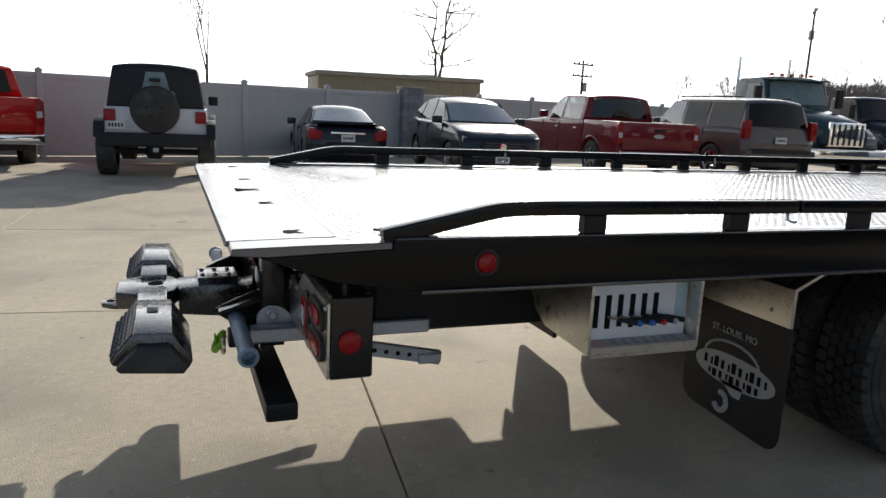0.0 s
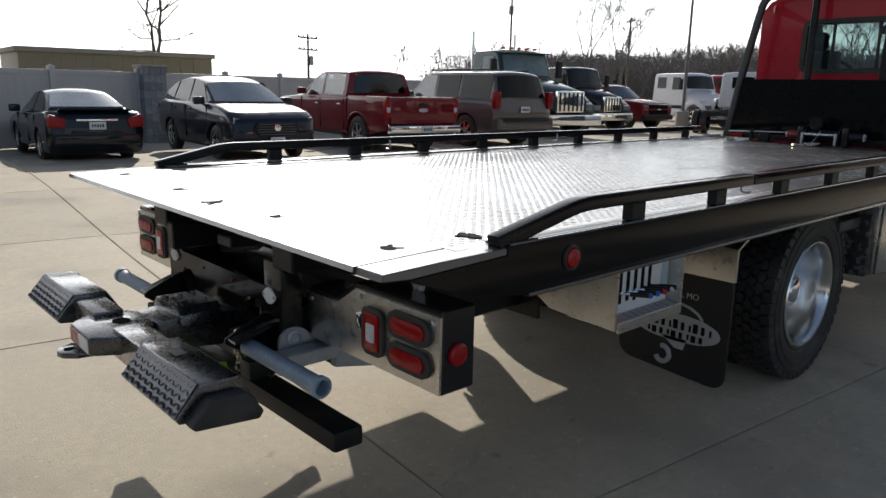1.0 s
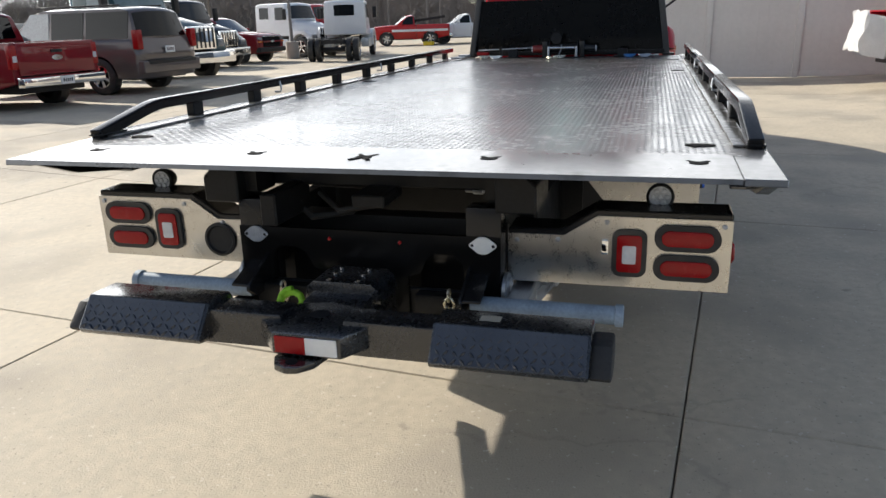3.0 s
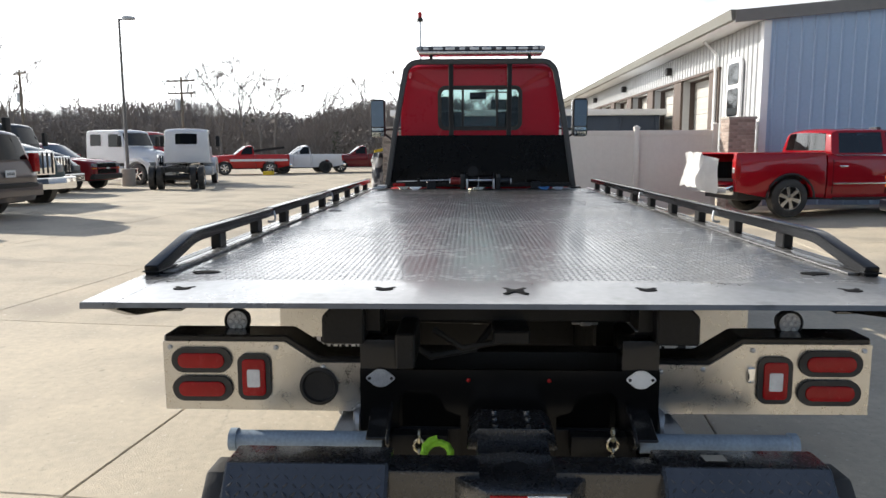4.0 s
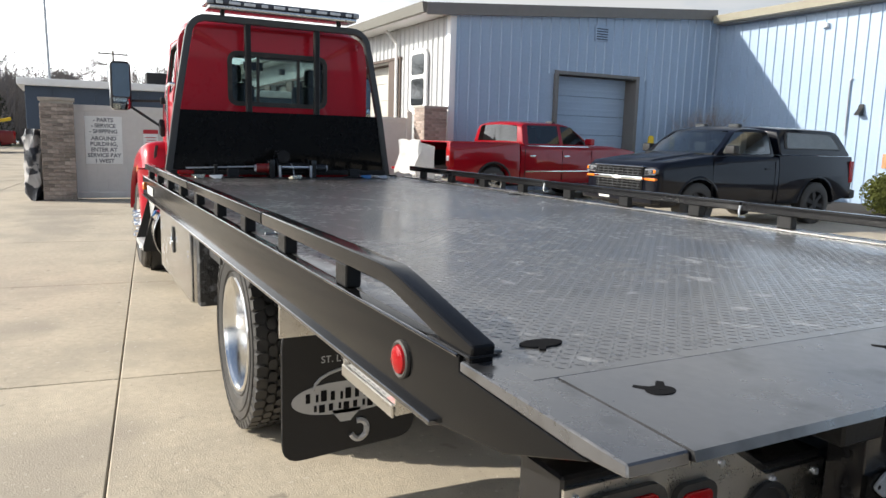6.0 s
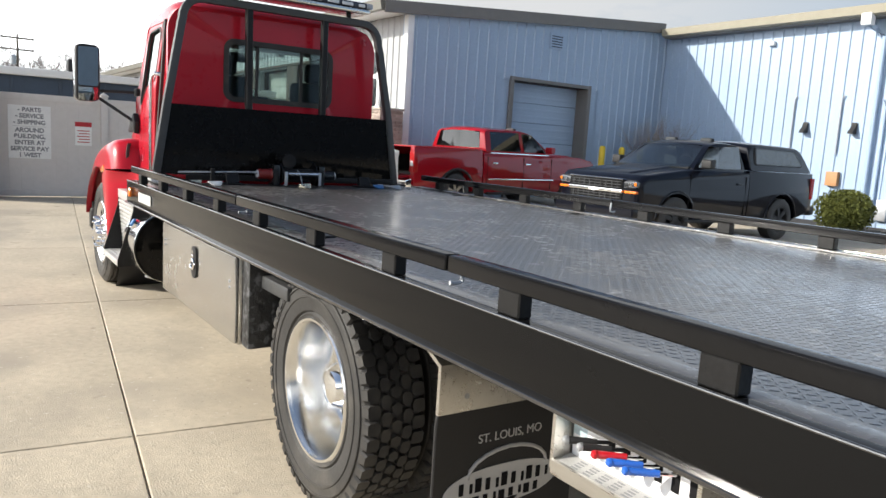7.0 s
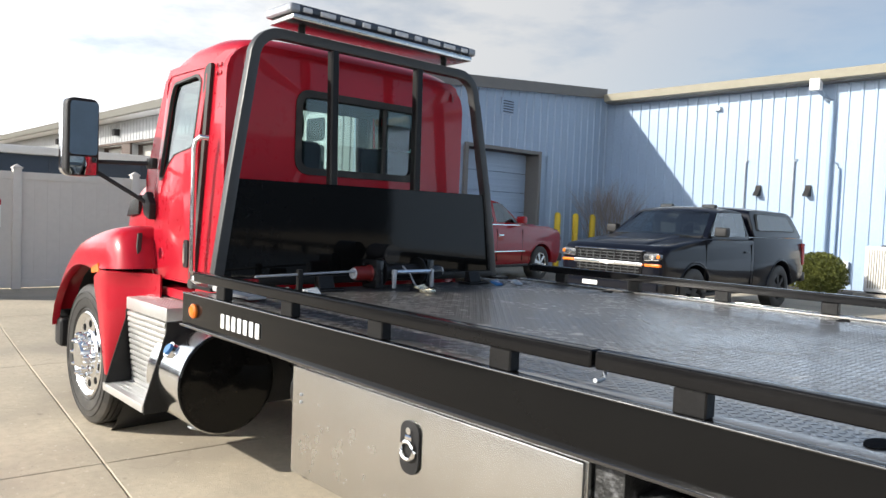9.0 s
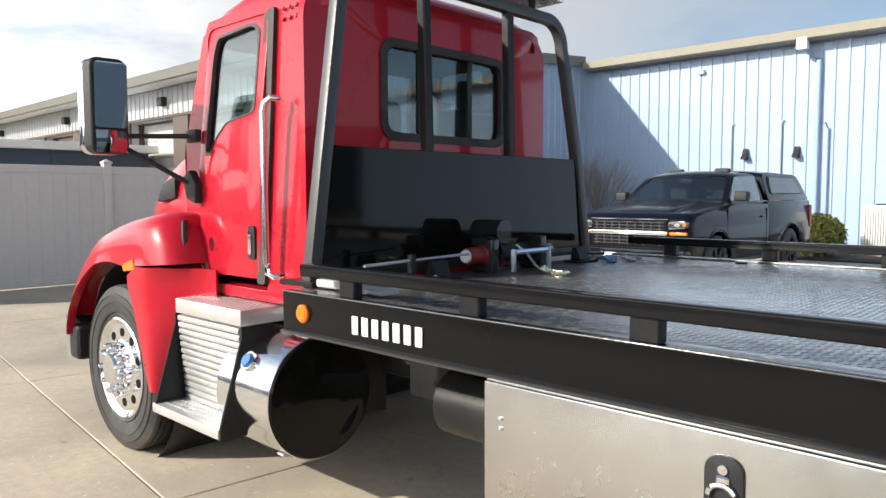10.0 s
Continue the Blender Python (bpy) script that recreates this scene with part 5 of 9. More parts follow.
part("lower_plate", rbox((0.094, -0.365, 0.50), (0.112, 0.365, 0.665), 0.004, 1), black_semi, rear_frame)
for s in (-1, 1):
    bm = prism(bmesh.new(), [(s * 0.36, 0.60), (s * 0.15, 0.60), (s * 0.15, 0.735), (s * 0.21, 0.80), (s * 0.35, 0.80), (s * 0.36, 0.72)], "x", 0.24, 0.31)
    part("chain_box", bm, paint_black, rear_frame, "black chain box")
    part("pocket", rbox((0.015, s * 0.195, 0.60), (0.073, s * 0.405, 0.672), 0.008), black_semi, rear_frame, "black pocket below the opening")
    yb = s * 0.418 - 0.004
    bm = prism(bmesh.new(), rounded_profile([(yb + 0.052, 0.841), (yb + 0.014, 0.871), (yb - 0.014, 0.871), (yb - 0.052, 0.841), (yb - 0.014, 0.811), (yb + 0.014, 0.811)], 0.012, 3), "x", 0.066, 0.0735)
    badge = part("plate_badge", bevelled(bm, 0.002, 1), white_vinyl if s < 0 else lens_grey, rear_frame, "diamond-shaped pale badge")
    for k in (-1, 1):
        part("badge_hole", lathe(bmesh.new(), [(0.0658, 0.0055), (0.0654, 0.0003)], (0, yb + k * 0.036, 0.841), "x", 10), ink, badge)
    part("clearance_lamp", lathe(bmesh.new(), [(0.074, 0.007), (0.070, 0.006), (0.068, 0.0005)], (0, s * 0.13, 0.835), "x", 12), lens_red, rear_frame, "small red clearance lamp")
bm = bmesh.new()
box(bm, (0.10, -0.07, 0.945), (0.30, 0.05, 0.99))
box(bm, (0.02, 0.30, 0.885), (0.30, 0.36, 1.0))
box(bm, (0.25, -0.5, 0.985), (0.36, 0.5, 1.09))
part("deck_rest", bevelled(bm, 0.006, 1), black_semi, rear_frame, "black deck rest brackets")
for x, y, z in ((0.36, -0.20, 0.99), (0.42, 0.10, 0.955), (0.50, -0.31, 0.93), (0.40, 0.27, 0.97)):
    part("hydraulic_fitting", bevelled(lathe(bmesh.new(), [(y - 0.045, 0.001), (y - 0.045, 0.014), (y - 0.02, 0.014), (y - 0.018, 0.019), (y + 0.018, 0.019), (y + 0.02, 0.013), (y + 0.05, 0.013), (y + 0.05, 0.001)], (x, 0, z), "y", 8), 0.001, 1), galv, rear_frame, "zinc hydraulic fitting")
part("hose_bundle", tube(bmesh.new(), [(0.36, 0.44, 1.0), (0.38, 0.30, 0.965), (0.42, 0.05, 0.95), (0.40, -0.20, 0.985), (0.44, -0.44, 0.97)], 0.014, 8), rubber, rear_frame, "black hydraulic hose")
for y, z in ((0.05, 0.93), (0.16, 0.90)):
    part("hose", tube(bmesh.new(), [(0.28, y + 0.2, z + 0.02), (0.22, y + 0.1, z - 0.03), (0.25, y - 0.05, z - 0.01), (0.32, y - 0.12, z + 0.06)], 0.012, 8), rubber, rear_frame, "black hydraulic hose")

# cross tubes that carry the tow dollies
for s in (-1, 1):
    bm = lathe(bmesh.new(), [(s * 0.40, 0.030), (s * 0.86, 0.030), (s * 0.862, 0.036), (s * 0.885, 0.036), (s * 0.887, 0.026), (s * 0.84, 0.024), (s * 0.84, 0.001)], (-0.01, 0, 0.662), "y", 20)
    part("cross_tube", bm, blue_grey_tube, truck, "blue-grey galvanised tube with an open end")
    part("tube_clamp", rbox((-0.045, s * 0.40, 0.56), (0.073, s * 0.475, 0.628), 0.010), black_semi, truck)
    bm = bmesh.new()
    box(bm, (0.03, s * 0.50, 0.605), (0.75, s * 0.575, 0.662))
    box(bm, (0.70, s * 0.55, 0.475), (0.80, s * 0.60, 0.52))
    part("frame_bar", bevelled(bm, 0.006, 1), galv, truck, "grey steel side bar")
    bm = sweep(bmesh.new(), [(0.25, s * 0.56, 0.60), (0.80, s * 0.57, 0.49)], 0.035, 0.055)
    pb = part("perforated_bar", bm, galv, truck, "grey perforated adjusting bar")
    for k in range(8):
        t = 0.30 + 0.09 * k
        x = 0.25 + 0.55 * t
        part("hole", lathe(bmesh.new(), [(s * 0.588, 0.010), (s * 0.5885, 0.0004)], (x, 0, 0.60 - 0.11 * t), "y", 10), ink, pb)
    part("pivot_pin", lathe(bmesh.new(), [(s * 0.58, 0.03), (s * 0.60, 0.03), (s * 0.605, 0.02), (s * 0.60, 0.012), (s * 0.60, 0.0005)], (0.36, 0, 0.64), "y", 14), galv, truck)
bm = rbox((0.05, -0.86, 0.405), (0.165, 0.86, 0.475), 0.012)
part("stabiliser_beam", bm, black_semi, truck, "black square stabiliser beam across the tail")

# wheel lift
lift = part("wheel_lift_boom", bevelled(prism(bmesh.new(), [(-0.22, 0.60), (0.20, 0.56), (0.20, 0.70), (-0.10, 0.725), (-0.22, 0.715)], "y", -0.105, 0.105), 0.01), lift_black, truck, "black wheel lift boom")
bm = bmesh.new()
prism(bm, [(-0.135, 0.69), (-0.125, 0.735), (-0.10, 0.757), (0.10, 0.757), (0.125, 0.735), (0.135, 0.69)], "x", -0.14, 0.025)
part("boom_cover", bevelled(bm, 0.006, 2), lift_black, lift)
for k in range(6):
    part("bolt", lathe(bmesh.new(), [(0.757, 0.010), (0.765, 0.009), (0.766, 0.0005)], (-0.12 + 0.055 * (k % 3), -0.05 + 0.10 * (k // 3), 0), "z", 8), edge_black, lift)
bm = prism(bmesh.new(), [(-0.462, -0.128), (-0.462, 0.085), (-0.37, 0.17), (-0.24, 0.13), (-0.20, 0.0), (-0.24, -0.13), (-0.34, -0.20)], "z", 0.648, 0.716)
part("pivot_head", bevelled(bm, 0.008), lift_black, lift, "black pivot head with a sunlit top")
bm = prism(bmesh.new(), [(-0.40, -0.070), (-0.485, -0.055), (-0.525, -0.02), (-0.532, 0.015), (-0.515, 0.055), (-0.47, 0.078), (-0.38, 0.075)], "z", 0.624, 0.644)
part("tow_tongue", bevelled(bm, 0.005), lift_black, lift, "black tow tongue")
part("tongue_hole", prism(bmesh.new(), disc_outline(-0.492, 0.012, 0.018, 0.018, 14), "z", 0.6445, 0.6455), ink, lift)
part("pivot_hole", prism(bmesh.new(), disc_outline(-0.31, 0.0, 0.032, 0.032, 16), "z", 0.7165, 0.7180), ink, lift)
part("tape_red", rbox((-0.4665, -0.02, 0.656), (-0.4625, 0.075, 0.708), 0.001, 1), lens_red, lift, "red reflective tape")
part("tape_white", rbox((-0.4665, -0.118, 0.656), (-0.4625, -0.02, 0.708), 0.001, 1), white_vinyl, lift, "white reflective tape")
for s, out in ((-1, 0.815), (1, 0.780)):
    bar = part("crossbar", rbox((-0.375, s * 0.10, 0.62), (-0.265, s * (out - 0.015), 0.73), 0.008), lift_black, lift, "black square crossbar")
    part("bar_end", bevelled(prism(bmesh.new(), [(-0.425, 0.648), (-0.412, 0.634), (-0.215, 0.616), (-0.200, 0.640), (-0.255, 0.712), (-0.360, 0.715)], "y", s * (out - 0.002), s * (out + 0.057)), 0.012, 2), rubber, bar, "worn black rubber bar end")
    bm = prism(bmesh.new(), [(-0.445, 0.656), (-0.434, 0.640), (-0.20, 0.612), (-0.185, 0.64), (-0.25, 0.745), (-0.37, 0.748)], "y", s * (out - 0.44), s * out)
    step = part("step_shoe", bevelled(bm, 0.008), lift_black, bar, "black step shoe with tread plate")
    n = Vector((-0.735, 0, 0.678)).normalized()
    t = Vector((0.678, 0, 0.735)).normalized()
    verts, faces = [], []
    for i in range(5):
        for j in range(17):
            c = Vector((-0.458, s * (out - 0.415 + 0.0245 * j), 0.643)) + t * (0.031 + 0.0222 * i) + n * 0.0105
            d = (t + Vector((0, 1, 0)) * (1 if (i + j) % 2 else -1)).normalized()
            e = n.cross(d)
            k = len(verts)
            base = c - n * 0.0075
            verts += [tuple(base - d * 0.0135), tuple(base + e * 0.0062), tuple(base + d * 0.0135), tuple(base - e * 0.0062), tuple(c - d * 0.007), tuple(c + d * 0.007)]
            faces += [(k, k + 4, k + 3), (k, k + 1, k + 4), (k + 3, k + 4, k + 5, k + 2), (k + 1, k + 2, k + 5, k + 4)]
    bm = bmesh.new()
    q = [Vector((-0.4425, 0, 0.6590)), Vector((-0.3735, 0, 0.7445))]
    vs = [bm.verts.new(p + n * h + Vector((0, s * y, 0))) for h in (0.0005, 0.0035) for p, y in ((q[0], out - 0.43), (q[1], out - 0.43), (q[1], out - 0.009), (q[0], out - 0.009))]
    for f4 in ((0, 1, 2, 3), (7, 6, 5, 4), (0, 4, 5, 1), (1, 5, 6, 2), (2, 6, 7, 3), (3, 7, 4, 0)):
        bm.faces.new([vs[i] for i in f4])
    bmesh.ops.recalc_face_normals(bm, faces=bm.faces)
    part("tread_plate", bm, step_tread, step, "blue-grey worn tread plate", smooth=0)
    lug = new("tread_pattern", raw("tread_pattern", verts, faces, step_tread))
    lug.parent = lift
    if s < 0:
        part("warning_label", rbox((-0.335, s * 0.50, 0.7490), (-0.295, s * 0.56, 0.7498), 0.0004, 1), pier_tan, bar, "small faded warning label")
    lug["kind"] = "stuff"


# chains
def chain(points, name, mat, label):
    bm = bmesh.new()
    for i in range(len(points) - 1):
        a, b = Vector(points[i]), Vector(points[i + 1])
        d = (b - a)
        ln = d.length
        d.normalize()
        s = d.cross(Vector((1, 0, 0)) if i % 2 else Vector((0, 1, 0)))
        if s.length < 0.1:
            s = d.orthogonal()
        s.normalize()
        loop = [a.lerp(b, 0.5) + d * (ln * 0.68 * math.cos(t)) + s * (0.017 * math.sin(t)) for t in [2 * math.pi * k / 12 for k in range(13)]]
        tube(bm, loop, 0.0048, 6)
    return part(name, bm, mat, truck, label)


chain([(-0.005, 0.285, 0.690 - 0.030 * k) for k in range(6)], "safety_chain", gold_chain, "short zinc safety chain")
chain([(-0.005, -0.322, 0.700 - 0.030 * k) for k in range(6)], "safety_chain", gold_chain, "short zinc safety chain")
for y, z in ((0.225, 0.655), (-0.29, 0.535)):
    bm = tube(bmesh.new(), [(-0.070 + 0.02 * math.cos(a), y + 0.042 * math.sin(a), z + 0.032 * math.cos(a) - 0.002 * a) for a in [k * 0.55 for k in range(16)]], 0.012, 8)
    part("lime_strap", bm, lime, truck, "lime green strap bundle")
part("lime_tag", rbox((-0.085, -0.28, 0.475), (-0.077, -0.22, 0.545), 0.002, 1), lime, truck)
hook = tube(bmesh.new(), [(-0.055, -0.33 + 0.03 * math.cos(a), 0.525 + 0.032 * math.sin(a)) for a in [radians(100 + 27 * k) for k in range(11)]], 0.009, 8)
part("grab_hook", hook, gold_chain, truck, "zinc grab hook")

# ---- wheels ----


def sidewall(rim_r, r, h, out):
    """The side of a tyre from bead to shoulder: a flange groove, a bulge and two moulded ribs."""
    d = r - rim_r
    pts = [(h - 0.034, rim_r), (h - 0.010, rim_r + 0.006), (h - 0.004, rim_r + 0.020), (h - 0.012, rim_r + 0.028), (h - 0.002, rim_r + 0.036), (h + 0.003, rim_r + 0.30 * d),
           (h + 0.006, rim_r + 0.46 * d), (h + 0.010, rim_r + 0.47 * d), (h + 0.010, rim_r + 0.52 * d), (h + 0.006, rim_r + 0.53 * d), (h + 0.004, rim_r + 0.68 * d),
           (h + 0.008, rim_r + 0.69 * d), (h + 0.006, rim_r + 0.73 * d), (h + 0.000, rim_r + 0.74 * d), (h - 0.006, r - 0.032)]
    return pts if out else [(-a, b) for a, b in pts]


def truck_tyre(rim_r=0.298, r=0.495, w=0.25):
    h = w / 2
    prof = sidewall(rim_r, r, h, False) + [(-h + 0.022, r - 0.020), (0, r - 0.020), (h - 0.022, r - 0.020)] + sidewall(rim_r, r, h, True)[::-1]
    carcass = finish(lathe(bmesh.new(), prof, (0, 0, 0), "y", 64), rubber, "tyre", 28)
    bm = bmesh.new()
    n = 48
    pitch_a = 2 * math.pi / n

    def block(a, shape, foot, top, flare=0.0):
        """A tread block: an outline of (turn, across) pairs raised from foot to top."""
        lo = [bm.verts.new((foot * math.cos(a + t * pitch_a * 1.06), y * (1.0 + flare), foot * math.sin(a + t * pitch_a * 1.06))) for t, y in shape]
        hi = [bm.verts.new((top * math.cos(a + t * pitch_a * 0.94), y, top * math.sin(a + t * pitch_a * 0.94))) for t, y in shape]
        bridge(bm, lo, hi)
        bm.faces.new(hi)

    for k in range(n):
        a = pitch_a * k
        for s in (-1, 1):
            block(a, [(-0.40, s * 0.078), (-0.20, s * 0.070), (0.24, s * 0.070), (0.42, s * 0.078), (0.42, s * 0.112), (0.30, s * 0.122), (-0.30, s * 0.122), (-0.40, s * 0.112)], r - 0.040, r - 0.002, 0.05)
            block(a + pitch_a / 2, [(-0.42, s * 0.034), (-0.22, s * 0.026), (0.24, s * 0.026), (0.42, s * 0.036), (0.42, s * 0.056), (0.22, s * 0.066), (-0.22, s * 0.066), (-0.42, s * 0.056)], r - 0.022, r)
        block(a, [(-0.42, 0.0), (-0.22, -0.020), (0.22, -0.020), (0.42, 0.0), (0.22, 0.020), (-0.22, 0.020)], r - 0.022, r)
    bmesh.ops.recalc_face_normals(bm, faces=bm.faces)
    return carcass, finish(bm, rubber, "tread", 0)


def plain_tyre(rim_r, r, w, grooves=True):
    h = w / 2
    prof = sidewall(rim_r, r, h, False) + [(-h + 0.022, r - 0.008)]
    for y in (-0.078, -0.04, 0.0, 0.04, 0.078) if grooves else ():
        prof += [(y - 0.006, r), (y - 0.005, r - 0.014), (y + 0.005, r - 0.014), (y + 0.006, r)]
    prof += [(h - 0.022, r - 0.008)] + sidewall(rim_r, r, h, True)[::-1]
    return finish(lathe(bmesh.new(), prof, (0, 0, 0), "y", 56), rubber, "tyre", 28)


(TYRE_LUG, TREAD), TYRE_RIB = truck_tyre(), plain_tyre(0.298, 0.495, 0.25)


def truck_wheel(x, y, out, front):
    """A polished disc wheel; out is the side (+1 or -1) that faces away from the truck."""
    w = new("wheel")
    w.parent = truck
    w["label"] = "polished aluminium truck wheel with a black tyre"
    w.matrix_basis = pose(x, y, 0.495, 0, 0, 0 if out > 0 else 180)
    t = new("tyre", TYRE_RIB if front else TYRE_LUG)
    t.parent = w
    if not front:
        k = new("tread", TREAD)
        k.parent = w
        k["kind"] = "stuff"
    if front:
        prof = [(0.10, 0.300), (0.118, 0.303), (0.124, 0.293), (0.112, 0.278), (0.098, 0.262), (0.100, 0.17), (0.112, 0.155), (0.115, 0.11), (0.12, 0.105), (0.16, 0.10), (0.185, 0.085), (0.192, 0.0006)]
    else:
        prof = [(0.096, 0.302), (0.118, 0.306), (0.125, 0.300), (0.124, 0.290), (0.112, 0.284), (0.104, 0.278), (0.040, 0.270), (-0.02, 0.262), (-0.070, 0.254), (-0.090, 0.238), (-0.094, 0.170), (-0.084, 0.158), (-0.078, 0.128), (-0.070, 0.112)]
    rim = part("rim", lathe(bmesh.new(), prof, (0, 0, 0), "y", 44), polished if front else spun, w, "polished aluminium rim")
    if not front:
        part("hub_cover", lathe(bmesh.new(), [(-0.080, 0.118), (-0.04, 0.112), (0.015, 0.098), (0.048, 0.070), (0.058, 0.038), (0.060, 0.0006)], (0, 0, 0), "y", 36), chrome, w, "chrome hub cover")
    part("rim_barrel", lathe(bmesh.new(), [(0.10, 0.300), (-0.12, 0.300), (-0.12, 0.26), (-0.10, 0.255), (-0.10, 0.02)], (0, 0, 0), "y", 32), black_semi, w)
    face = 0.100 if front else -0.092
    for k in range(10):
        a = 2 * math.pi * (k + 0.5) / 10
        part("hand_hole", prism(bmesh.new(), [(px, pz) for px, pz in disc_outline(0.212 * math.cos(a), 0.212 * math.sin(a), 0.026, 0.026, 14)], "y", face - 0.001, face + 0.002), ink, rim)
    for k in range(10):
        a = 2 * math.pi * k / 10
        c = (0.14 * math.cos(a), 0, 0.14 * math.sin(a))
        tall = 0.075 if front else 0.03
        base = 0.112 if front else -0.082
        part("wheel_nut", lathe(bmesh.new(), [(base, 0.017), (base + tall * 0.3, 0.017), (base + tall * 0.35, 0.021), (base + tall * 0.7, 0.020), (base + tall, 0.011), (base + tall + 0.004, 0.0005)], c, "y", 10), chrome, rim)
    return w


for s in (-1, 1):
    truck_wheel(3.015, s * 1.045, s, False)
    truck_wheel(3.015, s * 0.735, s, False)
    truck_wheel(8.07, s * 1.055, s, True)

# mudflaps with their brackets and pale emblems
for s in (-1, 1):
    bm = prism(bmesh.new(), rounded_profile([(s * 0.56, 0.76), (s * 1.17, 0.76), (s * 1.17, 0.16), (s * 0.56, 0.20)], 0.09, 5), "x", 2.085, 2.10)
    flap = part("mudflap", bevelled(bm, 0.004, 1), plastic_black, truck, "black rubber mudflap with a pale emblem")
    bm = bmesh.new()
    prism(bm, [(2.055, 0.72), (2.070, 0.72), (2.070, 0.872), (2.20, 0.935), (2.36, 0.955), (2.36, 0.962), (2.19, 0.942), (2.055, 0.880)], "y", s * 0.55, s * 1.185)
    part("flap_bracket", bm, stainless, flap, "bent stainless flap bracket", smooth=0)
    for y in (0.68, 0.88, 1.08):
        part("bolt", lathe(bmesh.new(), [(2.06, 0.011), (2.054, 0.010), (2.052, 0.0004)], (0, s * y, 0.77), "x", 8), galv, flap)
    yc = s * 0.865
    ye = s * 0.885
    oval = [(ye + 0.245 * math.copysign(abs(math.cos(a)) ** 0.8, math.cos(a)), 0.425 + 0.072 * math.sin(a)) for a in [2 * math.pi * k / 28 for k in range(28)]]
    em = part("emblem_oval", prism(bmesh.new(), oval, "x", 2.0815, 2.0845), grey_vinyl, flap, "pale emblem shape")
    for k in range(11):
        y, h = ye - 0.200 + 0.0365 * k, 0.007 * (k % 3)
        part("emblem_bar", rbox((2.079, y, 0.418), (2.0812, y + 0.012 + h, 0.452 + h), 0.0006, 1), ink, em)
        if 0 < k < 10:
            part("emblem_bar", rbox((2.079, y + 0.008, 0.376 - h / 2), (2.0812, y + 0.020 + h, 0.404), 0.0006, 1), ink, em)
    bm = bmesh.new()
    tube(bm, [(2.083, ye + 0.17 * math.cos(a) - s * 0.02, 0.47 + 0.085 * math.sin(a)) for a in [math.pi * k / 10 for k in range(11)]], 0.007, 6)
    prism(bm, [(ye - 0.07, 0.37), (ye + 0.07, 0.37), (ye + 0.01 + s * 0.02, 0.315), (ye - 0.035 + s * 0.02, 0.315)], "x", 2.0815, 2.0845)
    tube(bm, [(2.083, ye - s * 0.055 + 0.038 * math.cos(a), 0.268 + 0.042 * math.sin(a)) for a in [math.pi * (0.42 + 1.45 * k / 13) for k in range(14)]], 0.014, 6)
    part("emblem_hook", bm, grey_vinyl, em)
    words(flap, "ST. LOUIS, MO", 0.043, Matrix.Translation((2.0812, yc, 0.60)) @ FACE, grey_vinyl)

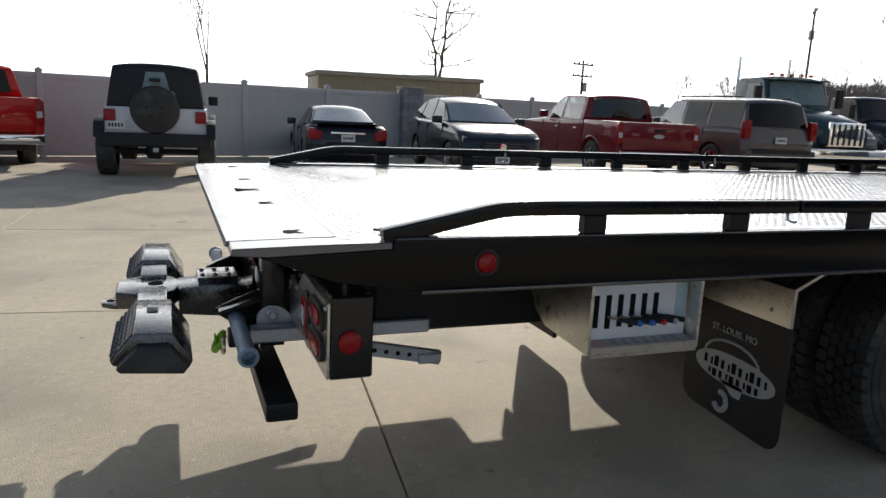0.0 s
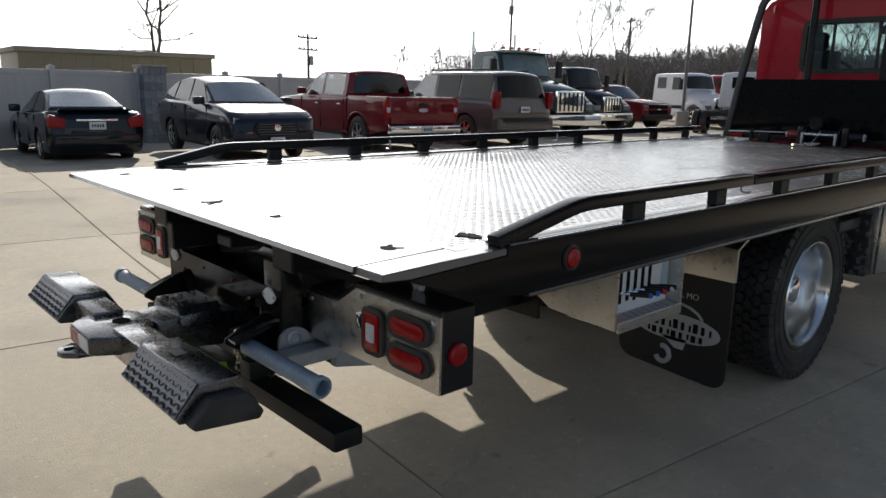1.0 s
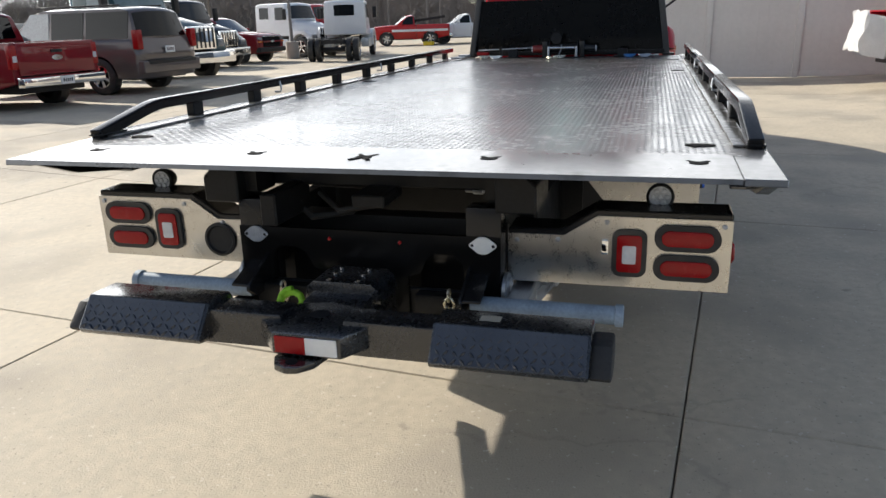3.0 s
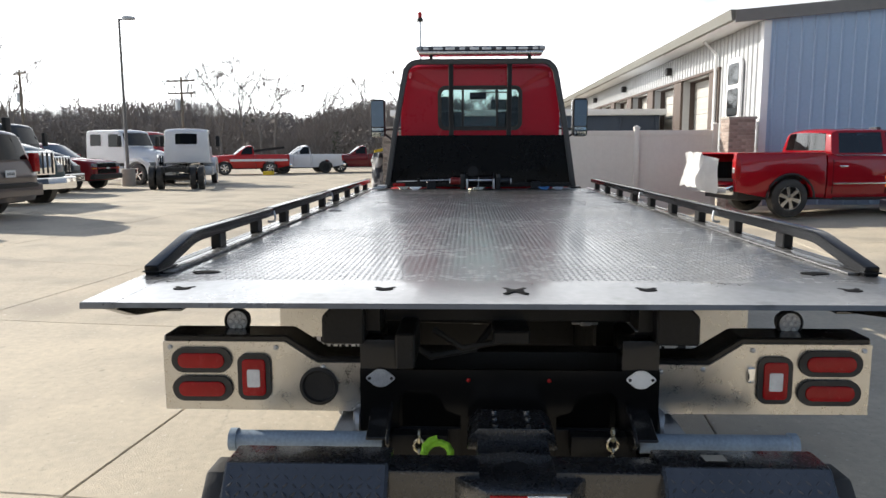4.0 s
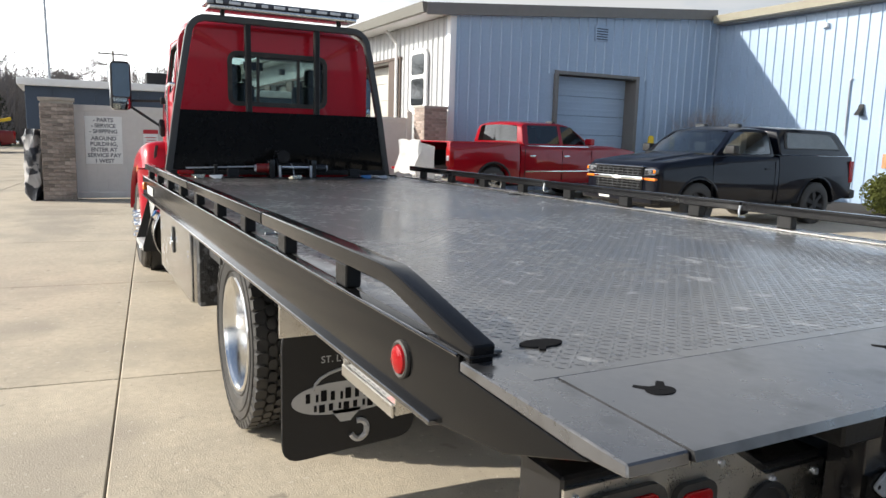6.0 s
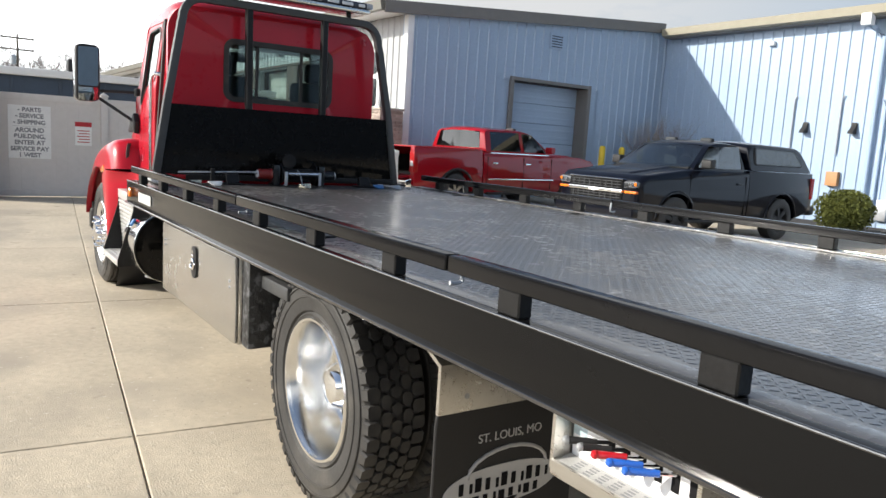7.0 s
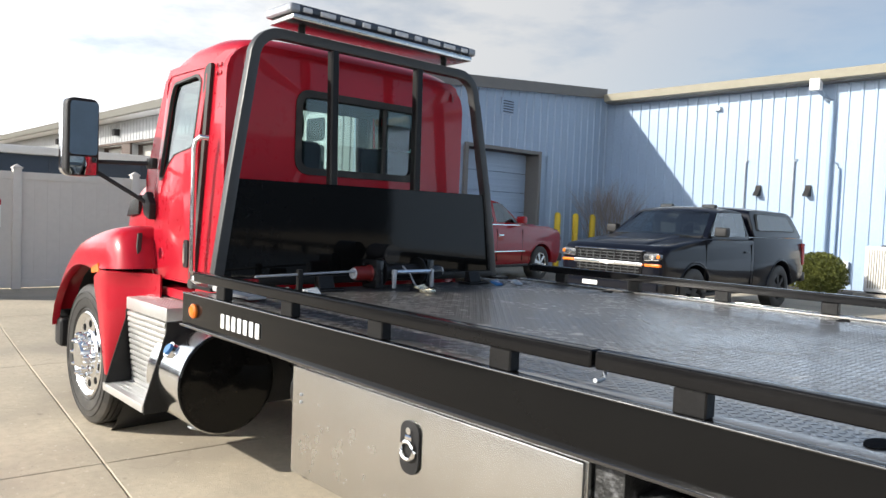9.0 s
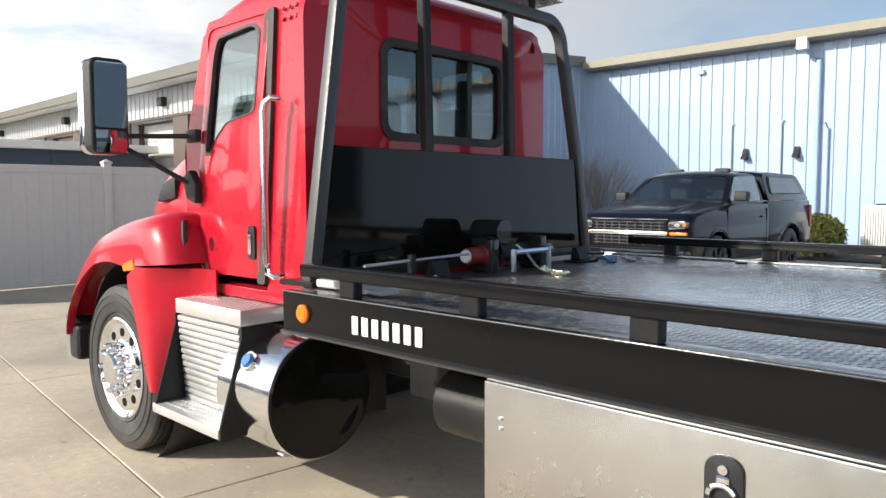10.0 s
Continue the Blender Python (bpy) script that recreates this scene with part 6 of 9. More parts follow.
# control stations behind the rear wheels
for s in (-1, 1):
    bm = bmesh.new()
    y_in, y_out = s * 0.66, s * 1.16
    prism(bm, [(y_in, 0.97), (y_in, 0.86), (s * 0.76, 0.735), (s * 0.84, 0.69), (y_out, 0.672), (y_out, 0.97)], "x", 1.14, 1.152)
    station = part("control_box", bm, stainless, truck, "stainless control box with coloured lever knobs", smooth=0)
    bm = bmesh.new()
    prism(bm, [(y_in, 0.97), (y_in, 0.86), (s * 0.76, 0.735), (s * 0.84, 0.69), (y_out, 0.672), (y_out, 0.97)], "x", 1.615, 1.627)
    box(bm, (1.152, min(s * 0.92, y_out), 0.674), (1.615, max(s * 0.92, y_out), 0.685))
    box(bm, (1.152, min(s * 0.70, y_out), 0.955), (1.615, max(s * 0.70, y_out), 0.968))
    box(bm, (1.152, min(s * 0.70, s * 0.72), 0.85), (1.615, max(s * 0.70, s * 0.72), 0.955))
    part("casing", bm, stainless, station, smooth=0)
    if s > 0:
        station.matrix_basis = Matrix.Translation((0.08, -0.12, 0.0))
    part("valve_plate", rbox((1.155, s * 1.090, 0.704), (1.61, s * 1.095, 0.952), 0.002, 1), white_metal, station, "white plate with lever slots")
    part("label_plate", rbox((1.555, s * 1.0955, 0.77), (1.606, s * 1.0970, 0.92), 0.001, 1), pale_label, station, "pale blue label")
    bm = prism(bmesh.new(), [(s * 1.096, 0.708), (s * 1.159, 0.698), (s * 1.159, 0.694), (s * 1.096, 0.704)], "x", 1.154, 1.613)
    tray = part("tray", bm, tray_grey, station, "grey sloping tray with worn print", smooth=0)
    for r in range(4):
        for k in range(7):
            y = 1.106 + 0.012 * r
            z = 0.708 - (y - 1.096) * 0.1587
            part("print_bar", prism(bmesh.new(), [(s * y, z + 0.0006), (s * (y + 0.006), z - 0.0003), (s * (y + 0.006), z - 0.0013), (s * y, z - 0.0004)], "x", 1.262 + 0.045 * k, 1.288 + 0.045 * k), grey_print, tray)
    part("warning_label", prism(bmesh.new(), [(s * 1.102, 0.7079), (s * 1.152, 0.6999), (s * 1.152, 0.6990), (s * 1.102, 0.7070)], "x", 1.165, 1.235), faded_red, tray, "faded red warning label")
    for k in range(6):
        x = 1.205 + 0.052 * k
        part("lever_slot", rbox((x - 0.012, s * 1.095, 0.752 - 0.006 * (k % 2)), (x + 0.012, s * 1.0965, 0.876), 0.004, 1), ink, station)
        if k == 0:
            continue
        mt = (blue_knob, blue_knob, red_knob, plastic_black, plastic_black)[k - 1]
        part("lever", rod(bmesh.new(), (x, s * 1.090, 0.792), (x + 0.034, s * 1.135, 0.790), 0.006, 8), chrome if k < 4 else black_semi, station, "control lever")
        part("knob", rod(bmesh.new(), (x + 0.026, s * 1.125, 0.7905), (x + 0.078, s * 1.180, 0.788), 0.0090, 10, 0.0105), mt if s > 0 else plastic_black, station)
        part("knob_tip", lathe(bmesh.new(), [(-s * 0.004, 0.0110), (s * 0.006, 0.0115), (s * 0.012, 0.007), (s * 0.0135, 0.0004)], (x + 0.0795, s * 1.182, 0.788), "y", 12), galv if k > 3 else mt, station, "ball end")
    part("sill_strip", rbox((1.152, y_out, 0.66), (1.615, s * 1.17, 0.705), 0.003, 1), stainless, station, "bright lip below the levers")

# tool boxes
for s in (-1, 1):
    tb = part("toolbox", rbox((3.70, s * 0.70, 0.515), (5.14, s * 1.262, 0.955), 0.006), brushed, truck, "brushed aluminium side toolbox")
    part("lid", rbox((3.705, s * 1.2635, 0.520), (5.135, s * 1.280, 0.950), 0.006), brushed, tb, "brushed aluminium toolbox door")
    latch = part("latch", bevelled(prism(bmesh.new(), round_rect(4.39, 0.812, 0.094, 0.178, 0.040, 6), "y", s * 1.280, s * 1.290), 0.003), plastic_black, tb, "black paddle latch")
    part("latch_ring", tube(bmesh.new(), [(4.39 + 0.033 * math.cos(a), s * 1.297, 0.804 + 0.029 * math.sin(a)) for a in [2 * math.pi * k / 14 for k in range(15)]], 0.0075, 8), chrome, latch, "chrome pull ring")
    part("latch_bar", rbox((4.374, s * 1.290, 0.830), (4.406, s * 1.299, 0.854), 0.004, 1), chrome, latch, "chrome latch bar")
    part("latch_lock", lathe(bmesh.new(), [(s * 1.290, 0.012), (s * 1.296, 0.012), (s * 1.297, 0.0004)], (4.39, 0, 0.868), "y", 12), chrome, latch)
    for x, z in ((3.78, 0.82), (3.78, 0.79), (5.07, 0.845), (5.07, 0.815)):
        part("rivet", lathe(bmesh.new(), [(s * 1.280, 0.007), (s * 1.284, 0.006), (s * 1.285, 0.0004)], (x, 0, z), "y", 8), galv, tb)
    part("liner_panel", rbox((3.60, s * 0.72, 0.515), (3.695, s * 1.245, 0.955), 0.01), black_liner, truck, "black textured end panel")
    part("frame_bracket", rbox((3.27, s * 0.95, 0.815), (3.598, s * 1.19, 0.880), 0.014), satin_black, truck, "black bracket behind the tool box")
    part("box_top_channel", rbox((3.62, s * 1.12, 0.958), (5.2, s * 1.245, 0.975), 0.004, 1), black_semi, truck)
    bm = lathe(bmesh.new(), [(5.25, 0.001), (5.25, 0.10), (5.27, 0.13), (5.65, 0.13), (5.67, 0.10), (5.67, 0.001)], (0, s * 0.85, 0.70), "x", 24)
    part("air_tank", bm, black_semi, truck, "black air tank")

# ---- headboard ----
hb = part("headboard", bevelled(prism(bmesh.new(), [(-1.05, 1.165), (1.05, 1.165), (0.955, 1.735), (-0.955, 1.735)], "x", 6.285, 6.300), 0.003, 1), black_sheet, truck, "glossy black sheet headboard panel")
path = []
for s in (1, -1):
    leg = [(6.29, s * 1.075, 1.14), (6.30, s * 0.985, 1.74), (6.33, s * 0.875, 2.36)]
    arc = [(6.335, s * (0.70 + 0.165 * math.cos(a)), 2.40 + 0.165 * math.sin(a)) for a in [math.pi / 2 * k / 7 for k in range(8)]]
    path += leg + arc if s > 0 else (leg + arc)[::-1]
bm = sweep(bmesh.new(), path, 0.062, 0.062, flat=(1, 0, 0))
part("hoop", bevelled(bm, 0.012, 2, 50), satin_black, hb, "black square-tube hoop frame")
for s in (-1, 1):
    part("upright", bevelled(sweep(bmesh.new(), [(6.315, s * 0.330, 1.72), (6.335, s * 0.335, 2.545)], 0.055, 0.055, flat=(1, 0, 0)), 0.008, 1), black_semi, hb, "black upright tube")
    part("foot", rbox((6.18, s * 1.02, 1.131), (6.42, s * 1.15, 1.15), 0.004, 1), black_semi, hb)
part("lower_rail", rbox((6.26, -1.06, 1.142), (6.32, 1.06, 1.19), 0.006), black_semi, hb)

# light bar
bar = part("light_bar", rbox((6.20, -0.70, 2.655), (6.46, 0.70, 2.690), 0.012), brushed, truck, "low clear and red emergency light bar")
bar.matrix_basis = Matrix.Translation((0, 0, -0.022))
part("dome", rbox((6.19, -0.715, 2.690), (6.47, 0.715, 2.745), 0.025, 3), lens_dark, bar, "smoked clear dome")
for k in range(10):
    y = -0.612 + 0.136 * k
    w_ = 0.052 if k % 3 else 0.030
    part("light_module", rbox((6.183, y - w_, 2.700), (6.195, y + w_, 2.728), 0.004, 1), lens_clear, bar, "clear light module")
for s in (-1, 1):
    part("end_cap", rbox((6.187, s * 0.655, 2.692), (6.473, s * 0.725, 2.742), 0.02, 3), lens_grey, bar, "clear end cap")
for s in (-1, 1):
    part("foot", rod(bmesh.new(), (6.335, s * 0.56, 2.60), (6.335, s * 0.56, 2.66), 0.022, 10), black_semi, bar)

# winch and its gear at the front of the deck
winch = part("winch", lathe(bmesh.new(), [(-0.155, 0.001), (-0.155, 0.085), (-0.145, 0.085), (-0.145, 0.045), (0.145, 0.045), (0.145, 0.085), (0.155, 0.085), (0.155, 0.001)], (6.05, 0.0, 1.225), "y", 24), black_semi, truck, "dark steel cable winch on the deck")
for s in (-1, 1):
    part("bearing_block", rbox((5.98, s * 0.17, 1.131), (6.12, s * 0.225, 1.30), 0.01), paint_black, winch)
    part("roller_guide", rbox((5.90, s * 0.135, 1.14), (5.92, s * 0.158, 1.25), 0.005), galv, winch, "bright roller guide")
    part("gear_case", lathe(bmesh.new(), [(s * 0.225, 0.050), (s * 0.235, 0.043), (s * 0.325, 0.041), (s * 0.335, 0.036), (s * 0.335, 0.001)], (6.05, 0, 1.22), "y", 18), red_motor if s > 0 else paint_black, winch)
    part("gear_cap", lathe(bmesh.new(), [(s * 0.336, 0.034), (s * 0.347, 0.030), (s * 0.351, 0.0005)], (6.05, 0, 1.22), "y", 14), lens_clear, winch, "bright bolted cap")
part("roller", rod(bmesh.new(), (5.912, -0.13, 1.235), (5.912, 0.13, 1.235), 0.013, 10), polished, winch, "polished roller")
part("motor", lathe(bmesh.new(), [(6.02, 0.001), (6.02, 0.06), (6.2, 0.06), (6.2, 0.001)], (0, 0.08, 1.33), "x", 16), paint_black, winch)
part("release_rod", rod(bmesh.new(), (6.02, 0.35, 1.235), (6.08, 0.95, 1.215), 0.007, 8), galv, truck, "thin bright winch release rod")
part("rod_bracket", rbox((6.04, 0.68, 1.131), (6.07, 0.71, 1.25), 0.003, 1), black_semi, truck)
for x, y, m in ((5.92, 0.86, gold_chain), (5.86, 0.72, white_vinyl), (5.78, 0.02, gold_chain), (5.82, -0.85, galv), (5.86, -0.70, hub_blue)):
    bm = bmesh.new()
    for k in range(5):
        a = k * 1.3
        tube(bm, [(x + 0.035 * math.cos(a + t) * (0.4 + 0.12 * k) + 0.012 * k, y + (0.03 + 0.008 * k) * math.sin(a * 0.7 + t), DZ + 0.008 + 0.005 * k) for t in [2 * math.pi * q / 10 for q in range(11)]], 0.0065, 6)
    solid("chain_pile", bm, m, "small heap of chain lying on the deck", "chain", group="chain heaps on the deck")
part("corner_lamp", rbox((6.20, 0.86, 1.152), (6.26, 1.00, 1.19), 0.01), lens_red, hb, "red corner lamp")
cable = tube(bmesh.new(), [(5.99, 0.02, 1.262), (5.93, 0.015, 1.225), (5.86, 0.03, 1.165), (5.80, 0.05, 1.145), (5.74, 0.045, 1.142)], 0.006, 8)
part("winch_cable", cable, galv, truck, "short run of bright winch cable")
hook_bm = tube(bmesh.new(), [(5.74, 0.045, 1.143), (5.69, 0.04, 1.145), (5.655, 0.06, 1.147), (5.645, 0.10, 1.148), (5.67, 0.125, 1.148), (5.70, 0.115, 1.147)], 0.011, 8)
solid("winch_hook", hook_bm, gold_chain, "zinc winch hook lying on the deck", "hook")
for y in (-0.62, 0.55):
    stop = thing("deck_stop", "low black steel stop bolted on the deck front", "deck stop", pose(6.02, y, DZ + 0.0012))
    part("base_plate", rbox((-0.06, -0.09, 0), (0.06, 0.09, 0.012), 0.003, 1), black_semi, stop)
    part("upright", bevelled(prism(bmesh.new(), [(-0.03, 0.012), (0.04, 0.012), (0.03, 0.085), (0.0, 0.085)], "y", -0.05, 0.05), 0.004, 1), black_semi, stop)
for x, y, yaw in ((5.86, -0.98, 25), (5.93, -0.82, -12)):
    bm = bmesh.new()
    for k in range(9):
        a = radians(yaw)
        c = (x + 0.036 * k * math.cos(a), y + 0.036 * k * math.sin(a), DZ + 0.012 + 0.003 * (k % 2))
        u = Vector((math.cos(a), math.sin(a), 0))
        w = Vector((-u.y, u.x, 0)) if k % 2 else Vector((0, 0, 0.55)) + Vector((-u.y, u.x, 0)) * 0.5
        tube(bm, [Vector(c) + u * (0.026 * math.cos(t)) + w * (0.014 * math.sin(t)) for t in [2 * math.pi * q / 10 for q in range(11)]], 0.0045, 6)
    solid("tie_chain", bm, galv, "short steel tie-down chain lying on the deck", "chain")
strap = bmesh.new()
box(strap, (5.96, 1.06, DZ + 0.012), (6.14, 1.16, DZ + 0.045))
box(strap, (5.72, 1.08, DZ + 0.012), (5.96, 1.18, DZ + 0.030))
solid("folded_strap", bevelled(strap, 0.008), grey_vinyl, "folded pale tie-down strap on the deck edge", "strap")

# ---- cab ----


def side_y(z):
    return 0.945 if z < 1.75 else 0.945 - (z - 1.75) * 0.125


def side_plate(bm, pts, s, thick=0.03, out=0.0):
    a = [bm.verts.new((x, s * (side_y(z) + out), z)) for x, z in pts]
    b = [bm.verts.new((x, s * (side_y(z) + out - thick), z)) for x, z in pts]
    bridge(bm, a, b)
    bm.faces.new(a)
    bm.faces.new(b[::-1])
    bmesh.ops.recalc_face_normals(bm, faces=bm.faces)
    return bm


def side_ring(bm, outer, inner, s, thick=0.03, out=0.0):
    loops = []
    for pts, o in ((outer, out), (inner, out), (inner, out - thick), (outer, out - thick)):
        loops.append([bm.verts.new((x, s * (side_y(z) + o), z)) for x, z in pts])
    for k in range(4):
        bridge(bm, loops[k], loops[(k + 1) % 4])
    bmesh.ops.recalc_face_normals(bm, faces=bm.faces)
    return bm


cab = part("cab_back", bmesh.new(), paint_red, truck, "glossy red cab with a dark framed rear window")
bm = bmesh.new()
outer, inner = round_rect(0, 1.775, 1.86, 1.50, 0.19, 6), round_rect(0, 2.052, 0.94, 0.47, 0.07, 6)
loops = []
for pts, x in ((outer, 6.495), (inner, 6.485), (inner, 6.53), (outer, 6.54)):
    loops.append([bm.verts.new((x + (0.02 if abs(y) > 0.85 else 0), y, z)) for y, z in pts])
for k in range(4):
    bridge(bm, loops[k], loops[(k + 1) % 4])
bmesh.ops.recalc_face_normals(bm, faces=bm.faces)
bm.to_mesh(cab.data)
bm.free()
cab.data.shade_smooth()
cab.data.set_sharp_from_angle(angle=radians(30))
bm = bmesh.new()
o2, i2 = round_rect(0, 2.052, 0.985, 0.515, 0.09, 6), round_rect(0, 2.052, 0.90, 0.43, 0.06, 6)
loops = [[bm.verts.new((x, y, z)) for y, z in pts] for pts, x in ((o2, 6.483), (o2, 6.474), (i2, 6.474), (i2, 6.50))]
for a, b in zip(loops, loops[1:]):
    bridge(bm, a, b)
bmesh.ops.recalc_face_normals(bm, faces=bm.faces)
part("window_seal", bm, rubber, cab, "black rubber window seal")
pane = part("rear_window", prism(bmesh.new(), round_rect(0, 2.052, 0.92, 0.45, 0.06, 6), "x", 6.505, 6.509), cab_glass, cab, "tinted rear window")
for y in (-0.20, 0.20):
    part("slider_bar", rbox((6.492, y - 0.013, 1.83), (6.511, y + 0.013, 2.275), 0.003, 1), rubber, cab, "black upright of the sliding window")
pane.visible_shadow = False
for s in (-1, 1):
    bm = side_plate(bmesh.new(), [(6.53, 1.03), (6.83, 1.03), (6.83, 2.47), (6.70, 2.50), (6.56, 2.49), (6.53, 2.34)], s)
    quarter = part("cab_quarter", bm, paint_red, truck, "glossy red cab quarter panel")
    for k in range(8):
        part("rivet", lathe(bmesh.new(), [(s * 0.866, 0.012), (s * 0.872, 0.010), (s * 0.874, 0.0005)], (6.60 + 0.055 * (k % 4), 0, 2.37 + 0.05 * (k // 4)), "y", 8), paint_red, quarter)
    frame_o = round_rect(7.168, 1.765, 0.595, 1.33, 0.055, 6)
    light = rounded_profile([(6.935, 1.935), (7.20, 1.895), (7.295, 1.815), (7.330, 1.735), (7.390, 1.735), (7.392, 2.27), (7.365, 2.37), (7.02, 2.392), (6.945, 2.35)], 0.035, 3)
    mid = (7.165, 2.08)

    def towards(p, outline):
        """Where the way from mid to p crosses an outline."""
        dx, dz = p[0] - mid[0], p[1] - mid[1]
        best = (0.5 * p[0] + 0.5 * mid[0], 0.5 * p[1] + 0.5 * mid[1])
        for (ax, az), (bx, bz) in zip(outline, outline[1:] + outline[:1]):
            ex, ez = bx - ax, bz - az
            det = dx * -ez + ex * dz
            if abs(det) < 1e-9:
                continue
            t = ((ax - mid[0]) * -ez + ex * (az - mid[1])) / det
            u = (dx * (az - mid[1]) - dz * (ax - mid[0])) / det
            if t > 0 and -1e-6 <= u <= 1.000001:
                best = (mid[0] + dx * t, mid[1] + dz * t)
        return best

    # the frame follows the rounded door and the dipped light; corners of the light are met as well as those of the door
    angle = lambda p: math.atan2(p[1] - mid[1], p[0] - mid[0])
    outer = sorted(frame_o + [towards(p, frame_o) for p in light], key=angle)
    inner = [towards(p, light) for p in outer]
    door = part("cab_door", bevelled(side_ring(bmesh.new(), outer, inner, s, out=0.010), 0.006, 2, 60), paint_red, truck, "glossy red cab door with chrome pull")
    bm = side_ring(bmesh.new(), scaled(light, 1.015), scaled(light, 0.965), s, 0.02, 0.013)
    part("window_seal", bm, rubber, door, "black rubber window seal")
    p_ = part("door_window", side_plate(bmesh.new(), scaled(light, 0.97), s, 0.004, -0.010), cab_glass, door, "clear side window")
    p_.visible_shadow = False
    part("door_lining", side_ring(bmesh.new(), [(mid[0] + (x - mid[0]) * 0.96, mid[1] + (z - mid[1]) * 0.97) for x, z in outer], inner, s, 0.015, -0.028), seat_cloth, door, "grey inner door lining")
    part("door_edge", side_ring(bmesh.new(), frame_o, [(7.168 + (x - 7.168) * 0.972, 1.765 + (z - 1.765) * 0.987) for x, z in frame_o], s, 0.008, 0.016), paint_red, door, "raised rim along the door")
    part("quarter_lining", side_plate(bmesh.new(), [(6.56, 1.06), (6.86, 1.06), (6.86, 2.40), (6.60, 2.40), (6.56, 2.3)], s, 0.012, -0.033), seat_cloth, quarter)
    part("door_handle", side_plate(bmesh.new(), round_rect(6.940, 1.28, 0.060, 0.17, 0.018, 4), s, 0.012, 0.018), plastic_black, door, "black recessed handle")
    part("handle_pull", side_plate(bmesh.new(), round_rect(6.946, 1.28, 0.025, 0.12, 0.010, 4), s, 0.012, 0.026), chrome, door, "chrome pull")
    part("door_badge", side_plate(bmesh.new(), disc_outline(7.345, 1.256, 0.028, 0.038, 16), s, 0.006, 0.012), chrome, door, "small round badge")
    part("door_gap", side_plate(bmesh.new(), rounded_profile([(6.822, 1.075), (6.893, 1.075), (6.905, 2.40), (6.88, 2.435), (6.822, 2.445)], 0.025, 3), s, 0.024, 0.019), rubber, truck, "black seal strip behind the door")
    bm = side_plate(bmesh.new(), [(7.47, 1.03), (7.62, 1.03), (7.64, 1.74), (7.64, 1.80), (7.545, 2.40), (7.47, 2.44)], s)
    cowl = part("cowl_side", bm, paint_red, truck, "glossy red cowl panel")
    part("cowl_lining", side_plate(bmesh.new(), [(7.48, 1.05), (7.60, 1.05), (7.62, 1.74), (7.62, 1.79), (7.53, 2.37), (7.48, 2.39)], s, 0.01, -0.033), seat_cloth, cowl)
    part("roof_lining", rbox((6.60, s * 0.02, 2.34), (7.50, s * 0.80, 2.36), 0.004, 1), seat_cloth, truck)
    part("header_strip", side_plate(bmesh.new(), [(6.83, 2.435), (7.47, 2.435), (7.54, 2.39), (7.50, 2.475), (6.83, 2.505)], s, 0.03, -0.002), paint_red, truck)
    part("sill", rbox((6.50, s * 0.60, 0.985), (7.62, s * 0.945, 1.045), 0.01), paint_red, truck)
    grab = tube(bmesh.new(), [(6.700, s * 0.94, 1.975), (6.712, s * 0.985, 1.978), (6.735, s * 1.000, 1.955), (6.745, s * 1.003, 1.91), (6.745, s * 1.006, 1.5), (6.745, s * 1.003, 1.19), (6.735, s * 1.000, 1.145), (6.712, s * 0.985, 1.125), (6.700, s * 0.94, 1.128)], 0.017, 12)
    part("grab_rail", grab, polished, truck, "polished steel grab rail")

# roof shell
bm = bmesh.new()
rows = []
for x, zc, w in ((6.492, 2.50, 0.80), (6.51, 2.54, 0.83), (6.57, 2.59, 0.850), (6.85, 2.635, 0.858), (7.15, 2.625, 0.856), (7.36, 2.575, 0.848), (7.48, 2.505, 0.83), (7.55, 2.41, 0.80)):
    row = []
    for k in range(25):
        a = math.pi * k / 24
        cy, sy = math.cos(a), math.sin(a)
        row.append(bm.verts.new((x, w * math.copysign(abs(cy) ** 0.42, cy), 2.40 + (zc - 2.40) * max(sy, 0) ** 0.42)))
    rows.append(row)
for a, b in zip(rows, rows[1:]):
    for k in range(24):
        bm.faces.new((a[k], a[k + 1], b[k + 1], b[k]))
bmesh.ops.recalc_face_normals(bm, faces=bm.faces)
roof_shell = part("cab_roof", bm, paint_red, truck, "glossy red cab roof", smooth=60)
for y in (-0.55, -0.18, 0, 0.18, 0.55):
    part("roof_marker", rbox((7.30, y - 0.045, 2.585), (7.38, y + 0.045, 2.64), 0.012), lens_amber, roof_shell, "amber roof marker")
bm = bmesh.new()
a = [bm.verts.new(p) for p in ((7.555, -0.72, 2.40), (7.555, 0.72, 2.40), (7.65, 0.80, 1.80), (7.65, -0.80, 1.80))]
bm.faces.new(a)
ws = part("windscreen", bm, cab_glass, truck, "clear windscreen")
ws.visible_shadow = False
bm = bmesh.new()
for s in (-1, 1):
    sweep(bm, [(7.545, s * 0.77, 2.42), (7.645, s * 0.86, 1.79)], 0.10, 0.05)
sweep(bm, [(7.56, -0.82, 2.42), (7.56, 0.82, 2.42)], 0.05, 0.05, flat=(1, 0, 0))
part("screen_frame", bevelled(bm, 0.008, 1), plastic_black, truck, "dark windscreen frame")
bm = bmesh.new()
box(bm, (6.50, -0.90, 1.0), (7.62, 0.90, 1.03))
box(bm, (7.56, -0.90, 1.03), (7.61, 0.90, 1.78))
box(bm, (7.40, -0.85, 1.50), (7.60, 0.85, 1.76))
part("cab_floor", bm, plastic_black, truck, "dark cab floor and dash")
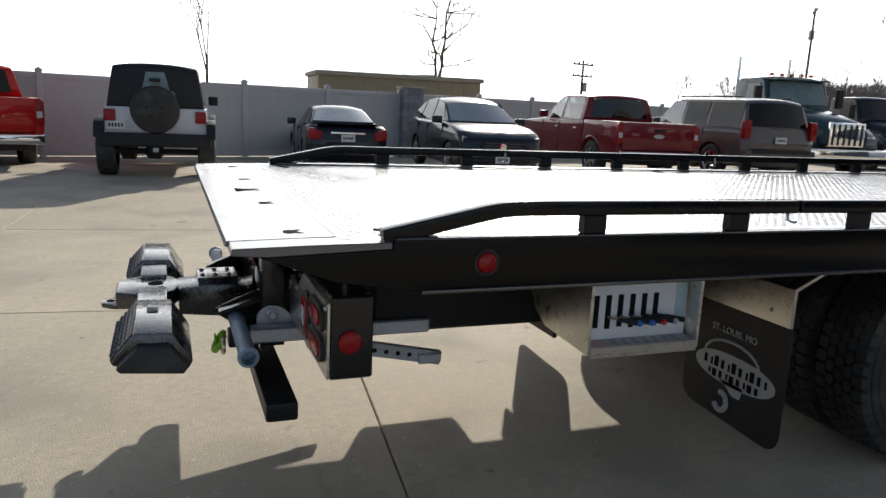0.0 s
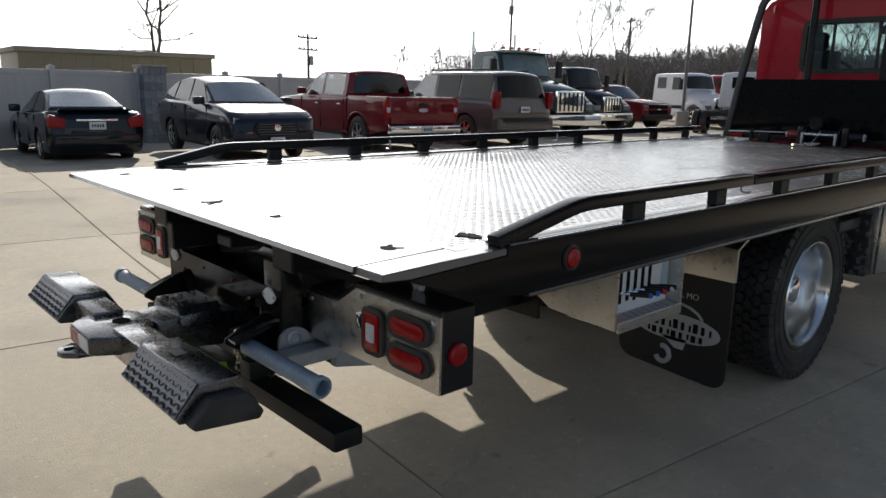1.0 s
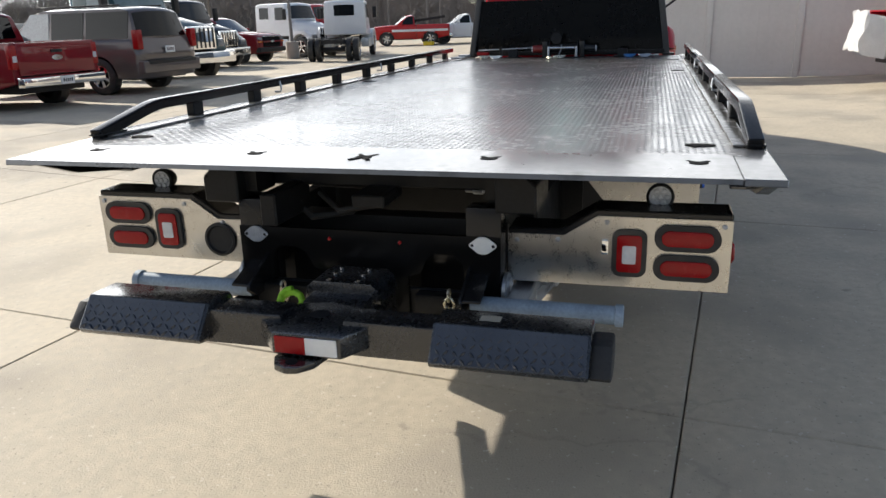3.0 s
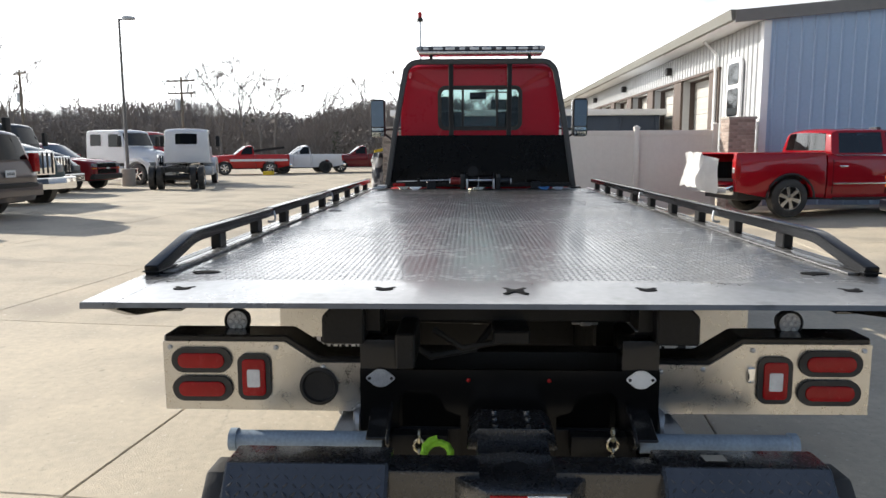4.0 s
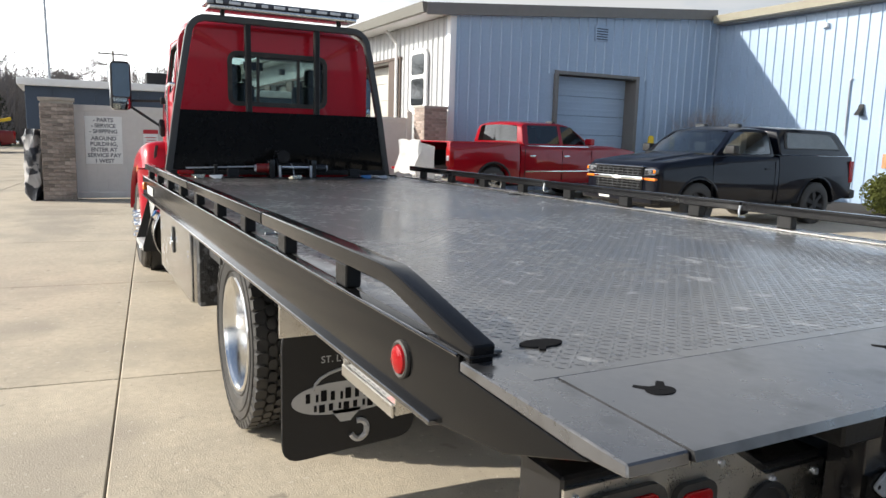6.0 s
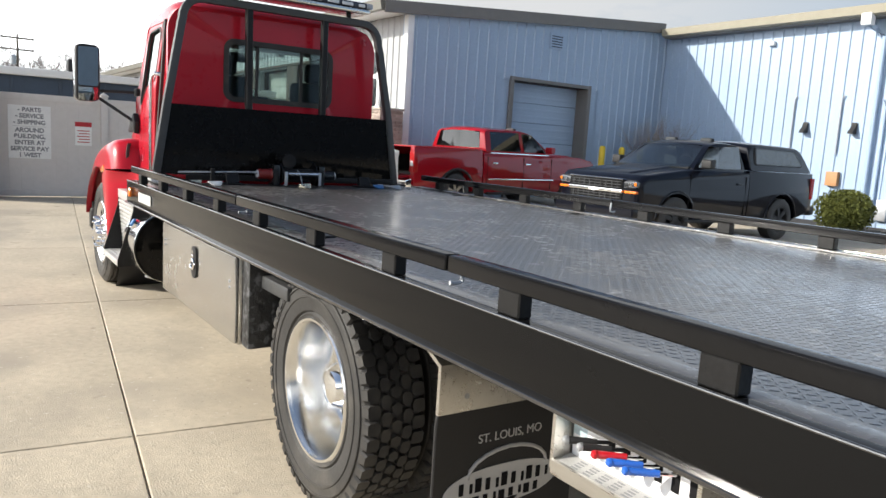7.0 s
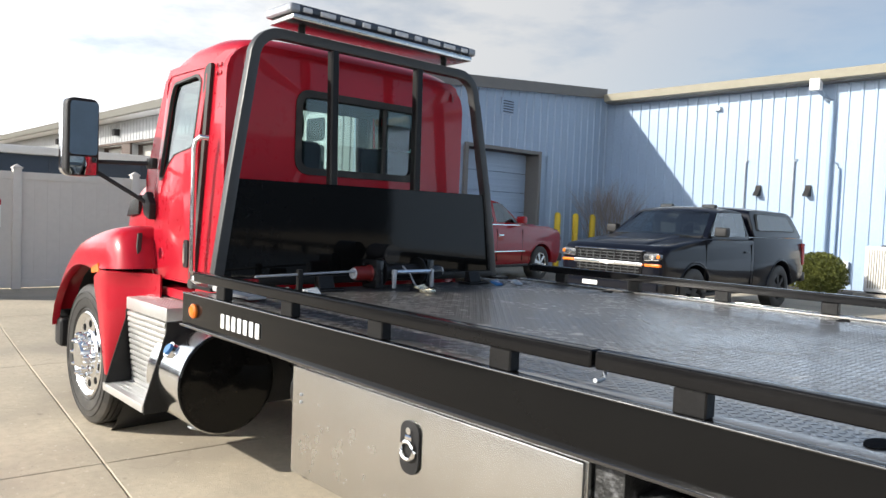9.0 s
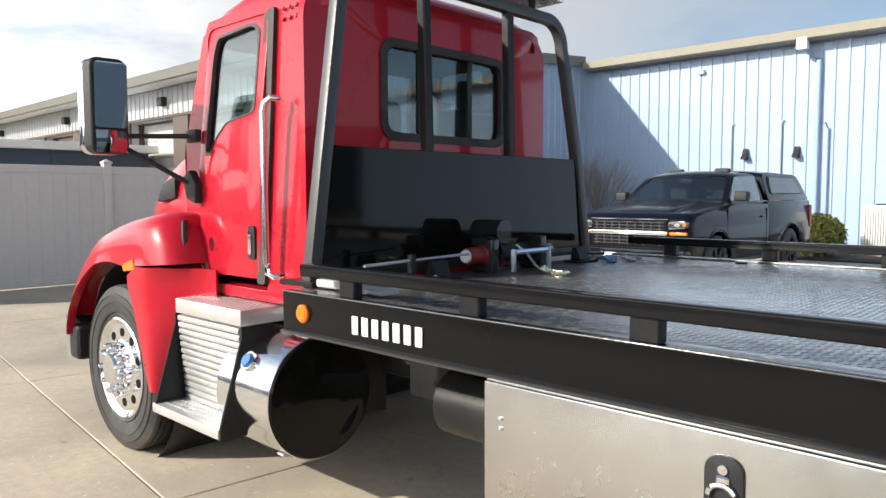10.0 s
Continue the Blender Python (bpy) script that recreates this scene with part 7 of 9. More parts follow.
for y in (-0.45, 0.45):
    bm = bmesh.new()
    box(bm, (6.75, y - 0.25, 1.25), (7.2, y + 0.25, 1.48))
    box(bm, (6.62, y - 0.25, 1.40), (6.78, y + 0.25, 2.02))
    box(bm, (6.64, y - 0.13, 2.02), (6.74, y + 0.13, 2.20))
    seat = part("seat", bevelled(bm, 0.05, 3), seat_cloth, truck, "grey cloth cab seat", smooth=60)
    part("seat_base", rbox((6.8, y - 0.2, 1.03), (7.15, y + 0.2, 1.26), 0.01), plastic_black, seat)
part("steering_wheel", lathe(bmesh.new(), [(0, 0.21), (0.012, 0.225), (0, 0.24), (-0.012, 0.225), (0, 0.21)], (7.28, 0.45, 1.72), "x", 24), plastic_black, truck)
part("inside_mirror", rbox((7.50, -0.10, 2.22), (7.53, 0.12, 2.31), 0.01), plastic_black, truck)

# bonnet
bm = bmesh.new()
rows = []
for x, zt, w, zb in ((7.64, 1.885, 0.93, 1.0), (7.80, 1.865, 0.935, 0.95), (8.02, 1.80, 0.915, 0.88), (8.25, 1.715, 0.86, 0.80), (8.50, 1.60, 0.77, 0.75), (8.80, 1.43, 0.66, 0.70), (9.00, 1.24, 0.57, 0.68), (9.06, 1.05, 0.52, 0.66)):
    row = []
    for k in range(15):
        a = math.pi * k / 14
        cy, sy = math.cos(a), math.sin(a)
        row.append(bm.verts.new((x, w * math.copysign(abs(cy) ** 0.36, cy), zb + (zt - zb) * max(sy, 0) ** 0.34)))
    rows.append(row)
for a, b in zip(rows, rows[1:]):
    for k in range(14):
        bm.faces.new((a[k], a[k + 1], b[k + 1], b[k]))
bm.faces.new(rows[-1])
bmesh.ops.recalc_face_normals(bm, faces=bm.faces)
bonnet = part("bonnet", bm, paint_red, truck, "glossy red sloping bonnet", smooth=50)
part("grille", rbox((9.03, -0.42, 0.75), (9.09, 0.42, 1.22), 0.03), chrome, bonnet, "chrome grille")
part("front_bumper", bevelled(prism(bmesh.new(), [(9.0, -1.15), (9.2, -0.8), (9.25, 0), (9.2, 0.8), (9.0, 1.15), (8.85, 1.15), (9.1, 0.0), (8.85, -1.15)], "z", 0.42, 0.72), 0.02), polished, truck, "polished front bumper")
for s in (-1, 1):
    bm = prism(bmesh.new(), [(7.78, 1.50), (8.02, 1.48), (7.93, 1.59), (7.78, 1.64)], "y", s * 0.80, s * 0.944)
    part("bonnet_vent", bevelled(bm, 0.015), plastic_black, bonnet, "black bonnet side vent")
    crest = [(7.40, 1.152), (7.45, 1.28), (7.525, 1.40), (7.60, 1.424), (7.75, 1.418), (7.95, 1.392), (8.15, 1.352), (8.33, 1.300), (8.46, 1.230), (8.58, 1.135), (8.70, 1.015), (8.80, 0.895), (8.865, 0.78), (8.89, 0.66), (8.888, 0.60)]
    arch = [(7.72, 1.130), (7.80, 1.126), (7.88, 1.118), (7.93, 1.112), (8.0, 1.118), (8.1, 1.125), (8.22, 1.118), (8.33, 1.096), (8.43, 1.055), (8.53, 1.0), (8.63, 0.93), (8.71, 0.86), (8.79, 0.76), (8.832, 0.66), (8.838, 0.60)]
    bm = bmesh.new()
    rows = []
    for (px, pz), (ax, az) in zip(crest, arch):
        row = []
        for y, f in ((0.62, 0.0), (0.85, -0.02), (1.02, 0.0), (1.10, 0.06), (1.155, 0.20), (1.180, 0.42), (1.188, 0.66), (1.197, 0.86), (1.203, 0.97), (1.195, 1.0), (1.15, 0.995)):
            row.append(bm.verts.new((px + (ax - px) * f, s * y, pz + (az - pz) * f)))
        rows.append(row)
    for p, q in zip(rows, rows[1:]):
        for k in range(10):
            bm.faces.new((p[k], p[k + 1], q[k + 1], q[k]))
    bm.faces.new(rows[0])
    bmesh.ops.recalc_face_normals(bm, faces=bm.faces)
    fender = part("fender", bm, paint_red, truck, "glossy red front fender with a rear skirt", smooth=50)
    bm = bmesh.new()
    rows = []
    for i in range(13):
        z = 1.122 - 0.69 * i / 12
        edge = [(1.13, 7.73), (1.09, 7.86), (1.04, 7.872), (1.0, 7.862), (0.87, 7.80), (0.70, 7.74), (0.42, 7.648)]
        front_x = next(xa + (xb - xa) * (za - z) / (za - zb) for (za, xa), (zb, xb) in zip(edge, edge[1:]) if zb <= z <= za)
        back_x = 7.255 + 0.24 * max(0.0, (0.92 - z) / 0.49)
        row = []
        for k in range(11):
            u = k / 10
            row.append(bm.verts.new((front_x + (back_x - front_x) * u, s * (1.202 - 0.012 * (1 - u) * (i / 12) - 0.215 * smoothstep((u - 0.25) / 0.75)), z)))
        rows.append(row)
    for p, q in zip(rows, rows[1:]):
        for k in range(10):
            bm.faces.new((p[k], p[k + 1], q[k + 1], q[k]))
    bmesh.ops.recalc_face_normals(bm, faces=bm.faces)
    bmesh.ops.solidify(bm, geom=bm.faces[:], thickness=0.014)
    part("fender_skirt", bm, paint_red, fender, "glossy red lower skirt behind the wheel", smooth=50)
    part("wheel_liner", lathe(bmesh.new(), [(s * 0.45, 0.60), (s * 1.10, 0.60)], (8.08, 0, 0.52), "y", 32), plastic_black, fender)
    part("fender_lamp", bevelled(side_plate(bmesh.new(), [(7.755, 1.105), (7.90, 1.085), (7.915, 1.125), (7.78, 1.165)], s, 0.03, 0.262), 0.004, 1), lens_amber, fender, "amber fender lamp")
    part("bonnet_latch", bevelled(sweep(bmesh.new(), [(7.50, s * 1.03, 1.38), (7.465, s * 1.05, 1.30), (7.455, s * 1.05, 1.20)], 0.03, 0.022), 0.005, 2), rubber, truck, "black rubber bonnet latch")
    part("front_lip", rbox((8.74, s * 0.75, 0.43), (8.90, s * 1.17, 0.66), 0.04, 3), plastic_black, fender, "black fender lip")
    part("headlamp", bevelled(prism(bmesh.new(), [(8.72, 1.0), (8.90, 0.88), (8.88, 0.72), (8.75, 0.76)], "y", s * 0.72, s * 1.0), 0.02), lens_clear, fender, "clear headlamp")
    # mirror
    head = part("mirror_head", bevelled(prism(bmesh.new(), round_rect(s * 1.345, 1.99, 0.20, 0.50, 0.05, 6), "x", 7.66, 7.80), 0.02, 3), plastic_black, truck, "tall black mirror head with a chrome shell", smooth=50)
    part("chrome_shell", bevelled(prism(bmesh.new(), round_rect(s * 1.347, 1.99, 0.206, 0.505, 0.055, 6), "x", 7.74, 7.83), 0.03, 3), chrome, head, "chrome mirror shell", smooth=50)
    g = part("mirror_glass", prism(bmesh.new(), round_rect(0, 0.055, 0.165, 0.34, 0.02, 4), "x", -0.004, 0.0), mirror_face, head, "flat mirror glass")
    g.matrix_basis = pose(7.645, s * 1.345, 1.99, 0, -2, -s * 5)
    bm = bmesh.new()
    rows = []
    for i in range(7):
        u = -1 + i / 3
        rows.append([bm.verts.new((-0.012 + 0.012 * (u * u + w * w) / 2, 0.080 * u, 0.058 * w)) for w in [-1 + j / 3 for j in range(7)]])
    for p, q in zip(rows, rows[1:]):
        for j in range(6):
            bm.faces.new((p[j], q[j], q[j + 1], p[j + 1]))
    bmesh.ops.solidify(bm, geom=bm.faces[:], thickness=0.004)
    bmesh.ops.recalc_face_normals(bm, faces=bm.faces)
    g = part("convex_glass", bm, mirror_face, head, "convex mirror glass", smooth=60)
    g.matrix_basis = pose(7.652, s * 1.345, 1.805, 0, -2, 0)
    for a, b in (((7.72, s * 1.27, 1.84), (7.52, s * 0.95, 1.845)), ((7.72, s * 1.27, 1.79), (7.50, s * 0.97, 1.57))):
        part("mirror_arm", rod(bmesh.new(), a, b, 0.014, 10), plastic_black, head)
    part("arm_base", bevelled(prism(bmesh.new(), [(7.44, 1.47), (7.54, 1.50), (7.58, 1.62), (7.50, 1.66), (7.43, 1.58)], "y", s * 0.95, s * 1.0), 0.015), plastic_black, truck)
    part("arm_base", rbox((7.45, s * 0.94, 1.81), (7.56, s * 0.98, 1.88), 0.012), plastic_black, truck)
    # steps and fuel tank below the door
    steps = part("step_box", rbox((6.76, s * 0.70, 0.895), (7.41, s * 1.142, 0.975), 0.008), bright_alu, truck, "ribbed aluminium cab step box")
    part("rear_tread", rbox((6.40, s * 0.62, 0.915), (6.755, s * 0.88, 0.972), 0.006), bright_alu, steps)
    for k in range(13):
        z = 0.445 + 0.0355 * k
        y_ = s * (1.085 + 0.035 * k / 12)
        part("louvre", bevelled(sweep(bmesh.new(), [(6.785, y_, z), (7.395, y_, z)], 0.045, 0.030), 0.010, 2), bright_alu, steps, "bright aluminium louvre")
    part("louvre_panel", rbox((6.78, s * 1.055, 0.425), (7.40, s * 1.075, 0.895), 0.003, 1), bright_alu, steps)
    part("lower_tread", rbox((6.775, s * 1.02, 0.375), (7.455, s * 1.265, 0.425), 0.008), bright_alu, steps, "perforated aluminium lower tread")
    for x0 in (6.755, 7.412):
        part("step_side", prism(bmesh.new(), [(s * 1.14, 0.893), (s * 1.14, 0.84), (s * 1.262, 0.43), (s * 1.262, 0.372), (s * 0.96, 0.372), (s * 0.96, 0.893)], "x", x0, x0 + 0.012), black_semi, steps, "black step side plate")
    v_, f_ = [], []
    for (x0, x1, y0, y1, z) in ((6.79, 7.40, 0.72, 1.12, 0.975), (6.42, 6.75, 0.64, 0.87, 0.972), (6.80, 7.44, 1.09, 1.25, 0.425)):
        for i in range(int((x1 - x0) / 0.036)):
            for j in range(int((y1 - y0) / 0.036)):
                cx, cy, k = x0 + 0.036 * (i + 0.5), s * (y0 + 0.036 * (j + 0.5)), len(v_)
                v_ += [(cx - 0.011, cy - 0.011, z), (cx + 0.011, cy - 0.011, z), (cx + 0.011, cy + 0.011, z), (cx - 0.011, cy + 0.011, z), (cx, cy, z + 0.007)]
                f_ += [(k, k + 1, k + 4), (k + 1, k + 2, k + 4), (k + 2, k + 3, k + 4), (k + 3, k, k + 4)]
    g_ = new("tread_grip", raw("tread_grip", v_, f_, bright_alu))
    g_.parent = steps
    g_["kind"] = "stuff"
    tank = part("fuel_tank", lathe(bmesh.new(), [(6.46, 0.29), (6.465, 0.297), (6.90, 0.297), (6.905, 0.29), (6.905, 0.001)], (0, s * 0.90, 0.57), "x", 48), polished, truck, "polished cylindrical fuel tank")
    part("tank_end", lathe(bmesh.new(), [(6.46, 0.294), (6.45, 0.285), (6.452, 0.27), (6.44, 0.22), (6.435, 0.0005)], (0, s * 0.90, 0.57), "x", 48), black_sheet, tank, "black tank end")
    cap = part("tank_cap", rod(bmesh.new(), (6.68, s * 1.130, 0.735), (6.68, s * 1.156, 0.752), 0.050, 18, 0.046), chrome, tank, "chrome filler neck")
    part("cap_top", rod(bmesh.new(), (6.68, s * 1.1563, 0.7522), (6.68, s * 1.167, 0.759), 0.036, 16, 0.030), hub_blue, cap, "blue filler cap")
    part("tank_strap", bevelled(sweep(bmesh.new(), [(6.53, s * 0.90, 0.265), (6.53, s * 1.09, 0.325)], 0.05, 0.012, flat=(1, 0, 0)), 0.003, 1), galv, tank)
    part("tank_bracket", rbox((6.5, s * 0.45, 0.40), (6.56, s * 0.86, 0.86), 0.008, 1), black_semi, truck)
part("battery_box", rbox((5.75, 0.55, 0.62), (6.05, 0.72, 0.90), 0.01), black_semi, truck)

# ---- parked vehicles ----


def body_shell(outline, half, top, nose=0.10, shoulder=0.05, tail=True):
    """Lofts a side outline across the width; the flanks draw in at the shoulders and the ends."""
    bm = bmesh.new()
    xs = [p[0] for p in outline]
    x0, x1 = min(xs), max(xs)
    xm, xl = (x0 + x1) / 2, (x1 - x0) / 2
    rows = []
    for f, e in ((-1.0, 1.0), (-0.975, 0.45), (-0.90, 0.16), (-0.70, 0.03), (0.0, -0.03), (0.70, 0.03), (0.90, 0.16), (0.975, 0.45), (1.0, 1.0)):
        row = []
        for x, z in outline:
            k = (x - xm) / xl
            dx = -math.copysign(nose * e * max(abs(k) - 0.72, 0) / 0.28, k) if tail or k > 0 else 0.0
            dz = -shoulder * e * smoothstep((z - 0.45 * top) / (0.55 * top))
            row.append(bm.verts.new((x + dx, f * half, z + dz)))
        rows.append(row)
    for a, b in zip(rows, rows[1:]):
        bridge(bm, a, b)
    bm.faces.new(rows[0][::-1])
    bm.faces.new(rows[-1])
    bmesh.ops.recalc_face_normals(bm, faces=bm.faces)
    return bm


def sculpt(bm, half, z_mid, tuck=0.05):
    """Cuts the flanks into strips and rounds them: fullest at z_mid, drawn in below and above."""
    for z in (0.50, 0.62, 0.74, 0.86, 0.98, 1.08, 1.18):
        bmesh.ops.bisect_plane(bm, geom=bm.verts[:] + bm.edges[:] + bm.faces[:], plane_co=(0, 0, z), plane_no=(0, 0, 1))
    for v in bm.verts:
        if abs(v.co.y) > half * 0.86:
            v.co.y *= 1.0 - tuck * ((v.co.z - z_mid) / 0.45) ** 2
    bmesh.ops.recalc_face_normals(bm, faces=bm.faces)
    return bm


def arch_points(cx, r, z0, wheel_z):
    a0 = math.asin(max(min((z0 - wheel_z) / r, 1), -1))
    return [(cx + r * math.cos(t), wheel_z + r * math.sin(t)) for t in [a0 + (math.pi - 2 * a0) * k / 10 for k in range(11)]]


SPAN = (-1.0, -0.95, -0.84, -0.62, -0.32, 0.0, 0.32, 0.62, 0.84, 0.95, 1.0)
CROWN, BOW = 0.055, 0.075


def greenhouse(profile, zb, zt, wb, wt):
    """A cabin from a side outline; its sides lean in from wb at the belt to wt at the roof, its roof and ends bow."""
    bm = bmesh.new()
    xm = sum(x for x, z in profile) / len(profile)
    def w(z):
        return wb + (wt - wb) * (z - zb) / (zt - zb)
    rows = []
    for f in SPAN:
        rows.append([bm.verts.new((x - math.copysign(BOW * f * f, x - xm) * min(abs(x - xm) / 0.6, 1), f * w(z), z - CROWN * abs(f) ** 2.5 * (z - zb) / (zt - zb))) for x, z in profile])
    for a, b in zip(rows, rows[1:]):
        bridge(bm, a, b)
    bm.faces.new(rows[0][::-1])
    bm.faces.new(rows[-1])
    bmesh.ops.recalc_face_normals(bm, faces=bm.faces)
    return bm


def carve(bm, cutters):
    """Takes the cutters out of a mesh and hands back what is left."""
    temps = []

    def link(b):
        me = bpy.data.meshes.new("carving")
        bmesh.ops.recalc_face_normals(b, faces=b.faces)
        b.to_mesh(me)
        b.free()
        o = bpy.data.objects.new("carving", me)
        scene.collection.objects.link(o)
        temps.append(o)
        return o

    body = link(bm)
    for c in cutters:
        m = body.modifiers.new("carve", "BOOLEAN")
        m.operation, m.solver, m.object = "DIFFERENCE", "EXACT", link(c)
    bpy.context.view_layer.update()
    me = bpy.data.meshes.new_from_object(body.evaluated_get(bpy.context.evaluated_depsgraph_get()))
    out = bmesh.new()
    out.from_mesh(me)
    for o in temps:
        bpy.data.objects.remove(o)
    return out


def cabin_shell(profile, zb, zt, wb, wt, sides, front=None, rear=None):
    """A hollow cabin with its window openings: sides are outlines in x and z, front and rear are (x from, x to, outline in y and z)."""
    xm = sum(x for x, z in profile) / len(profile)
    inner = [(xm + (x - xm) * 0.955, z - 0.05) for x, z in profile]
    cuts = [greenhouse(inner, zb - 0.05, zt - 0.05, wb - 0.06, wt - 0.05)]
    cuts += [prism(bmesh.new(), rounded_profile(pts, 0.04, 2), "y", -1.4, 1.4) for pts in sides]
    for end in (front, rear):
        if end:
            cuts.append(prism(bmesh.new(), rounded_profile(end[2], 0.06, 3), "x", end[0], end[1]))
    return carve(bevelled(greenhouse(profile, zb, zt, wb, wt), 0.035, 3, 40), cuts)


def cabin_seats(veh, x, floor_z, half):
    for y in (-half, half):
        bm = rbox((x - 0.09, y - 0.25, floor_z), (x + 0.09, y + 0.25, floor_z + 0.40), 0.05, 3)
        seat = part("seat", bm, seat_cloth, veh, "dark cloth front seat")
        part("headrest", rbox((x - 0.06, y - 0.13, floor_z + 0.42), (x + 0.06, y + 0.13, floor_z + 0.58), 0.04, 3), seat_cloth, seat)


def wheel(parent, x, y, r, w, rim_mat, spokes=5):
    out = 1 if y > 0 else -1
    h = new("wheel")
    h.parent = parent
    h.matrix_basis = pose(x, y, r, 0, 0, 0 if out > 0 else 180)
    rr = r * 0.64
    hw = w / 2
    part("tyre", lathe(bmesh.new(), [(-hw, rr), (-hw, rr + 0.03), (-hw + 0.01, r - 0.03), (-hw + 0.03, r), (hw - 0.03, r), (hw - 0.01, r - 0.03), (hw, rr + 0.03), (hw - 0.005, rr)], (0, 0, 0), "y", 28), rubber, h)
    rim = part("rim", lathe(bmesh.new(), [(hw - 0.005, rr), (hw - 0.012, rr - 0.015), (hw - 0.06, rr - 0.03), (hw - 0.10, rr - 0.04), (hw - 0.10, 0.001)], (0, 0, 0), "y", 28), plastic_black, h)
    bm = bmesh.new()
    for k in range(spokes):
        a = 2 * math.pi * k / spokes + 0.3
        d = Vector((math.cos(a), 0, math.sin(a)))
        n = Vector((-d.z, 0, d.x))
        p = [d * 0.03 - n * 0.03, d * 0.03 + n * 0.03, d * (rr - 0.01) + n * 0.045, d * (rr - 0.01) - n * 0.045]
        u = [bm.verts.new(q + Vector((0, hw - 0.02, 0))) for q in p]
        v = [bm.verts.new(q + Vector((0, hw - 0.06, 0))) for q in p]
        bridge(bm, u, v)
        bm.faces.new(u)
    lathe(bm, [(hw - 0.01, rr), (hw - 0.008, rr - 0.02), (hw - 0.03, rr - 0.03)], (0, 0, 0), "y", 28)
    lathe(bm, [(hw - 0.03, 0.075), (hw - 0.015, 0.06), (hw - 0.012, 0.001)], (0, 0, 0), "y", 14)
    part("spokes", bm, rim_mat, rim)
    return h


def side_glass(veh, pts, zb, zt, wb, wt, mat, off=0.006, name="side_window"):
    for s in (-1, 1):
        bm = bmesh.new()
        vs = [bm.verts.new((x, s * (wb + (wt - wb) * (z - zb) / (zt - zb) + off), z)) for x, z in pts]
        vi = [bm.verts.new((x, s * (wb + (wt - wb) * (z - zb) / (zt - zb) - 0.01), z)) for x, z in pts]
        bridge(bm, vs, vi)
        bm.faces.new(vs if s > 0 else vs[::-1])
        bmesh.ops.recalc_face_normals(bm, faces=bm.faces)
        part(name, bm, mat, veh)


def end_glass(veh, p, q, w0, w1, mat, name, lift=0.008):
    """A pane across the cabin between (x, z) points p (low) and q (high)."""
    d = Vector((q[0] - p[0], 0, q[1] - p[1])).normalized()
    n = Vector((d.z, 0, -d.x))
    if (name == "windscreen") != (n.x > 0):
        n = -n
    bm = bmesh.new()
    back = -1.0 if n.x > 0 else 1.0
    rows = []
    for k in range(9):
        f = -1 + k / 4
        g = 0.93 * f
        lo = Vector((p[0] + back * BOW * g * g, f * w0, p[1])) + n * lift
        hi = Vector((q[0] + back * BOW * g * g, f * w1, q[1] - CROWN * abs(g) ** 2.5 * 0.92)) + n * lift
        rows.append([bm.verts.new(c) for c in (lo, hi, hi - n * 0.03, lo - n * 0.03)])
    for u, v_ in zip(rows, rows[1:]):
        bridge(bm, u, v_)
    bm.faces.new(rows[0][::-1])
    bm.faces.new(rows[-1])
    bmesh.ops.recalc_face_normals(bm, faces=bm.faces)
    return part(name, bm, mat, veh)


def plate(veh, x, z, y=0.0, rear=True):
    p = part("number_plate", rbox((x - 0.008, y - 0.155, z - 0.075), (x + 0.008, y + 0.155, z + 0.075), 0.004, 1), white_vinyl, veh, "pale number plate")
    xx = x - 0.0095 if rear else x + 0.0095
    for k in range(5):
        part("plate_bar", rbox((xx - 0.001, y - 0.11 + 0.048 * k, z - 0.03), (xx + 0.001, y - 0.082 + 0.048 * k, z + 0.03), 0.0004, 1), ink, p)


def seams(veh, xs, half, z0, z1):
    for s in (-1, 1):
        for x in xs:
            part("door_seam", rbox((x - 0.004, s * (half - 0.03), z0), (x + 0.004, s * (half + 0.0015), z1), 0.0004, 1), ink, veh)


def handles(veh, xs, half, z, mat):
    for s in (-1, 1):
        for x in xs:
            part("door_handle", rbox((x - 0.09, s * (half - 0.01), z - 0.016), (x + 0.09, s * (half + 0.028), z + 0.016), 0.008), mat, veh)


def wing_mirrors(veh, x, half, z, mat):
    for s in (-1, 1):
        part("wing_mirror", rbox((x - 0.06, s * (half - 0.01), z - 0.075), (x + 0.09, s * (half + 0.21), z + 0.085), 0.04, 3), mat, veh)


def place(x, y, hx, hy):
    """Stands a vehicle at x, y, heading along (hx, hy)."""
    return pose(x, y, ground_z(x, y), 0, 0, math.degrees(math.atan2(hy, hx)))


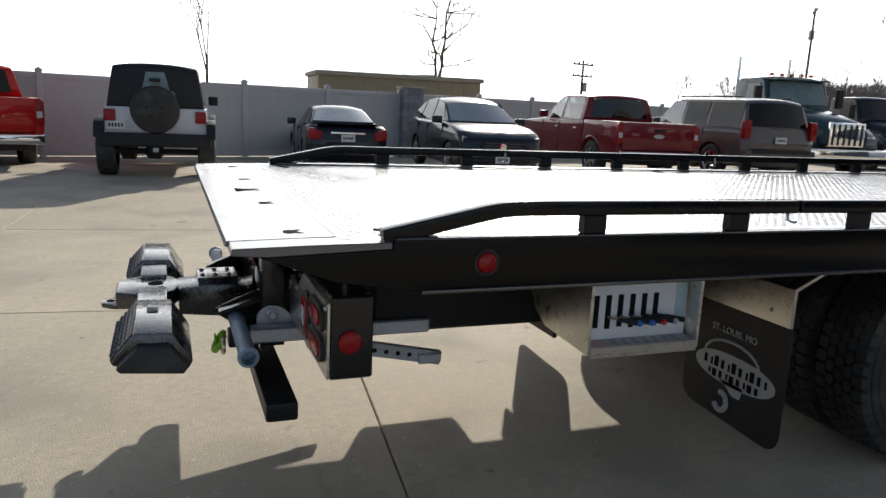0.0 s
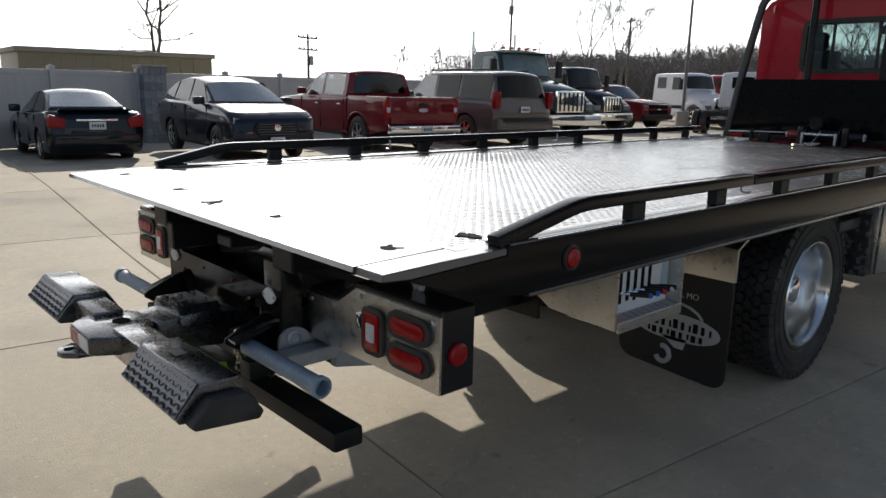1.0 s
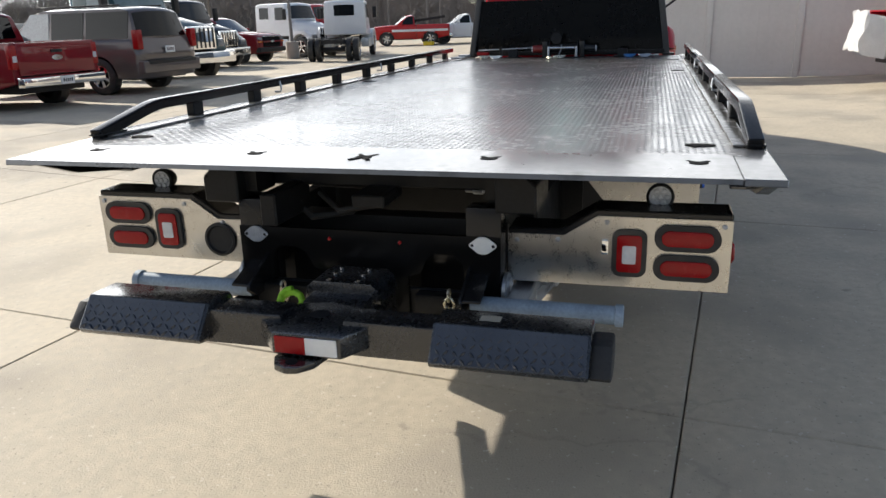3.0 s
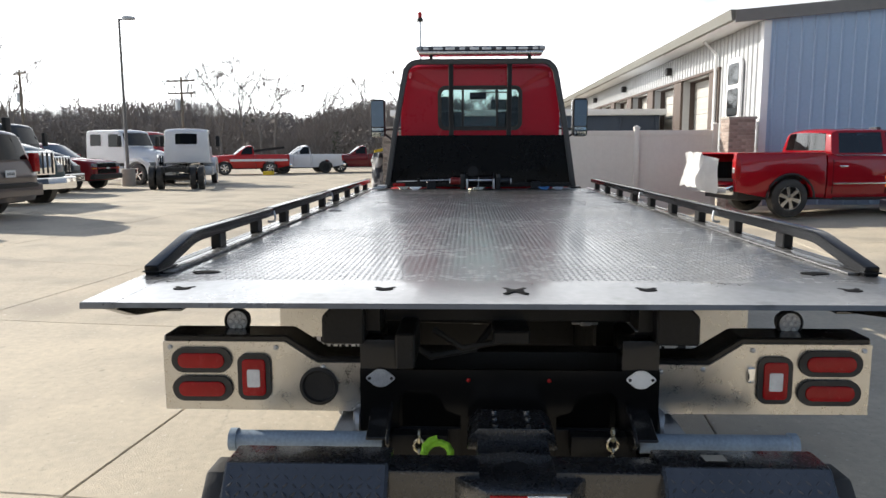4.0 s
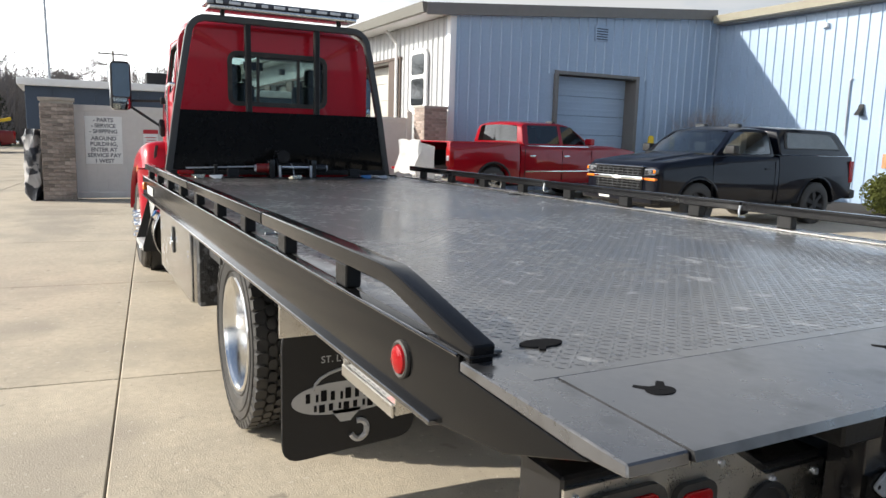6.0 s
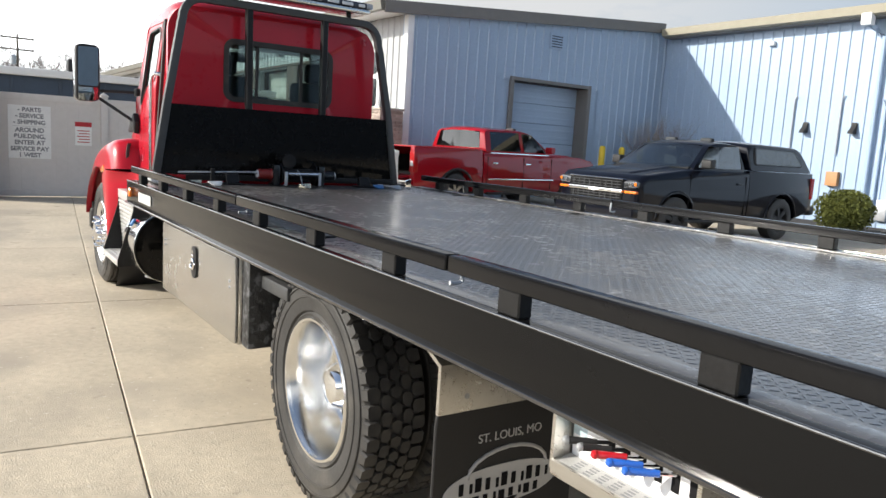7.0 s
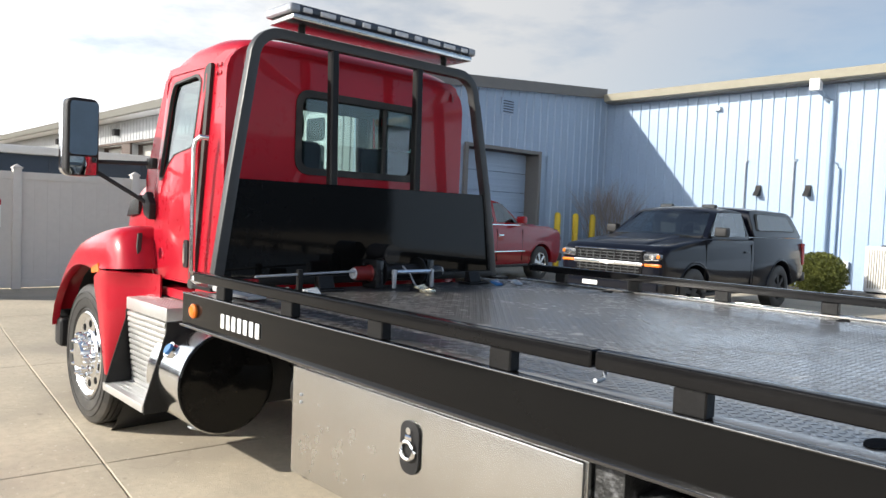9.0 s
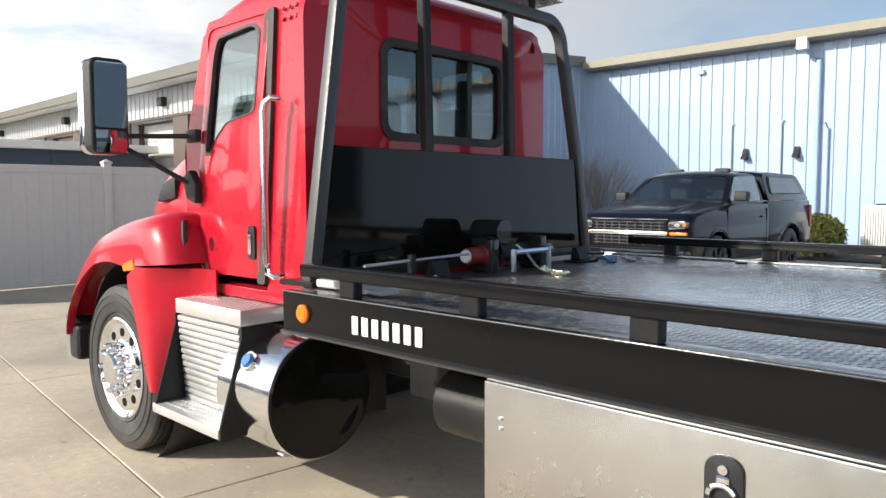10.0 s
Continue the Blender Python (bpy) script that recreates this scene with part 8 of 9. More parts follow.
def sedan(m, paint, label):
    v = thing("sedan", label, "car", m)
    r, half = 0.33, 0.91
    arches_f, arches_r = arch_points(1.42, 0.40, 0.24, 0.33), arch_points(-1.32, 0.40, 0.24, 0.33)
    ol = [(-2.36, 0.34), (-2.30, 0.24)] + arches_r[::-1] + arches_f[::-1] + [(2.32, 0.22), (2.44, 0.36), (2.42, 0.56), (2.30, 0.70), (1.80, 0.84), (1.02, 0.95), (-0.4, 0.97), (-1.60, 1.03), (-2.22, 1.05), (-2.36, 0.95), (-2.40, 0.62)]
    part("body", sculpt(body_shell(ol, half, 1.05, 0.22, 0.05), half, 0.66), paint, v, smooth=50)
    part("underbody", rbox((-2.2, -0.8, 0.20), (2.2, 0.8, 0.72), 0.02), plastic_black, v)
    gh = rounded_profile([(1.15, 0.93), (0.62, 1.22), (0.22, 1.39), (-0.20, 1.465), (-0.60, 1.465), (-0.95, 1.40), (-1.45, 1.22), (-1.90, 1.03)], 0.16)
    part("cabin", bevelled(greenhouse(gh, 0.95, 1.45, 0.80, 0.58), 0.035, 3, 40), paint, v, smooth=50)
    end_glass(v, (1.04, 0.97), (0.22, 1.385), 0.74, 0.58, dark_glass, "windscreen", 0.012)
    # rear pane has its sky reflection painted into the base colour
    end_glass(v, (-1.74, 1.108), (-0.98, 1.385), 0.70, 0.54, sky_painted_glass, "rear_window", 0.014)
    side_glass(v, [(0.72, 1.0), (0.18, 1.36), (-0.25, 1.40), (-0.25, 1.0)], 0.95, 1.45, 0.80, 0.58, dark_glass)
    side_glass(v, [(-0.33, 1.0), (-0.33, 1.40), (-0.75, 1.385), (-1.30, 1.10), (-1.30, 1.02)], 0.95, 1.45, 0.80, 0.58, dark_glass)
    for s in (-1, 1):
        part("tail_lamp", bevelled(prism(bmesh.new(), [(s * 0.56, 0.90), (s * 0.84, 1.00), (s * 0.885, 0.90), (s * 0.88, 0.74), (s * 0.60, 0.72)], "x", -2.42, -2.10), 0.03, 2), lens_red, v, "red tail lamp")
        part("headlamp", rbox((2.10, s * 0.55, 0.62), (2.36, s * 0.86, 0.74), 0.04, 2), lens_head, v)
        for x in (1.42, -1.32):
            wheel(v, x, s * 0.79, r, 0.21, brushed)
    part("boot_strip", rbox((-2.415, -0.38, 0.86), (-2.385, 0.38, 0.90), 0.006), chrome, v, "chrome boot strip")
    part("rear_bumper", rbox((-2.43, -0.80, 0.38), (-2.30, 0.80, 0.60), 0.05, 3), paint, v)
    part("spoiler", bevelled(prism(bmesh.new(), [(-2.28, 1.05), (-2.33, 1.09), (-2.20, 1.08), (-2.12, 1.05)], "y", -0.66, 0.66), 0.006, 1), paint, v)
    plate(v, -2.415, 0.77)
    wing_mirrors(v, 0.70, 0.88, 1.02, paint)
    handles(v, (-0.05, -1.0), half - 0.02, 0.86, paint)
    seams(v, (0.90, -0.29, -1.1), half, 0.35, 0.93)
    return v


def crossover(m, paint, label):
    v = thing("crossover", label, "car", m)
    r, half = 0.35, 0.92
    af, ar = arch_points(1.38, 0.43, 0.28, 0.35), arch_points(-1.32, 0.43, 0.28, 0.35)
    ol = [(-2.20, 0.42), (-2.15, 0.28)] + ar[::-1] + af[::-1] + [(2.18, 0.26), (2.28, 0.40), (2.29, 0.62), (2.25, 0.84), (2.05, 0.97), (1.55, 1.07), (1.02, 1.13), (-1.2, 1.14), (-2.10, 1.16), (-2.24, 0.95), (-2.26, 0.62)]
    part("body", sculpt(body_shell(ol, half, 1.16, 0.26, 0.06), half, 0.74), paint, v, smooth=50)
    part("underbody", rbox((-2.05, -0.8, 0.22), (2.05, 0.8, 0.8), 0.02), plastic_black, v)
    gh = rounded_profile([(1.22, 1.08), (0.62, 1.40), (0.26, 1.58), (-0.22, 1.67), (-0.9, 1.67), (-1.45, 1.58), (-1.92, 1.38), (-2.18, 1.14)], 0.16)
    part("cabin", bevelled(greenhouse(gh, 1.06, 1.69, 0.83, 0.62), 0.035, 3, 40), paint, v, smooth=50)
    # windscreen colour carries a painted sky reflection
    end_glass(v, (1.10, 1.145), (0.34, 1.545), 0.76, 0.62, sky_painted_glass, "windscreen", 0.014)
    end_glass(v, (-2.12, 1.20), (-1.95, 1.36), 0.70, 0.60, dark_glass, "rear_window", 0.012)
    side_glass(v, [(0.74, 1.14), (0.26, 1.54), (-0.25, 1.61), (-0.25, 1.15)], 1.06, 1.69, 0.83, 0.62, dark_glass)
    side_glass(v, [(-0.33, 1.15), (-0.33, 1.61), (-1.1, 1.59), (-1.25, 1.17)], 1.06, 1.69, 0.83, 0.62, dark_glass)
    side_glass(v, [(-1.33, 1.18), (-1.2, 1.56), (-1.5, 1.49), (-1.80, 1.26)], 1.06, 1.69, 0.83, 0.62, dark_glass)
    g = part("grille", bevelled(prism(bmesh.new(), [(-0.42, 0.78), (0.42, 0.78), (0.50, 0.66), (0.36, 0.50), (-0.36, 0.50), (-0.50, 0.66)], "x", 2.20, 2.318), 0.02, 2), plastic_black, v, "black shield grille")
    for k in range(5):
        part("grille_bar", rbox((2.312, -0.42 + 0.02 * abs(k - 2), 0.54 + 0.05 * k), (2.326, 0.42 - 0.02 * abs(k - 2), 0.553 + 0.05 * k), 0.004, 1), trim_grey, g)
    part("badge", lathe(bmesh.new(), [(2.32, 0.075), (2.335, 0.07), (2.34, 0.0005)], (0, 0, 0.68), "x", 20), chrome, g, "round chrome badge")
    part("lower_grille", rbox((2.20, -0.62, 0.32), (2.30, 0.62, 0.44), 0.03, 2), plastic_black, v)
    for s in (-1, 1):
        part("headlamp", bevelled(prism(bmesh.new(), [(s * 0.46, 0.80), (s * 0.84, 0.88), (s * 0.87, 0.76), (s * 0.62, 0.68), (s * 0.48, 0.70)], "x", 1.98, 2.21), 0.02, 2), lens_head, v, "clear headlamp")
        part("tail_lamp", rbox((-2.24, s * 0.62, 0.90), (-2.08, s * 0.88, 1.05), 0.04, 2), lens_red, v)
        part("fog_lamp", rbox((2.12, s * 0.68, 0.42), (2.22, s * 0.80, 0.50), 0.02, 2), lens_clear, v)
        for x in (1.38, -1.32):
            wheel(v, x, s * 0.80, r, 0.22, brushed)
    plate(v, 2.325, 0.42, 0.0, False)
    wing_mirrors(v, 0.72, 0.88, 1.16, paint)
    handles(v, (-0.05, -1.0), half - 0.02, 0.98, paint)
    seams(v, (0.95, -0.29, -1.15), half, 0.4, 1.05)
    return v


def pickup(m, paint, label, rear_wheel=1.25, cab_len="crew", canopy=False, gate_open=False, rim=None, chrome_bumper=True, length=5.85, cover=False, clear=False):
    """A full-size pickup; x forward, origin under its middle."""
    v = thing("pickup_truck", label, "pickup truck", m)
    r, half, L = 0.41, 1.00, length / 2
    wx_r, wx_f = -L + rear_wheel, L - 1.00
    belt, top = (1.31, 1.90) if cover else (1.30, 1.87) if canopy else (1.25, 1.90)
    rail = belt + 0.04
    rise = 0.09 if cover else 0.02 if canopy else 0.0                                                 # the nose stands this much taller
    c0 = {"crew": L - (4.23 if cover else 4.10), "regular": L - (3.03 if canopy else 2.93)}[cab_len]   # rear of the cab
    c1 = L - (1.70 if cover else 1.30 if canopy else 1.62)                                            # foot of the windscreen
    rim = rim or brushed
    # front clip and cab lower body
    af, ar = arch_points(wx_f, 0.50, 0.42, r), arch_points(wx_r, 0.50, 0.42, r)
    ol = [(c0, 0.40)] + af[::-1] + [(L - 0.10, 0.40), (L, 0.60), (L, 0.98 + rise), (L - 0.04, 1.07 + rise), (L - 0.14, 1.15 + rise), (L - 0.6, 1.215 + rise), (c1 - 0.05, belt + 0.03), (c0, belt + 0.02)]
    part("cab_body", sculpt(body_shell(ol, half, 1.28, 0.16, 0.05, tail=False), half, 0.88, 0.03), paint, v, smooth=50)
    part("underbody", rbox((-L + 0.2, -0.75, 0.36), (L - 0.25, 0.75, 0.78), 0.02), plastic_black, v)
    # raised middle of the bonnet
    bm = bmesh.new()
    rows = []
    for x, z, w in ((L - 0.20, 1.135 + rise, 0.60), (L - 0.32, 1.185 + rise, 0.60), (L - 0.6, 1.228 + rise, 0.58), (c1 + 0.02, belt + 0.036, 0.55)):
        rows.append([bm.verts.new((x, f * w, z + 0.022 * (1 - abs(f) ** 4) - 0.03 * (abs(f) > 0.99))) for f in (-1, -0.93, -0.8, -0.4, 0, 0.4, 0.8, 0.93, 1)])
    for a, b in zip(rows, rows[1:]):
        for k in range(8):
            bm.faces.new((a[k], a[k + 1], b[k + 1], b[k]))
    bmesh.ops.recalc_face_normals(bm, faces=bm.faces)
    bmesh.ops.solidify(bm, geom=bm.faces[:], thickness=0.02)
    part("bonnet_dome", bm, paint, v, smooth=50)
    for s in (-1, 1):
        for x in (wx_f, wx_r):
            lip = tube(bmesh.new(), [(x + 0.515 * math.cos(a), s * (half - 0.012), r + 0.515 * math.sin(a)) for a in [radians(6 + 168 * k / 14) for k in range(15)]], 0.022, 8)
            part("arch_lip", lip, paint, v)
    steep = 0.62 if canopy else 0.70
    gh = rounded_profile([(c1, belt), (c1 - steep, top - 0.07), (c1 - steep - 0.32, top), (c0 + 0.24, top - 0.01), (c0 + 0.08, top - 0.06), (c0 + 0.01, belt)], 0.11)
    b_ = c1 - 1.18 if cab_len != "regular" else c0 + 0.12
    front_light = [(c1 - 0.26, belt + 0.05), (c1 - steep - 0.06, top - 0.12), (b_ + 0.05, top - 0.10), (b_ + 0.05, belt + 0.05)]
    lights = [front_light]
    if cab_len != "regular":
        lights.append([(b_ - 0.05, belt + 0.05), (b_ - 0.05, top - 0.10), (c0 + 0.32, top - 0.11), (c0 + 0.26, belt + 0.05)])
    w_lo, w_hi = 0.85, 0.68
    if clear:
        shell = cabin_shell(gh, belt, top, 0.945, 0.77, lights,
                            (c1 - 0.95, c1 + 0.4, [(-w_lo, belt + 0.03), (w_lo, belt + 0.03), (w_hi, top - 0.105), (-w_hi, top - 0.105)]),
                            (c0 - 0.3, c0 + 0.3, [(-0.74, belt + 0.10), (0.74, belt + 0.10), (0.66, top - 0.11), (-0.66, top - 0.11)]))
        part("cabin", shell, paint, v, smooth=50)
        part("dash", bevelled(prism(bmesh.new(), [(c1 - 0.05, belt), (c1 - 0.10, belt + 0.06), (c1 - 0.34, belt + 0.09), (c1 - 0.42, belt + 0.02), (c1 - 0.42, belt)], "y", -0.86, 0.86), 0.012, 2), plastic_black, v, "dark dashboard")
        part("cabin_floor", rbox((c0 + 0.08, -0.86, belt + 0.022), (c1 - 0.45, 0.86, belt + 0.030), 0.002, 1), seat_cloth, v)
        cabin_seats(v, c1 - 1.10, belt + 0.03, 0.42)
        if cab_len != "regular":
            part("rear_seat", rbox((c0 + 0.16, -0.72, belt + 0.03), (c0 + 0.34, 0.72, belt + 0.32), 0.05, 3), seat_cloth, v, "dark rear bench")
        part("inner_mirror", rbox((c1 - steep - 0.02, -0.11, top - 0.22), (c1 - steep + 0.01, 0.11, top - 0.15), 0.01), plastic_black, v)
        part("wheel_rim", lathe(bmesh.new(), [(0, 0.165), (0.011, 0.178), (0, 0.19), (-0.011, 0.178), (0, 0.165)], (c1 - 0.56, 0.40, belt + 0.10), "x", 20), plastic_black, v, "black steering wheel")
    else:
        part("cabin", bevelled(greenhouse(gh, belt, top, 0.945, 0.77), 0.04, 3, 40), paint, v, smooth=50)
    ws = end_glass(v, (c1 - 0.03, belt + 0.045), (c1 - steep + 0.02, top - 0.095), w_lo + 0.01, w_hi + 0.01, auto_glass if clear else sky_glass, "windscreen", 0.004 if clear else 0.034)
    rw = end_glass(v, (c0 + 0.015, belt + 0.10), (c0 + 0.055, top - 0.10), 0.74, 0.66, privacy_glass if clear else dark_glass, "rear_window", 0.010 if clear else 0.036)
    ws.visible_shadow = rw.visible_shadow = not clear
    for k, pts in enumerate(lights):
        side_glass(v, pts, belt, top, 0.945, 0.77, (privacy_glass if cover else auto_glass) if clear else dark_glass, -0.012 if clear else 0.006)
    if cab_len != "regular":
        handles(v, (c1 - 1.05, c0 + 0.35), half - 0.005, 1.08, chrome)
        seams(v, (c1 - 0.15, b_, c0 + 0.12), half, 0.5, 1.22)
    else:
        handles(v, (c0 + 0.30,), half - 0.005, 1.08, paint)
        seams(v, (c1 - 0.02, c0 + 0.10), half, 0.5, 1.22)
    # bed
    b0, b1 = -L + 0.02, c0 - 0.03
    olb = [(b0, 0.56)] + ar[::-1] + [(b1, 0.42), (b1, rail), (b0, rail)]
    olb = [p for p in olb if b0 <= p[0] <= b1]
    bm = bmesh.new()
    for s in (-1, 1):
        a = [bm.verts.new((x, s * half * (1.0 if z < 1.1 else 0.985), z)) for x, z in olb]
        b = [bm.verts.new((x, s * (half - 0.14), z)) for x, z in olb]
        bridge(bm, a, b)
        bm.faces.new(a)
        bm.faces.new(b[::-1])
    box(bm, (b0, -half + 0.14, 0.70), (b1, half - 0.14, 0.76))
    box(bm, (b1 - 0.06, -half + 0.14, 0.76), (b1, half - 0.14, rail - 0.01))
    bmesh.ops.recalc_face_normals(bm, faces=bm.faces)
    part("bed", sculpt(bevelled(bm, 0.012, 2, 50), half, 0.88, 0.03), paint, v)
    part("bed_liner", rbox((b0 + 0.02, -half + 0.145, 0.762), (b1 - 0.065, half - 0.145, 0.775), 0.004, 1), plastic_black, v)
    if cover:
        part("liner_wall", rbox((b0 + 0.05, half - 0.150, 0.776), (b1 - 0.07, half - 0.141, 1.27), 0.002, 1), plastic_black, v)
        part("liner_wall", rbox((b0 + 0.05, -half + 0.141, 0.776), (b1 - 0.07, -half + 0.150, 1.27), 0.002, 1), plastic_black, v)
        part("liner_front", rbox((b1 - 0.075, -half + 0.152, 0.776), (b1 - 0.062, half - 0.152, 1.27), 0.002, 1), plastic_black, v)
        part("bed_cover", rbox((b0 + 0.03, -half + 0.04, rail - 0.007), (b1 - 0.02, half - 0.04, rail + 0.028), 0.012, 2), paint, v, "flat red bed cover")
        for s in (-1, 1):
            part("side_moulding", rbox((c0 + 0.14, s * (half - 0.012), 0.70), (c1 - 0.05, s * (half + 0.012), 0.728), 0.006, 2), chrome, v, "thin chrome door moulding")
            part("belt_moulding", rbox((c0 + 0.20, s * 0.945, belt - 0.01), (c1 - 0.25, s * 0.966, belt + 0.012), 0.004, 1), chrome, v)
            part("arch_trim", tube(bmesh.new(), [(wx_r + 0.53 * math.cos(a), s * (half - 0.005), 0.42 + 0.50 * math.sin(a)) for a in [math.pi * k / 12 for k in range(13)]], 0.028, 8), plastic_black, v, "black wheel arch trim")
    if gate_open:
        g = part("tailgate", rbox((b0 - (0.36 if cover else 0.55), -half + 0.16, 0.69), (b0 - 0.005, half - 0.16, 0.755), 0.015), paint, v, "lowered tailgate")
    else:
        g = part("tailgate", rbox((b0 - 0.035, -half + 0.13, 0.70), (b0 + 0.03, half - 0.13, 1.285), 0.018), paint, v)
        part("gate_handle", rbox((b0 - 0.05, -0.13, 1.09), (b0 - 0.03, 0.13, 1.15), 0.008), plastic_black, g)
        part("gate_badge", bevelled(prism(bmesh.new(), disc_outline(0, 1.0, 0.13, 0.05, 18), "x", b0 - 0.045, b0 - 0.03), 0.004, 1), chrome, g, "oval badge")
    for s in (-1, 1):
        t = part("tail_lamp", rbox((b0 - 0.03, s * (half - 0.15), 0.82), (b0 + 0.09, s * (half + 0.004), 1.25), 0.02, 2), lens_red, v, "tall tail lamp")
        part("reverse_lens", rbox((b0 - 0.034, s * (half - 0.12), 0.95), (b0 - 0.028, s * (half - 0.03), 1.06), 0.004, 1), lens_clear, t)
        for x in (wx_f, wx_r):
            wheel(v, x, s * 0.86, r, 0.27, rim, 6)
        h = part("headlamp", bevelled(prism(bmesh.new(), [(s * 0.66, 1.052), (s * 0.90, 1.066), (s * 0.955, 1.05), (s * 0.955, 0.965), (s * 0.90, 0.945), (s * 0.66, 0.93)], "x", L - 0.115, L + 0.002), 0.018, 2), lens_smoke if canopy else lens_head, v, "clear headlamp")
        if canopy:
            part("lamp_bowl", bevelled(prism(bmesh.new(), disc_outline(s * 0.80, 1.005, 0.045, 0.034, 16), "x", L - 0.01, L + 0.008), 0.004, 1), polished, h, "bright lamp bowl")
            part("chrome_blade", bevelled(prism(bmesh.new(), [(s * 0.67, 0.938), (s * 0.93, 0.952), (s * 0.93, 0.970), (s * 0.67, 0.952)], "x", L - 0.02, L + 0.010), 0.003, 1), chrome, h, "chrome blade under the lamp")
            part("corner_marker", bevelled(prism(bmesh.new(), [(s * 0.885, 1.05), (s * 0.945, 1.04), (s * 0.945, 0.985), (s * 0.885, 0.98)], "x", L - 0.05, L + 0.006), 0.008, 1), lens_amber, h, "amber corner marker")
        part("turn_lamp", rbox((L - 0.10, s * 0.67, 0.850), (L + 0.0, s * 0.945, 0.895), 0.014, 2), lens_amber, v, "amber turn lamp")
        part("side_step", rbox((c0 + 0.15, s * 0.92, 0.36), (c1 + 0.1, s * 1.03, 0.42), 0.02, 2), plastic_black, v)
    mt = chrome if chrome_bumper else plastic_black
    part("rear_bumper", bevelled(prism(bmesh.new(), [(b0 - 0.03, 0.48), (b0 - 0.20, 0.50), (b0 - 0.20, 0.66), (b0 - 0.03, 0.69)], "y", -0.96, 0.96), 0.02, 2), mt, v, "rear bumper")
    part("front_bumper", rbox((L - 0.16, -0.97, 0.44), (L + 0.075, 0.97, 0.645), 0.05, 3), paint if canopy else plastic_black, v, "front bumper")
    if canopy:
        part("front_plate", rbox((L + 0.076, -0.44, 0.49), (L + 0.082, -0.14, 0.56), 0.003, 1), white_vinyl, v, "white front plate")
    g = part("grille", rbox((L - 0.10, -0.64, 0.66), (L + 0.015, 0.64, 1.10), 0.02, 2), ink, v, "black barred grille")
    bar_mat = grille_grey if canopy else gloss_black
    for z in (0.70, 0.75, 0.80, 0.93, 0.98, 1.03):
        part("grille_bar", rbox((L + 0.010, -0.60, z), (L + 0.032, 0.60, z + 0.014), 0.004, 1), bar_mat, g)
    for k in range(9):
        part("grille_post", rbox((L + 0.008, -0.56 + 0.135 * k, 0.68), (L + 0.026, -0.545 + 0.135 * k, 1.05), 0.003, 1), bar_mat, g)
    part("grille_band", rbox((L - 0.06, -0.66, 0.845), (L + 0.045, 0.66, 0.905), 0.012, 2), chrome if canopy else paint, g)
    part("grille_strip", rbox((L - 0.04, -0.66, 1.075), (L + 0.034, 0.66, 1.095), 0.006, 1), chrome, g, "chrome strip over the grille")
    part("badge", bevelled(prism(bmesh.new(), [(-0.13, 0.86), (-0.045, 0.86), (-0.04, 0.845), (0.04, 0.845), (0.045, 0.86), (0.13, 0.86), (0.12, 0.895), (0.045, 0.895), (0.04, 0.912), (-0.04, 0.912), (-0.045, 0.895), (-0.12, 0.895)], "x", L + 0.045, L + 0.06), 0.003, 1), white_vinyl, g, "pale badge shape")
    plate(v, b0 - 0.205, 0.58)
    wing_mirrors(v, c1 - 0.36, 0.98, belt + 0.12, plastic_black if canopy else paint)
    if canopy:
        z1, z2 = rail + 0.005, 1.90
        gp = rounded_profile([(b1 + 0.06, z1), (b1 + 0.05, z2 - 0.03), (b1 - 0.3, z2), (b0 + 0.45, z2 - 0.02), (b0 + 0.28, z2 - 0.08), (b0 + 0.0, z1)], 0.08)
        part("canopy", bevelled(greenhouse(gp, z1, z2, 0.965, 0.81), 0.035, 3, 40), paint, v, "black fibreglass canopy", smooth=50)
        light = [(b1 - 0.20, z1 + 0.13), (b1 - 0.26, z2 - 0.13), (b0 + 0.62, z2 - 0.15), (b0 + 0.40, z1 + 0.13)]
        side_glass(v, rounded_profile(scaled(light, 1.07), 0.07, 4), z1, z2, 0.965, 0.81, rubber, 0.008, "canopy_frame")
        side_glass(v, rounded_profile(light, 0.06, 4), z1, z2, 0.965, 0.81, canopy_glass, 0.014, "canopy_window")
        end_glass(v, (b0 + 0.05, z1 + 0.12), (b0 + 0.24, z2 - 0.16), 0.78, 0.68, dark_glass, "rear_window", 0.012)
    return v


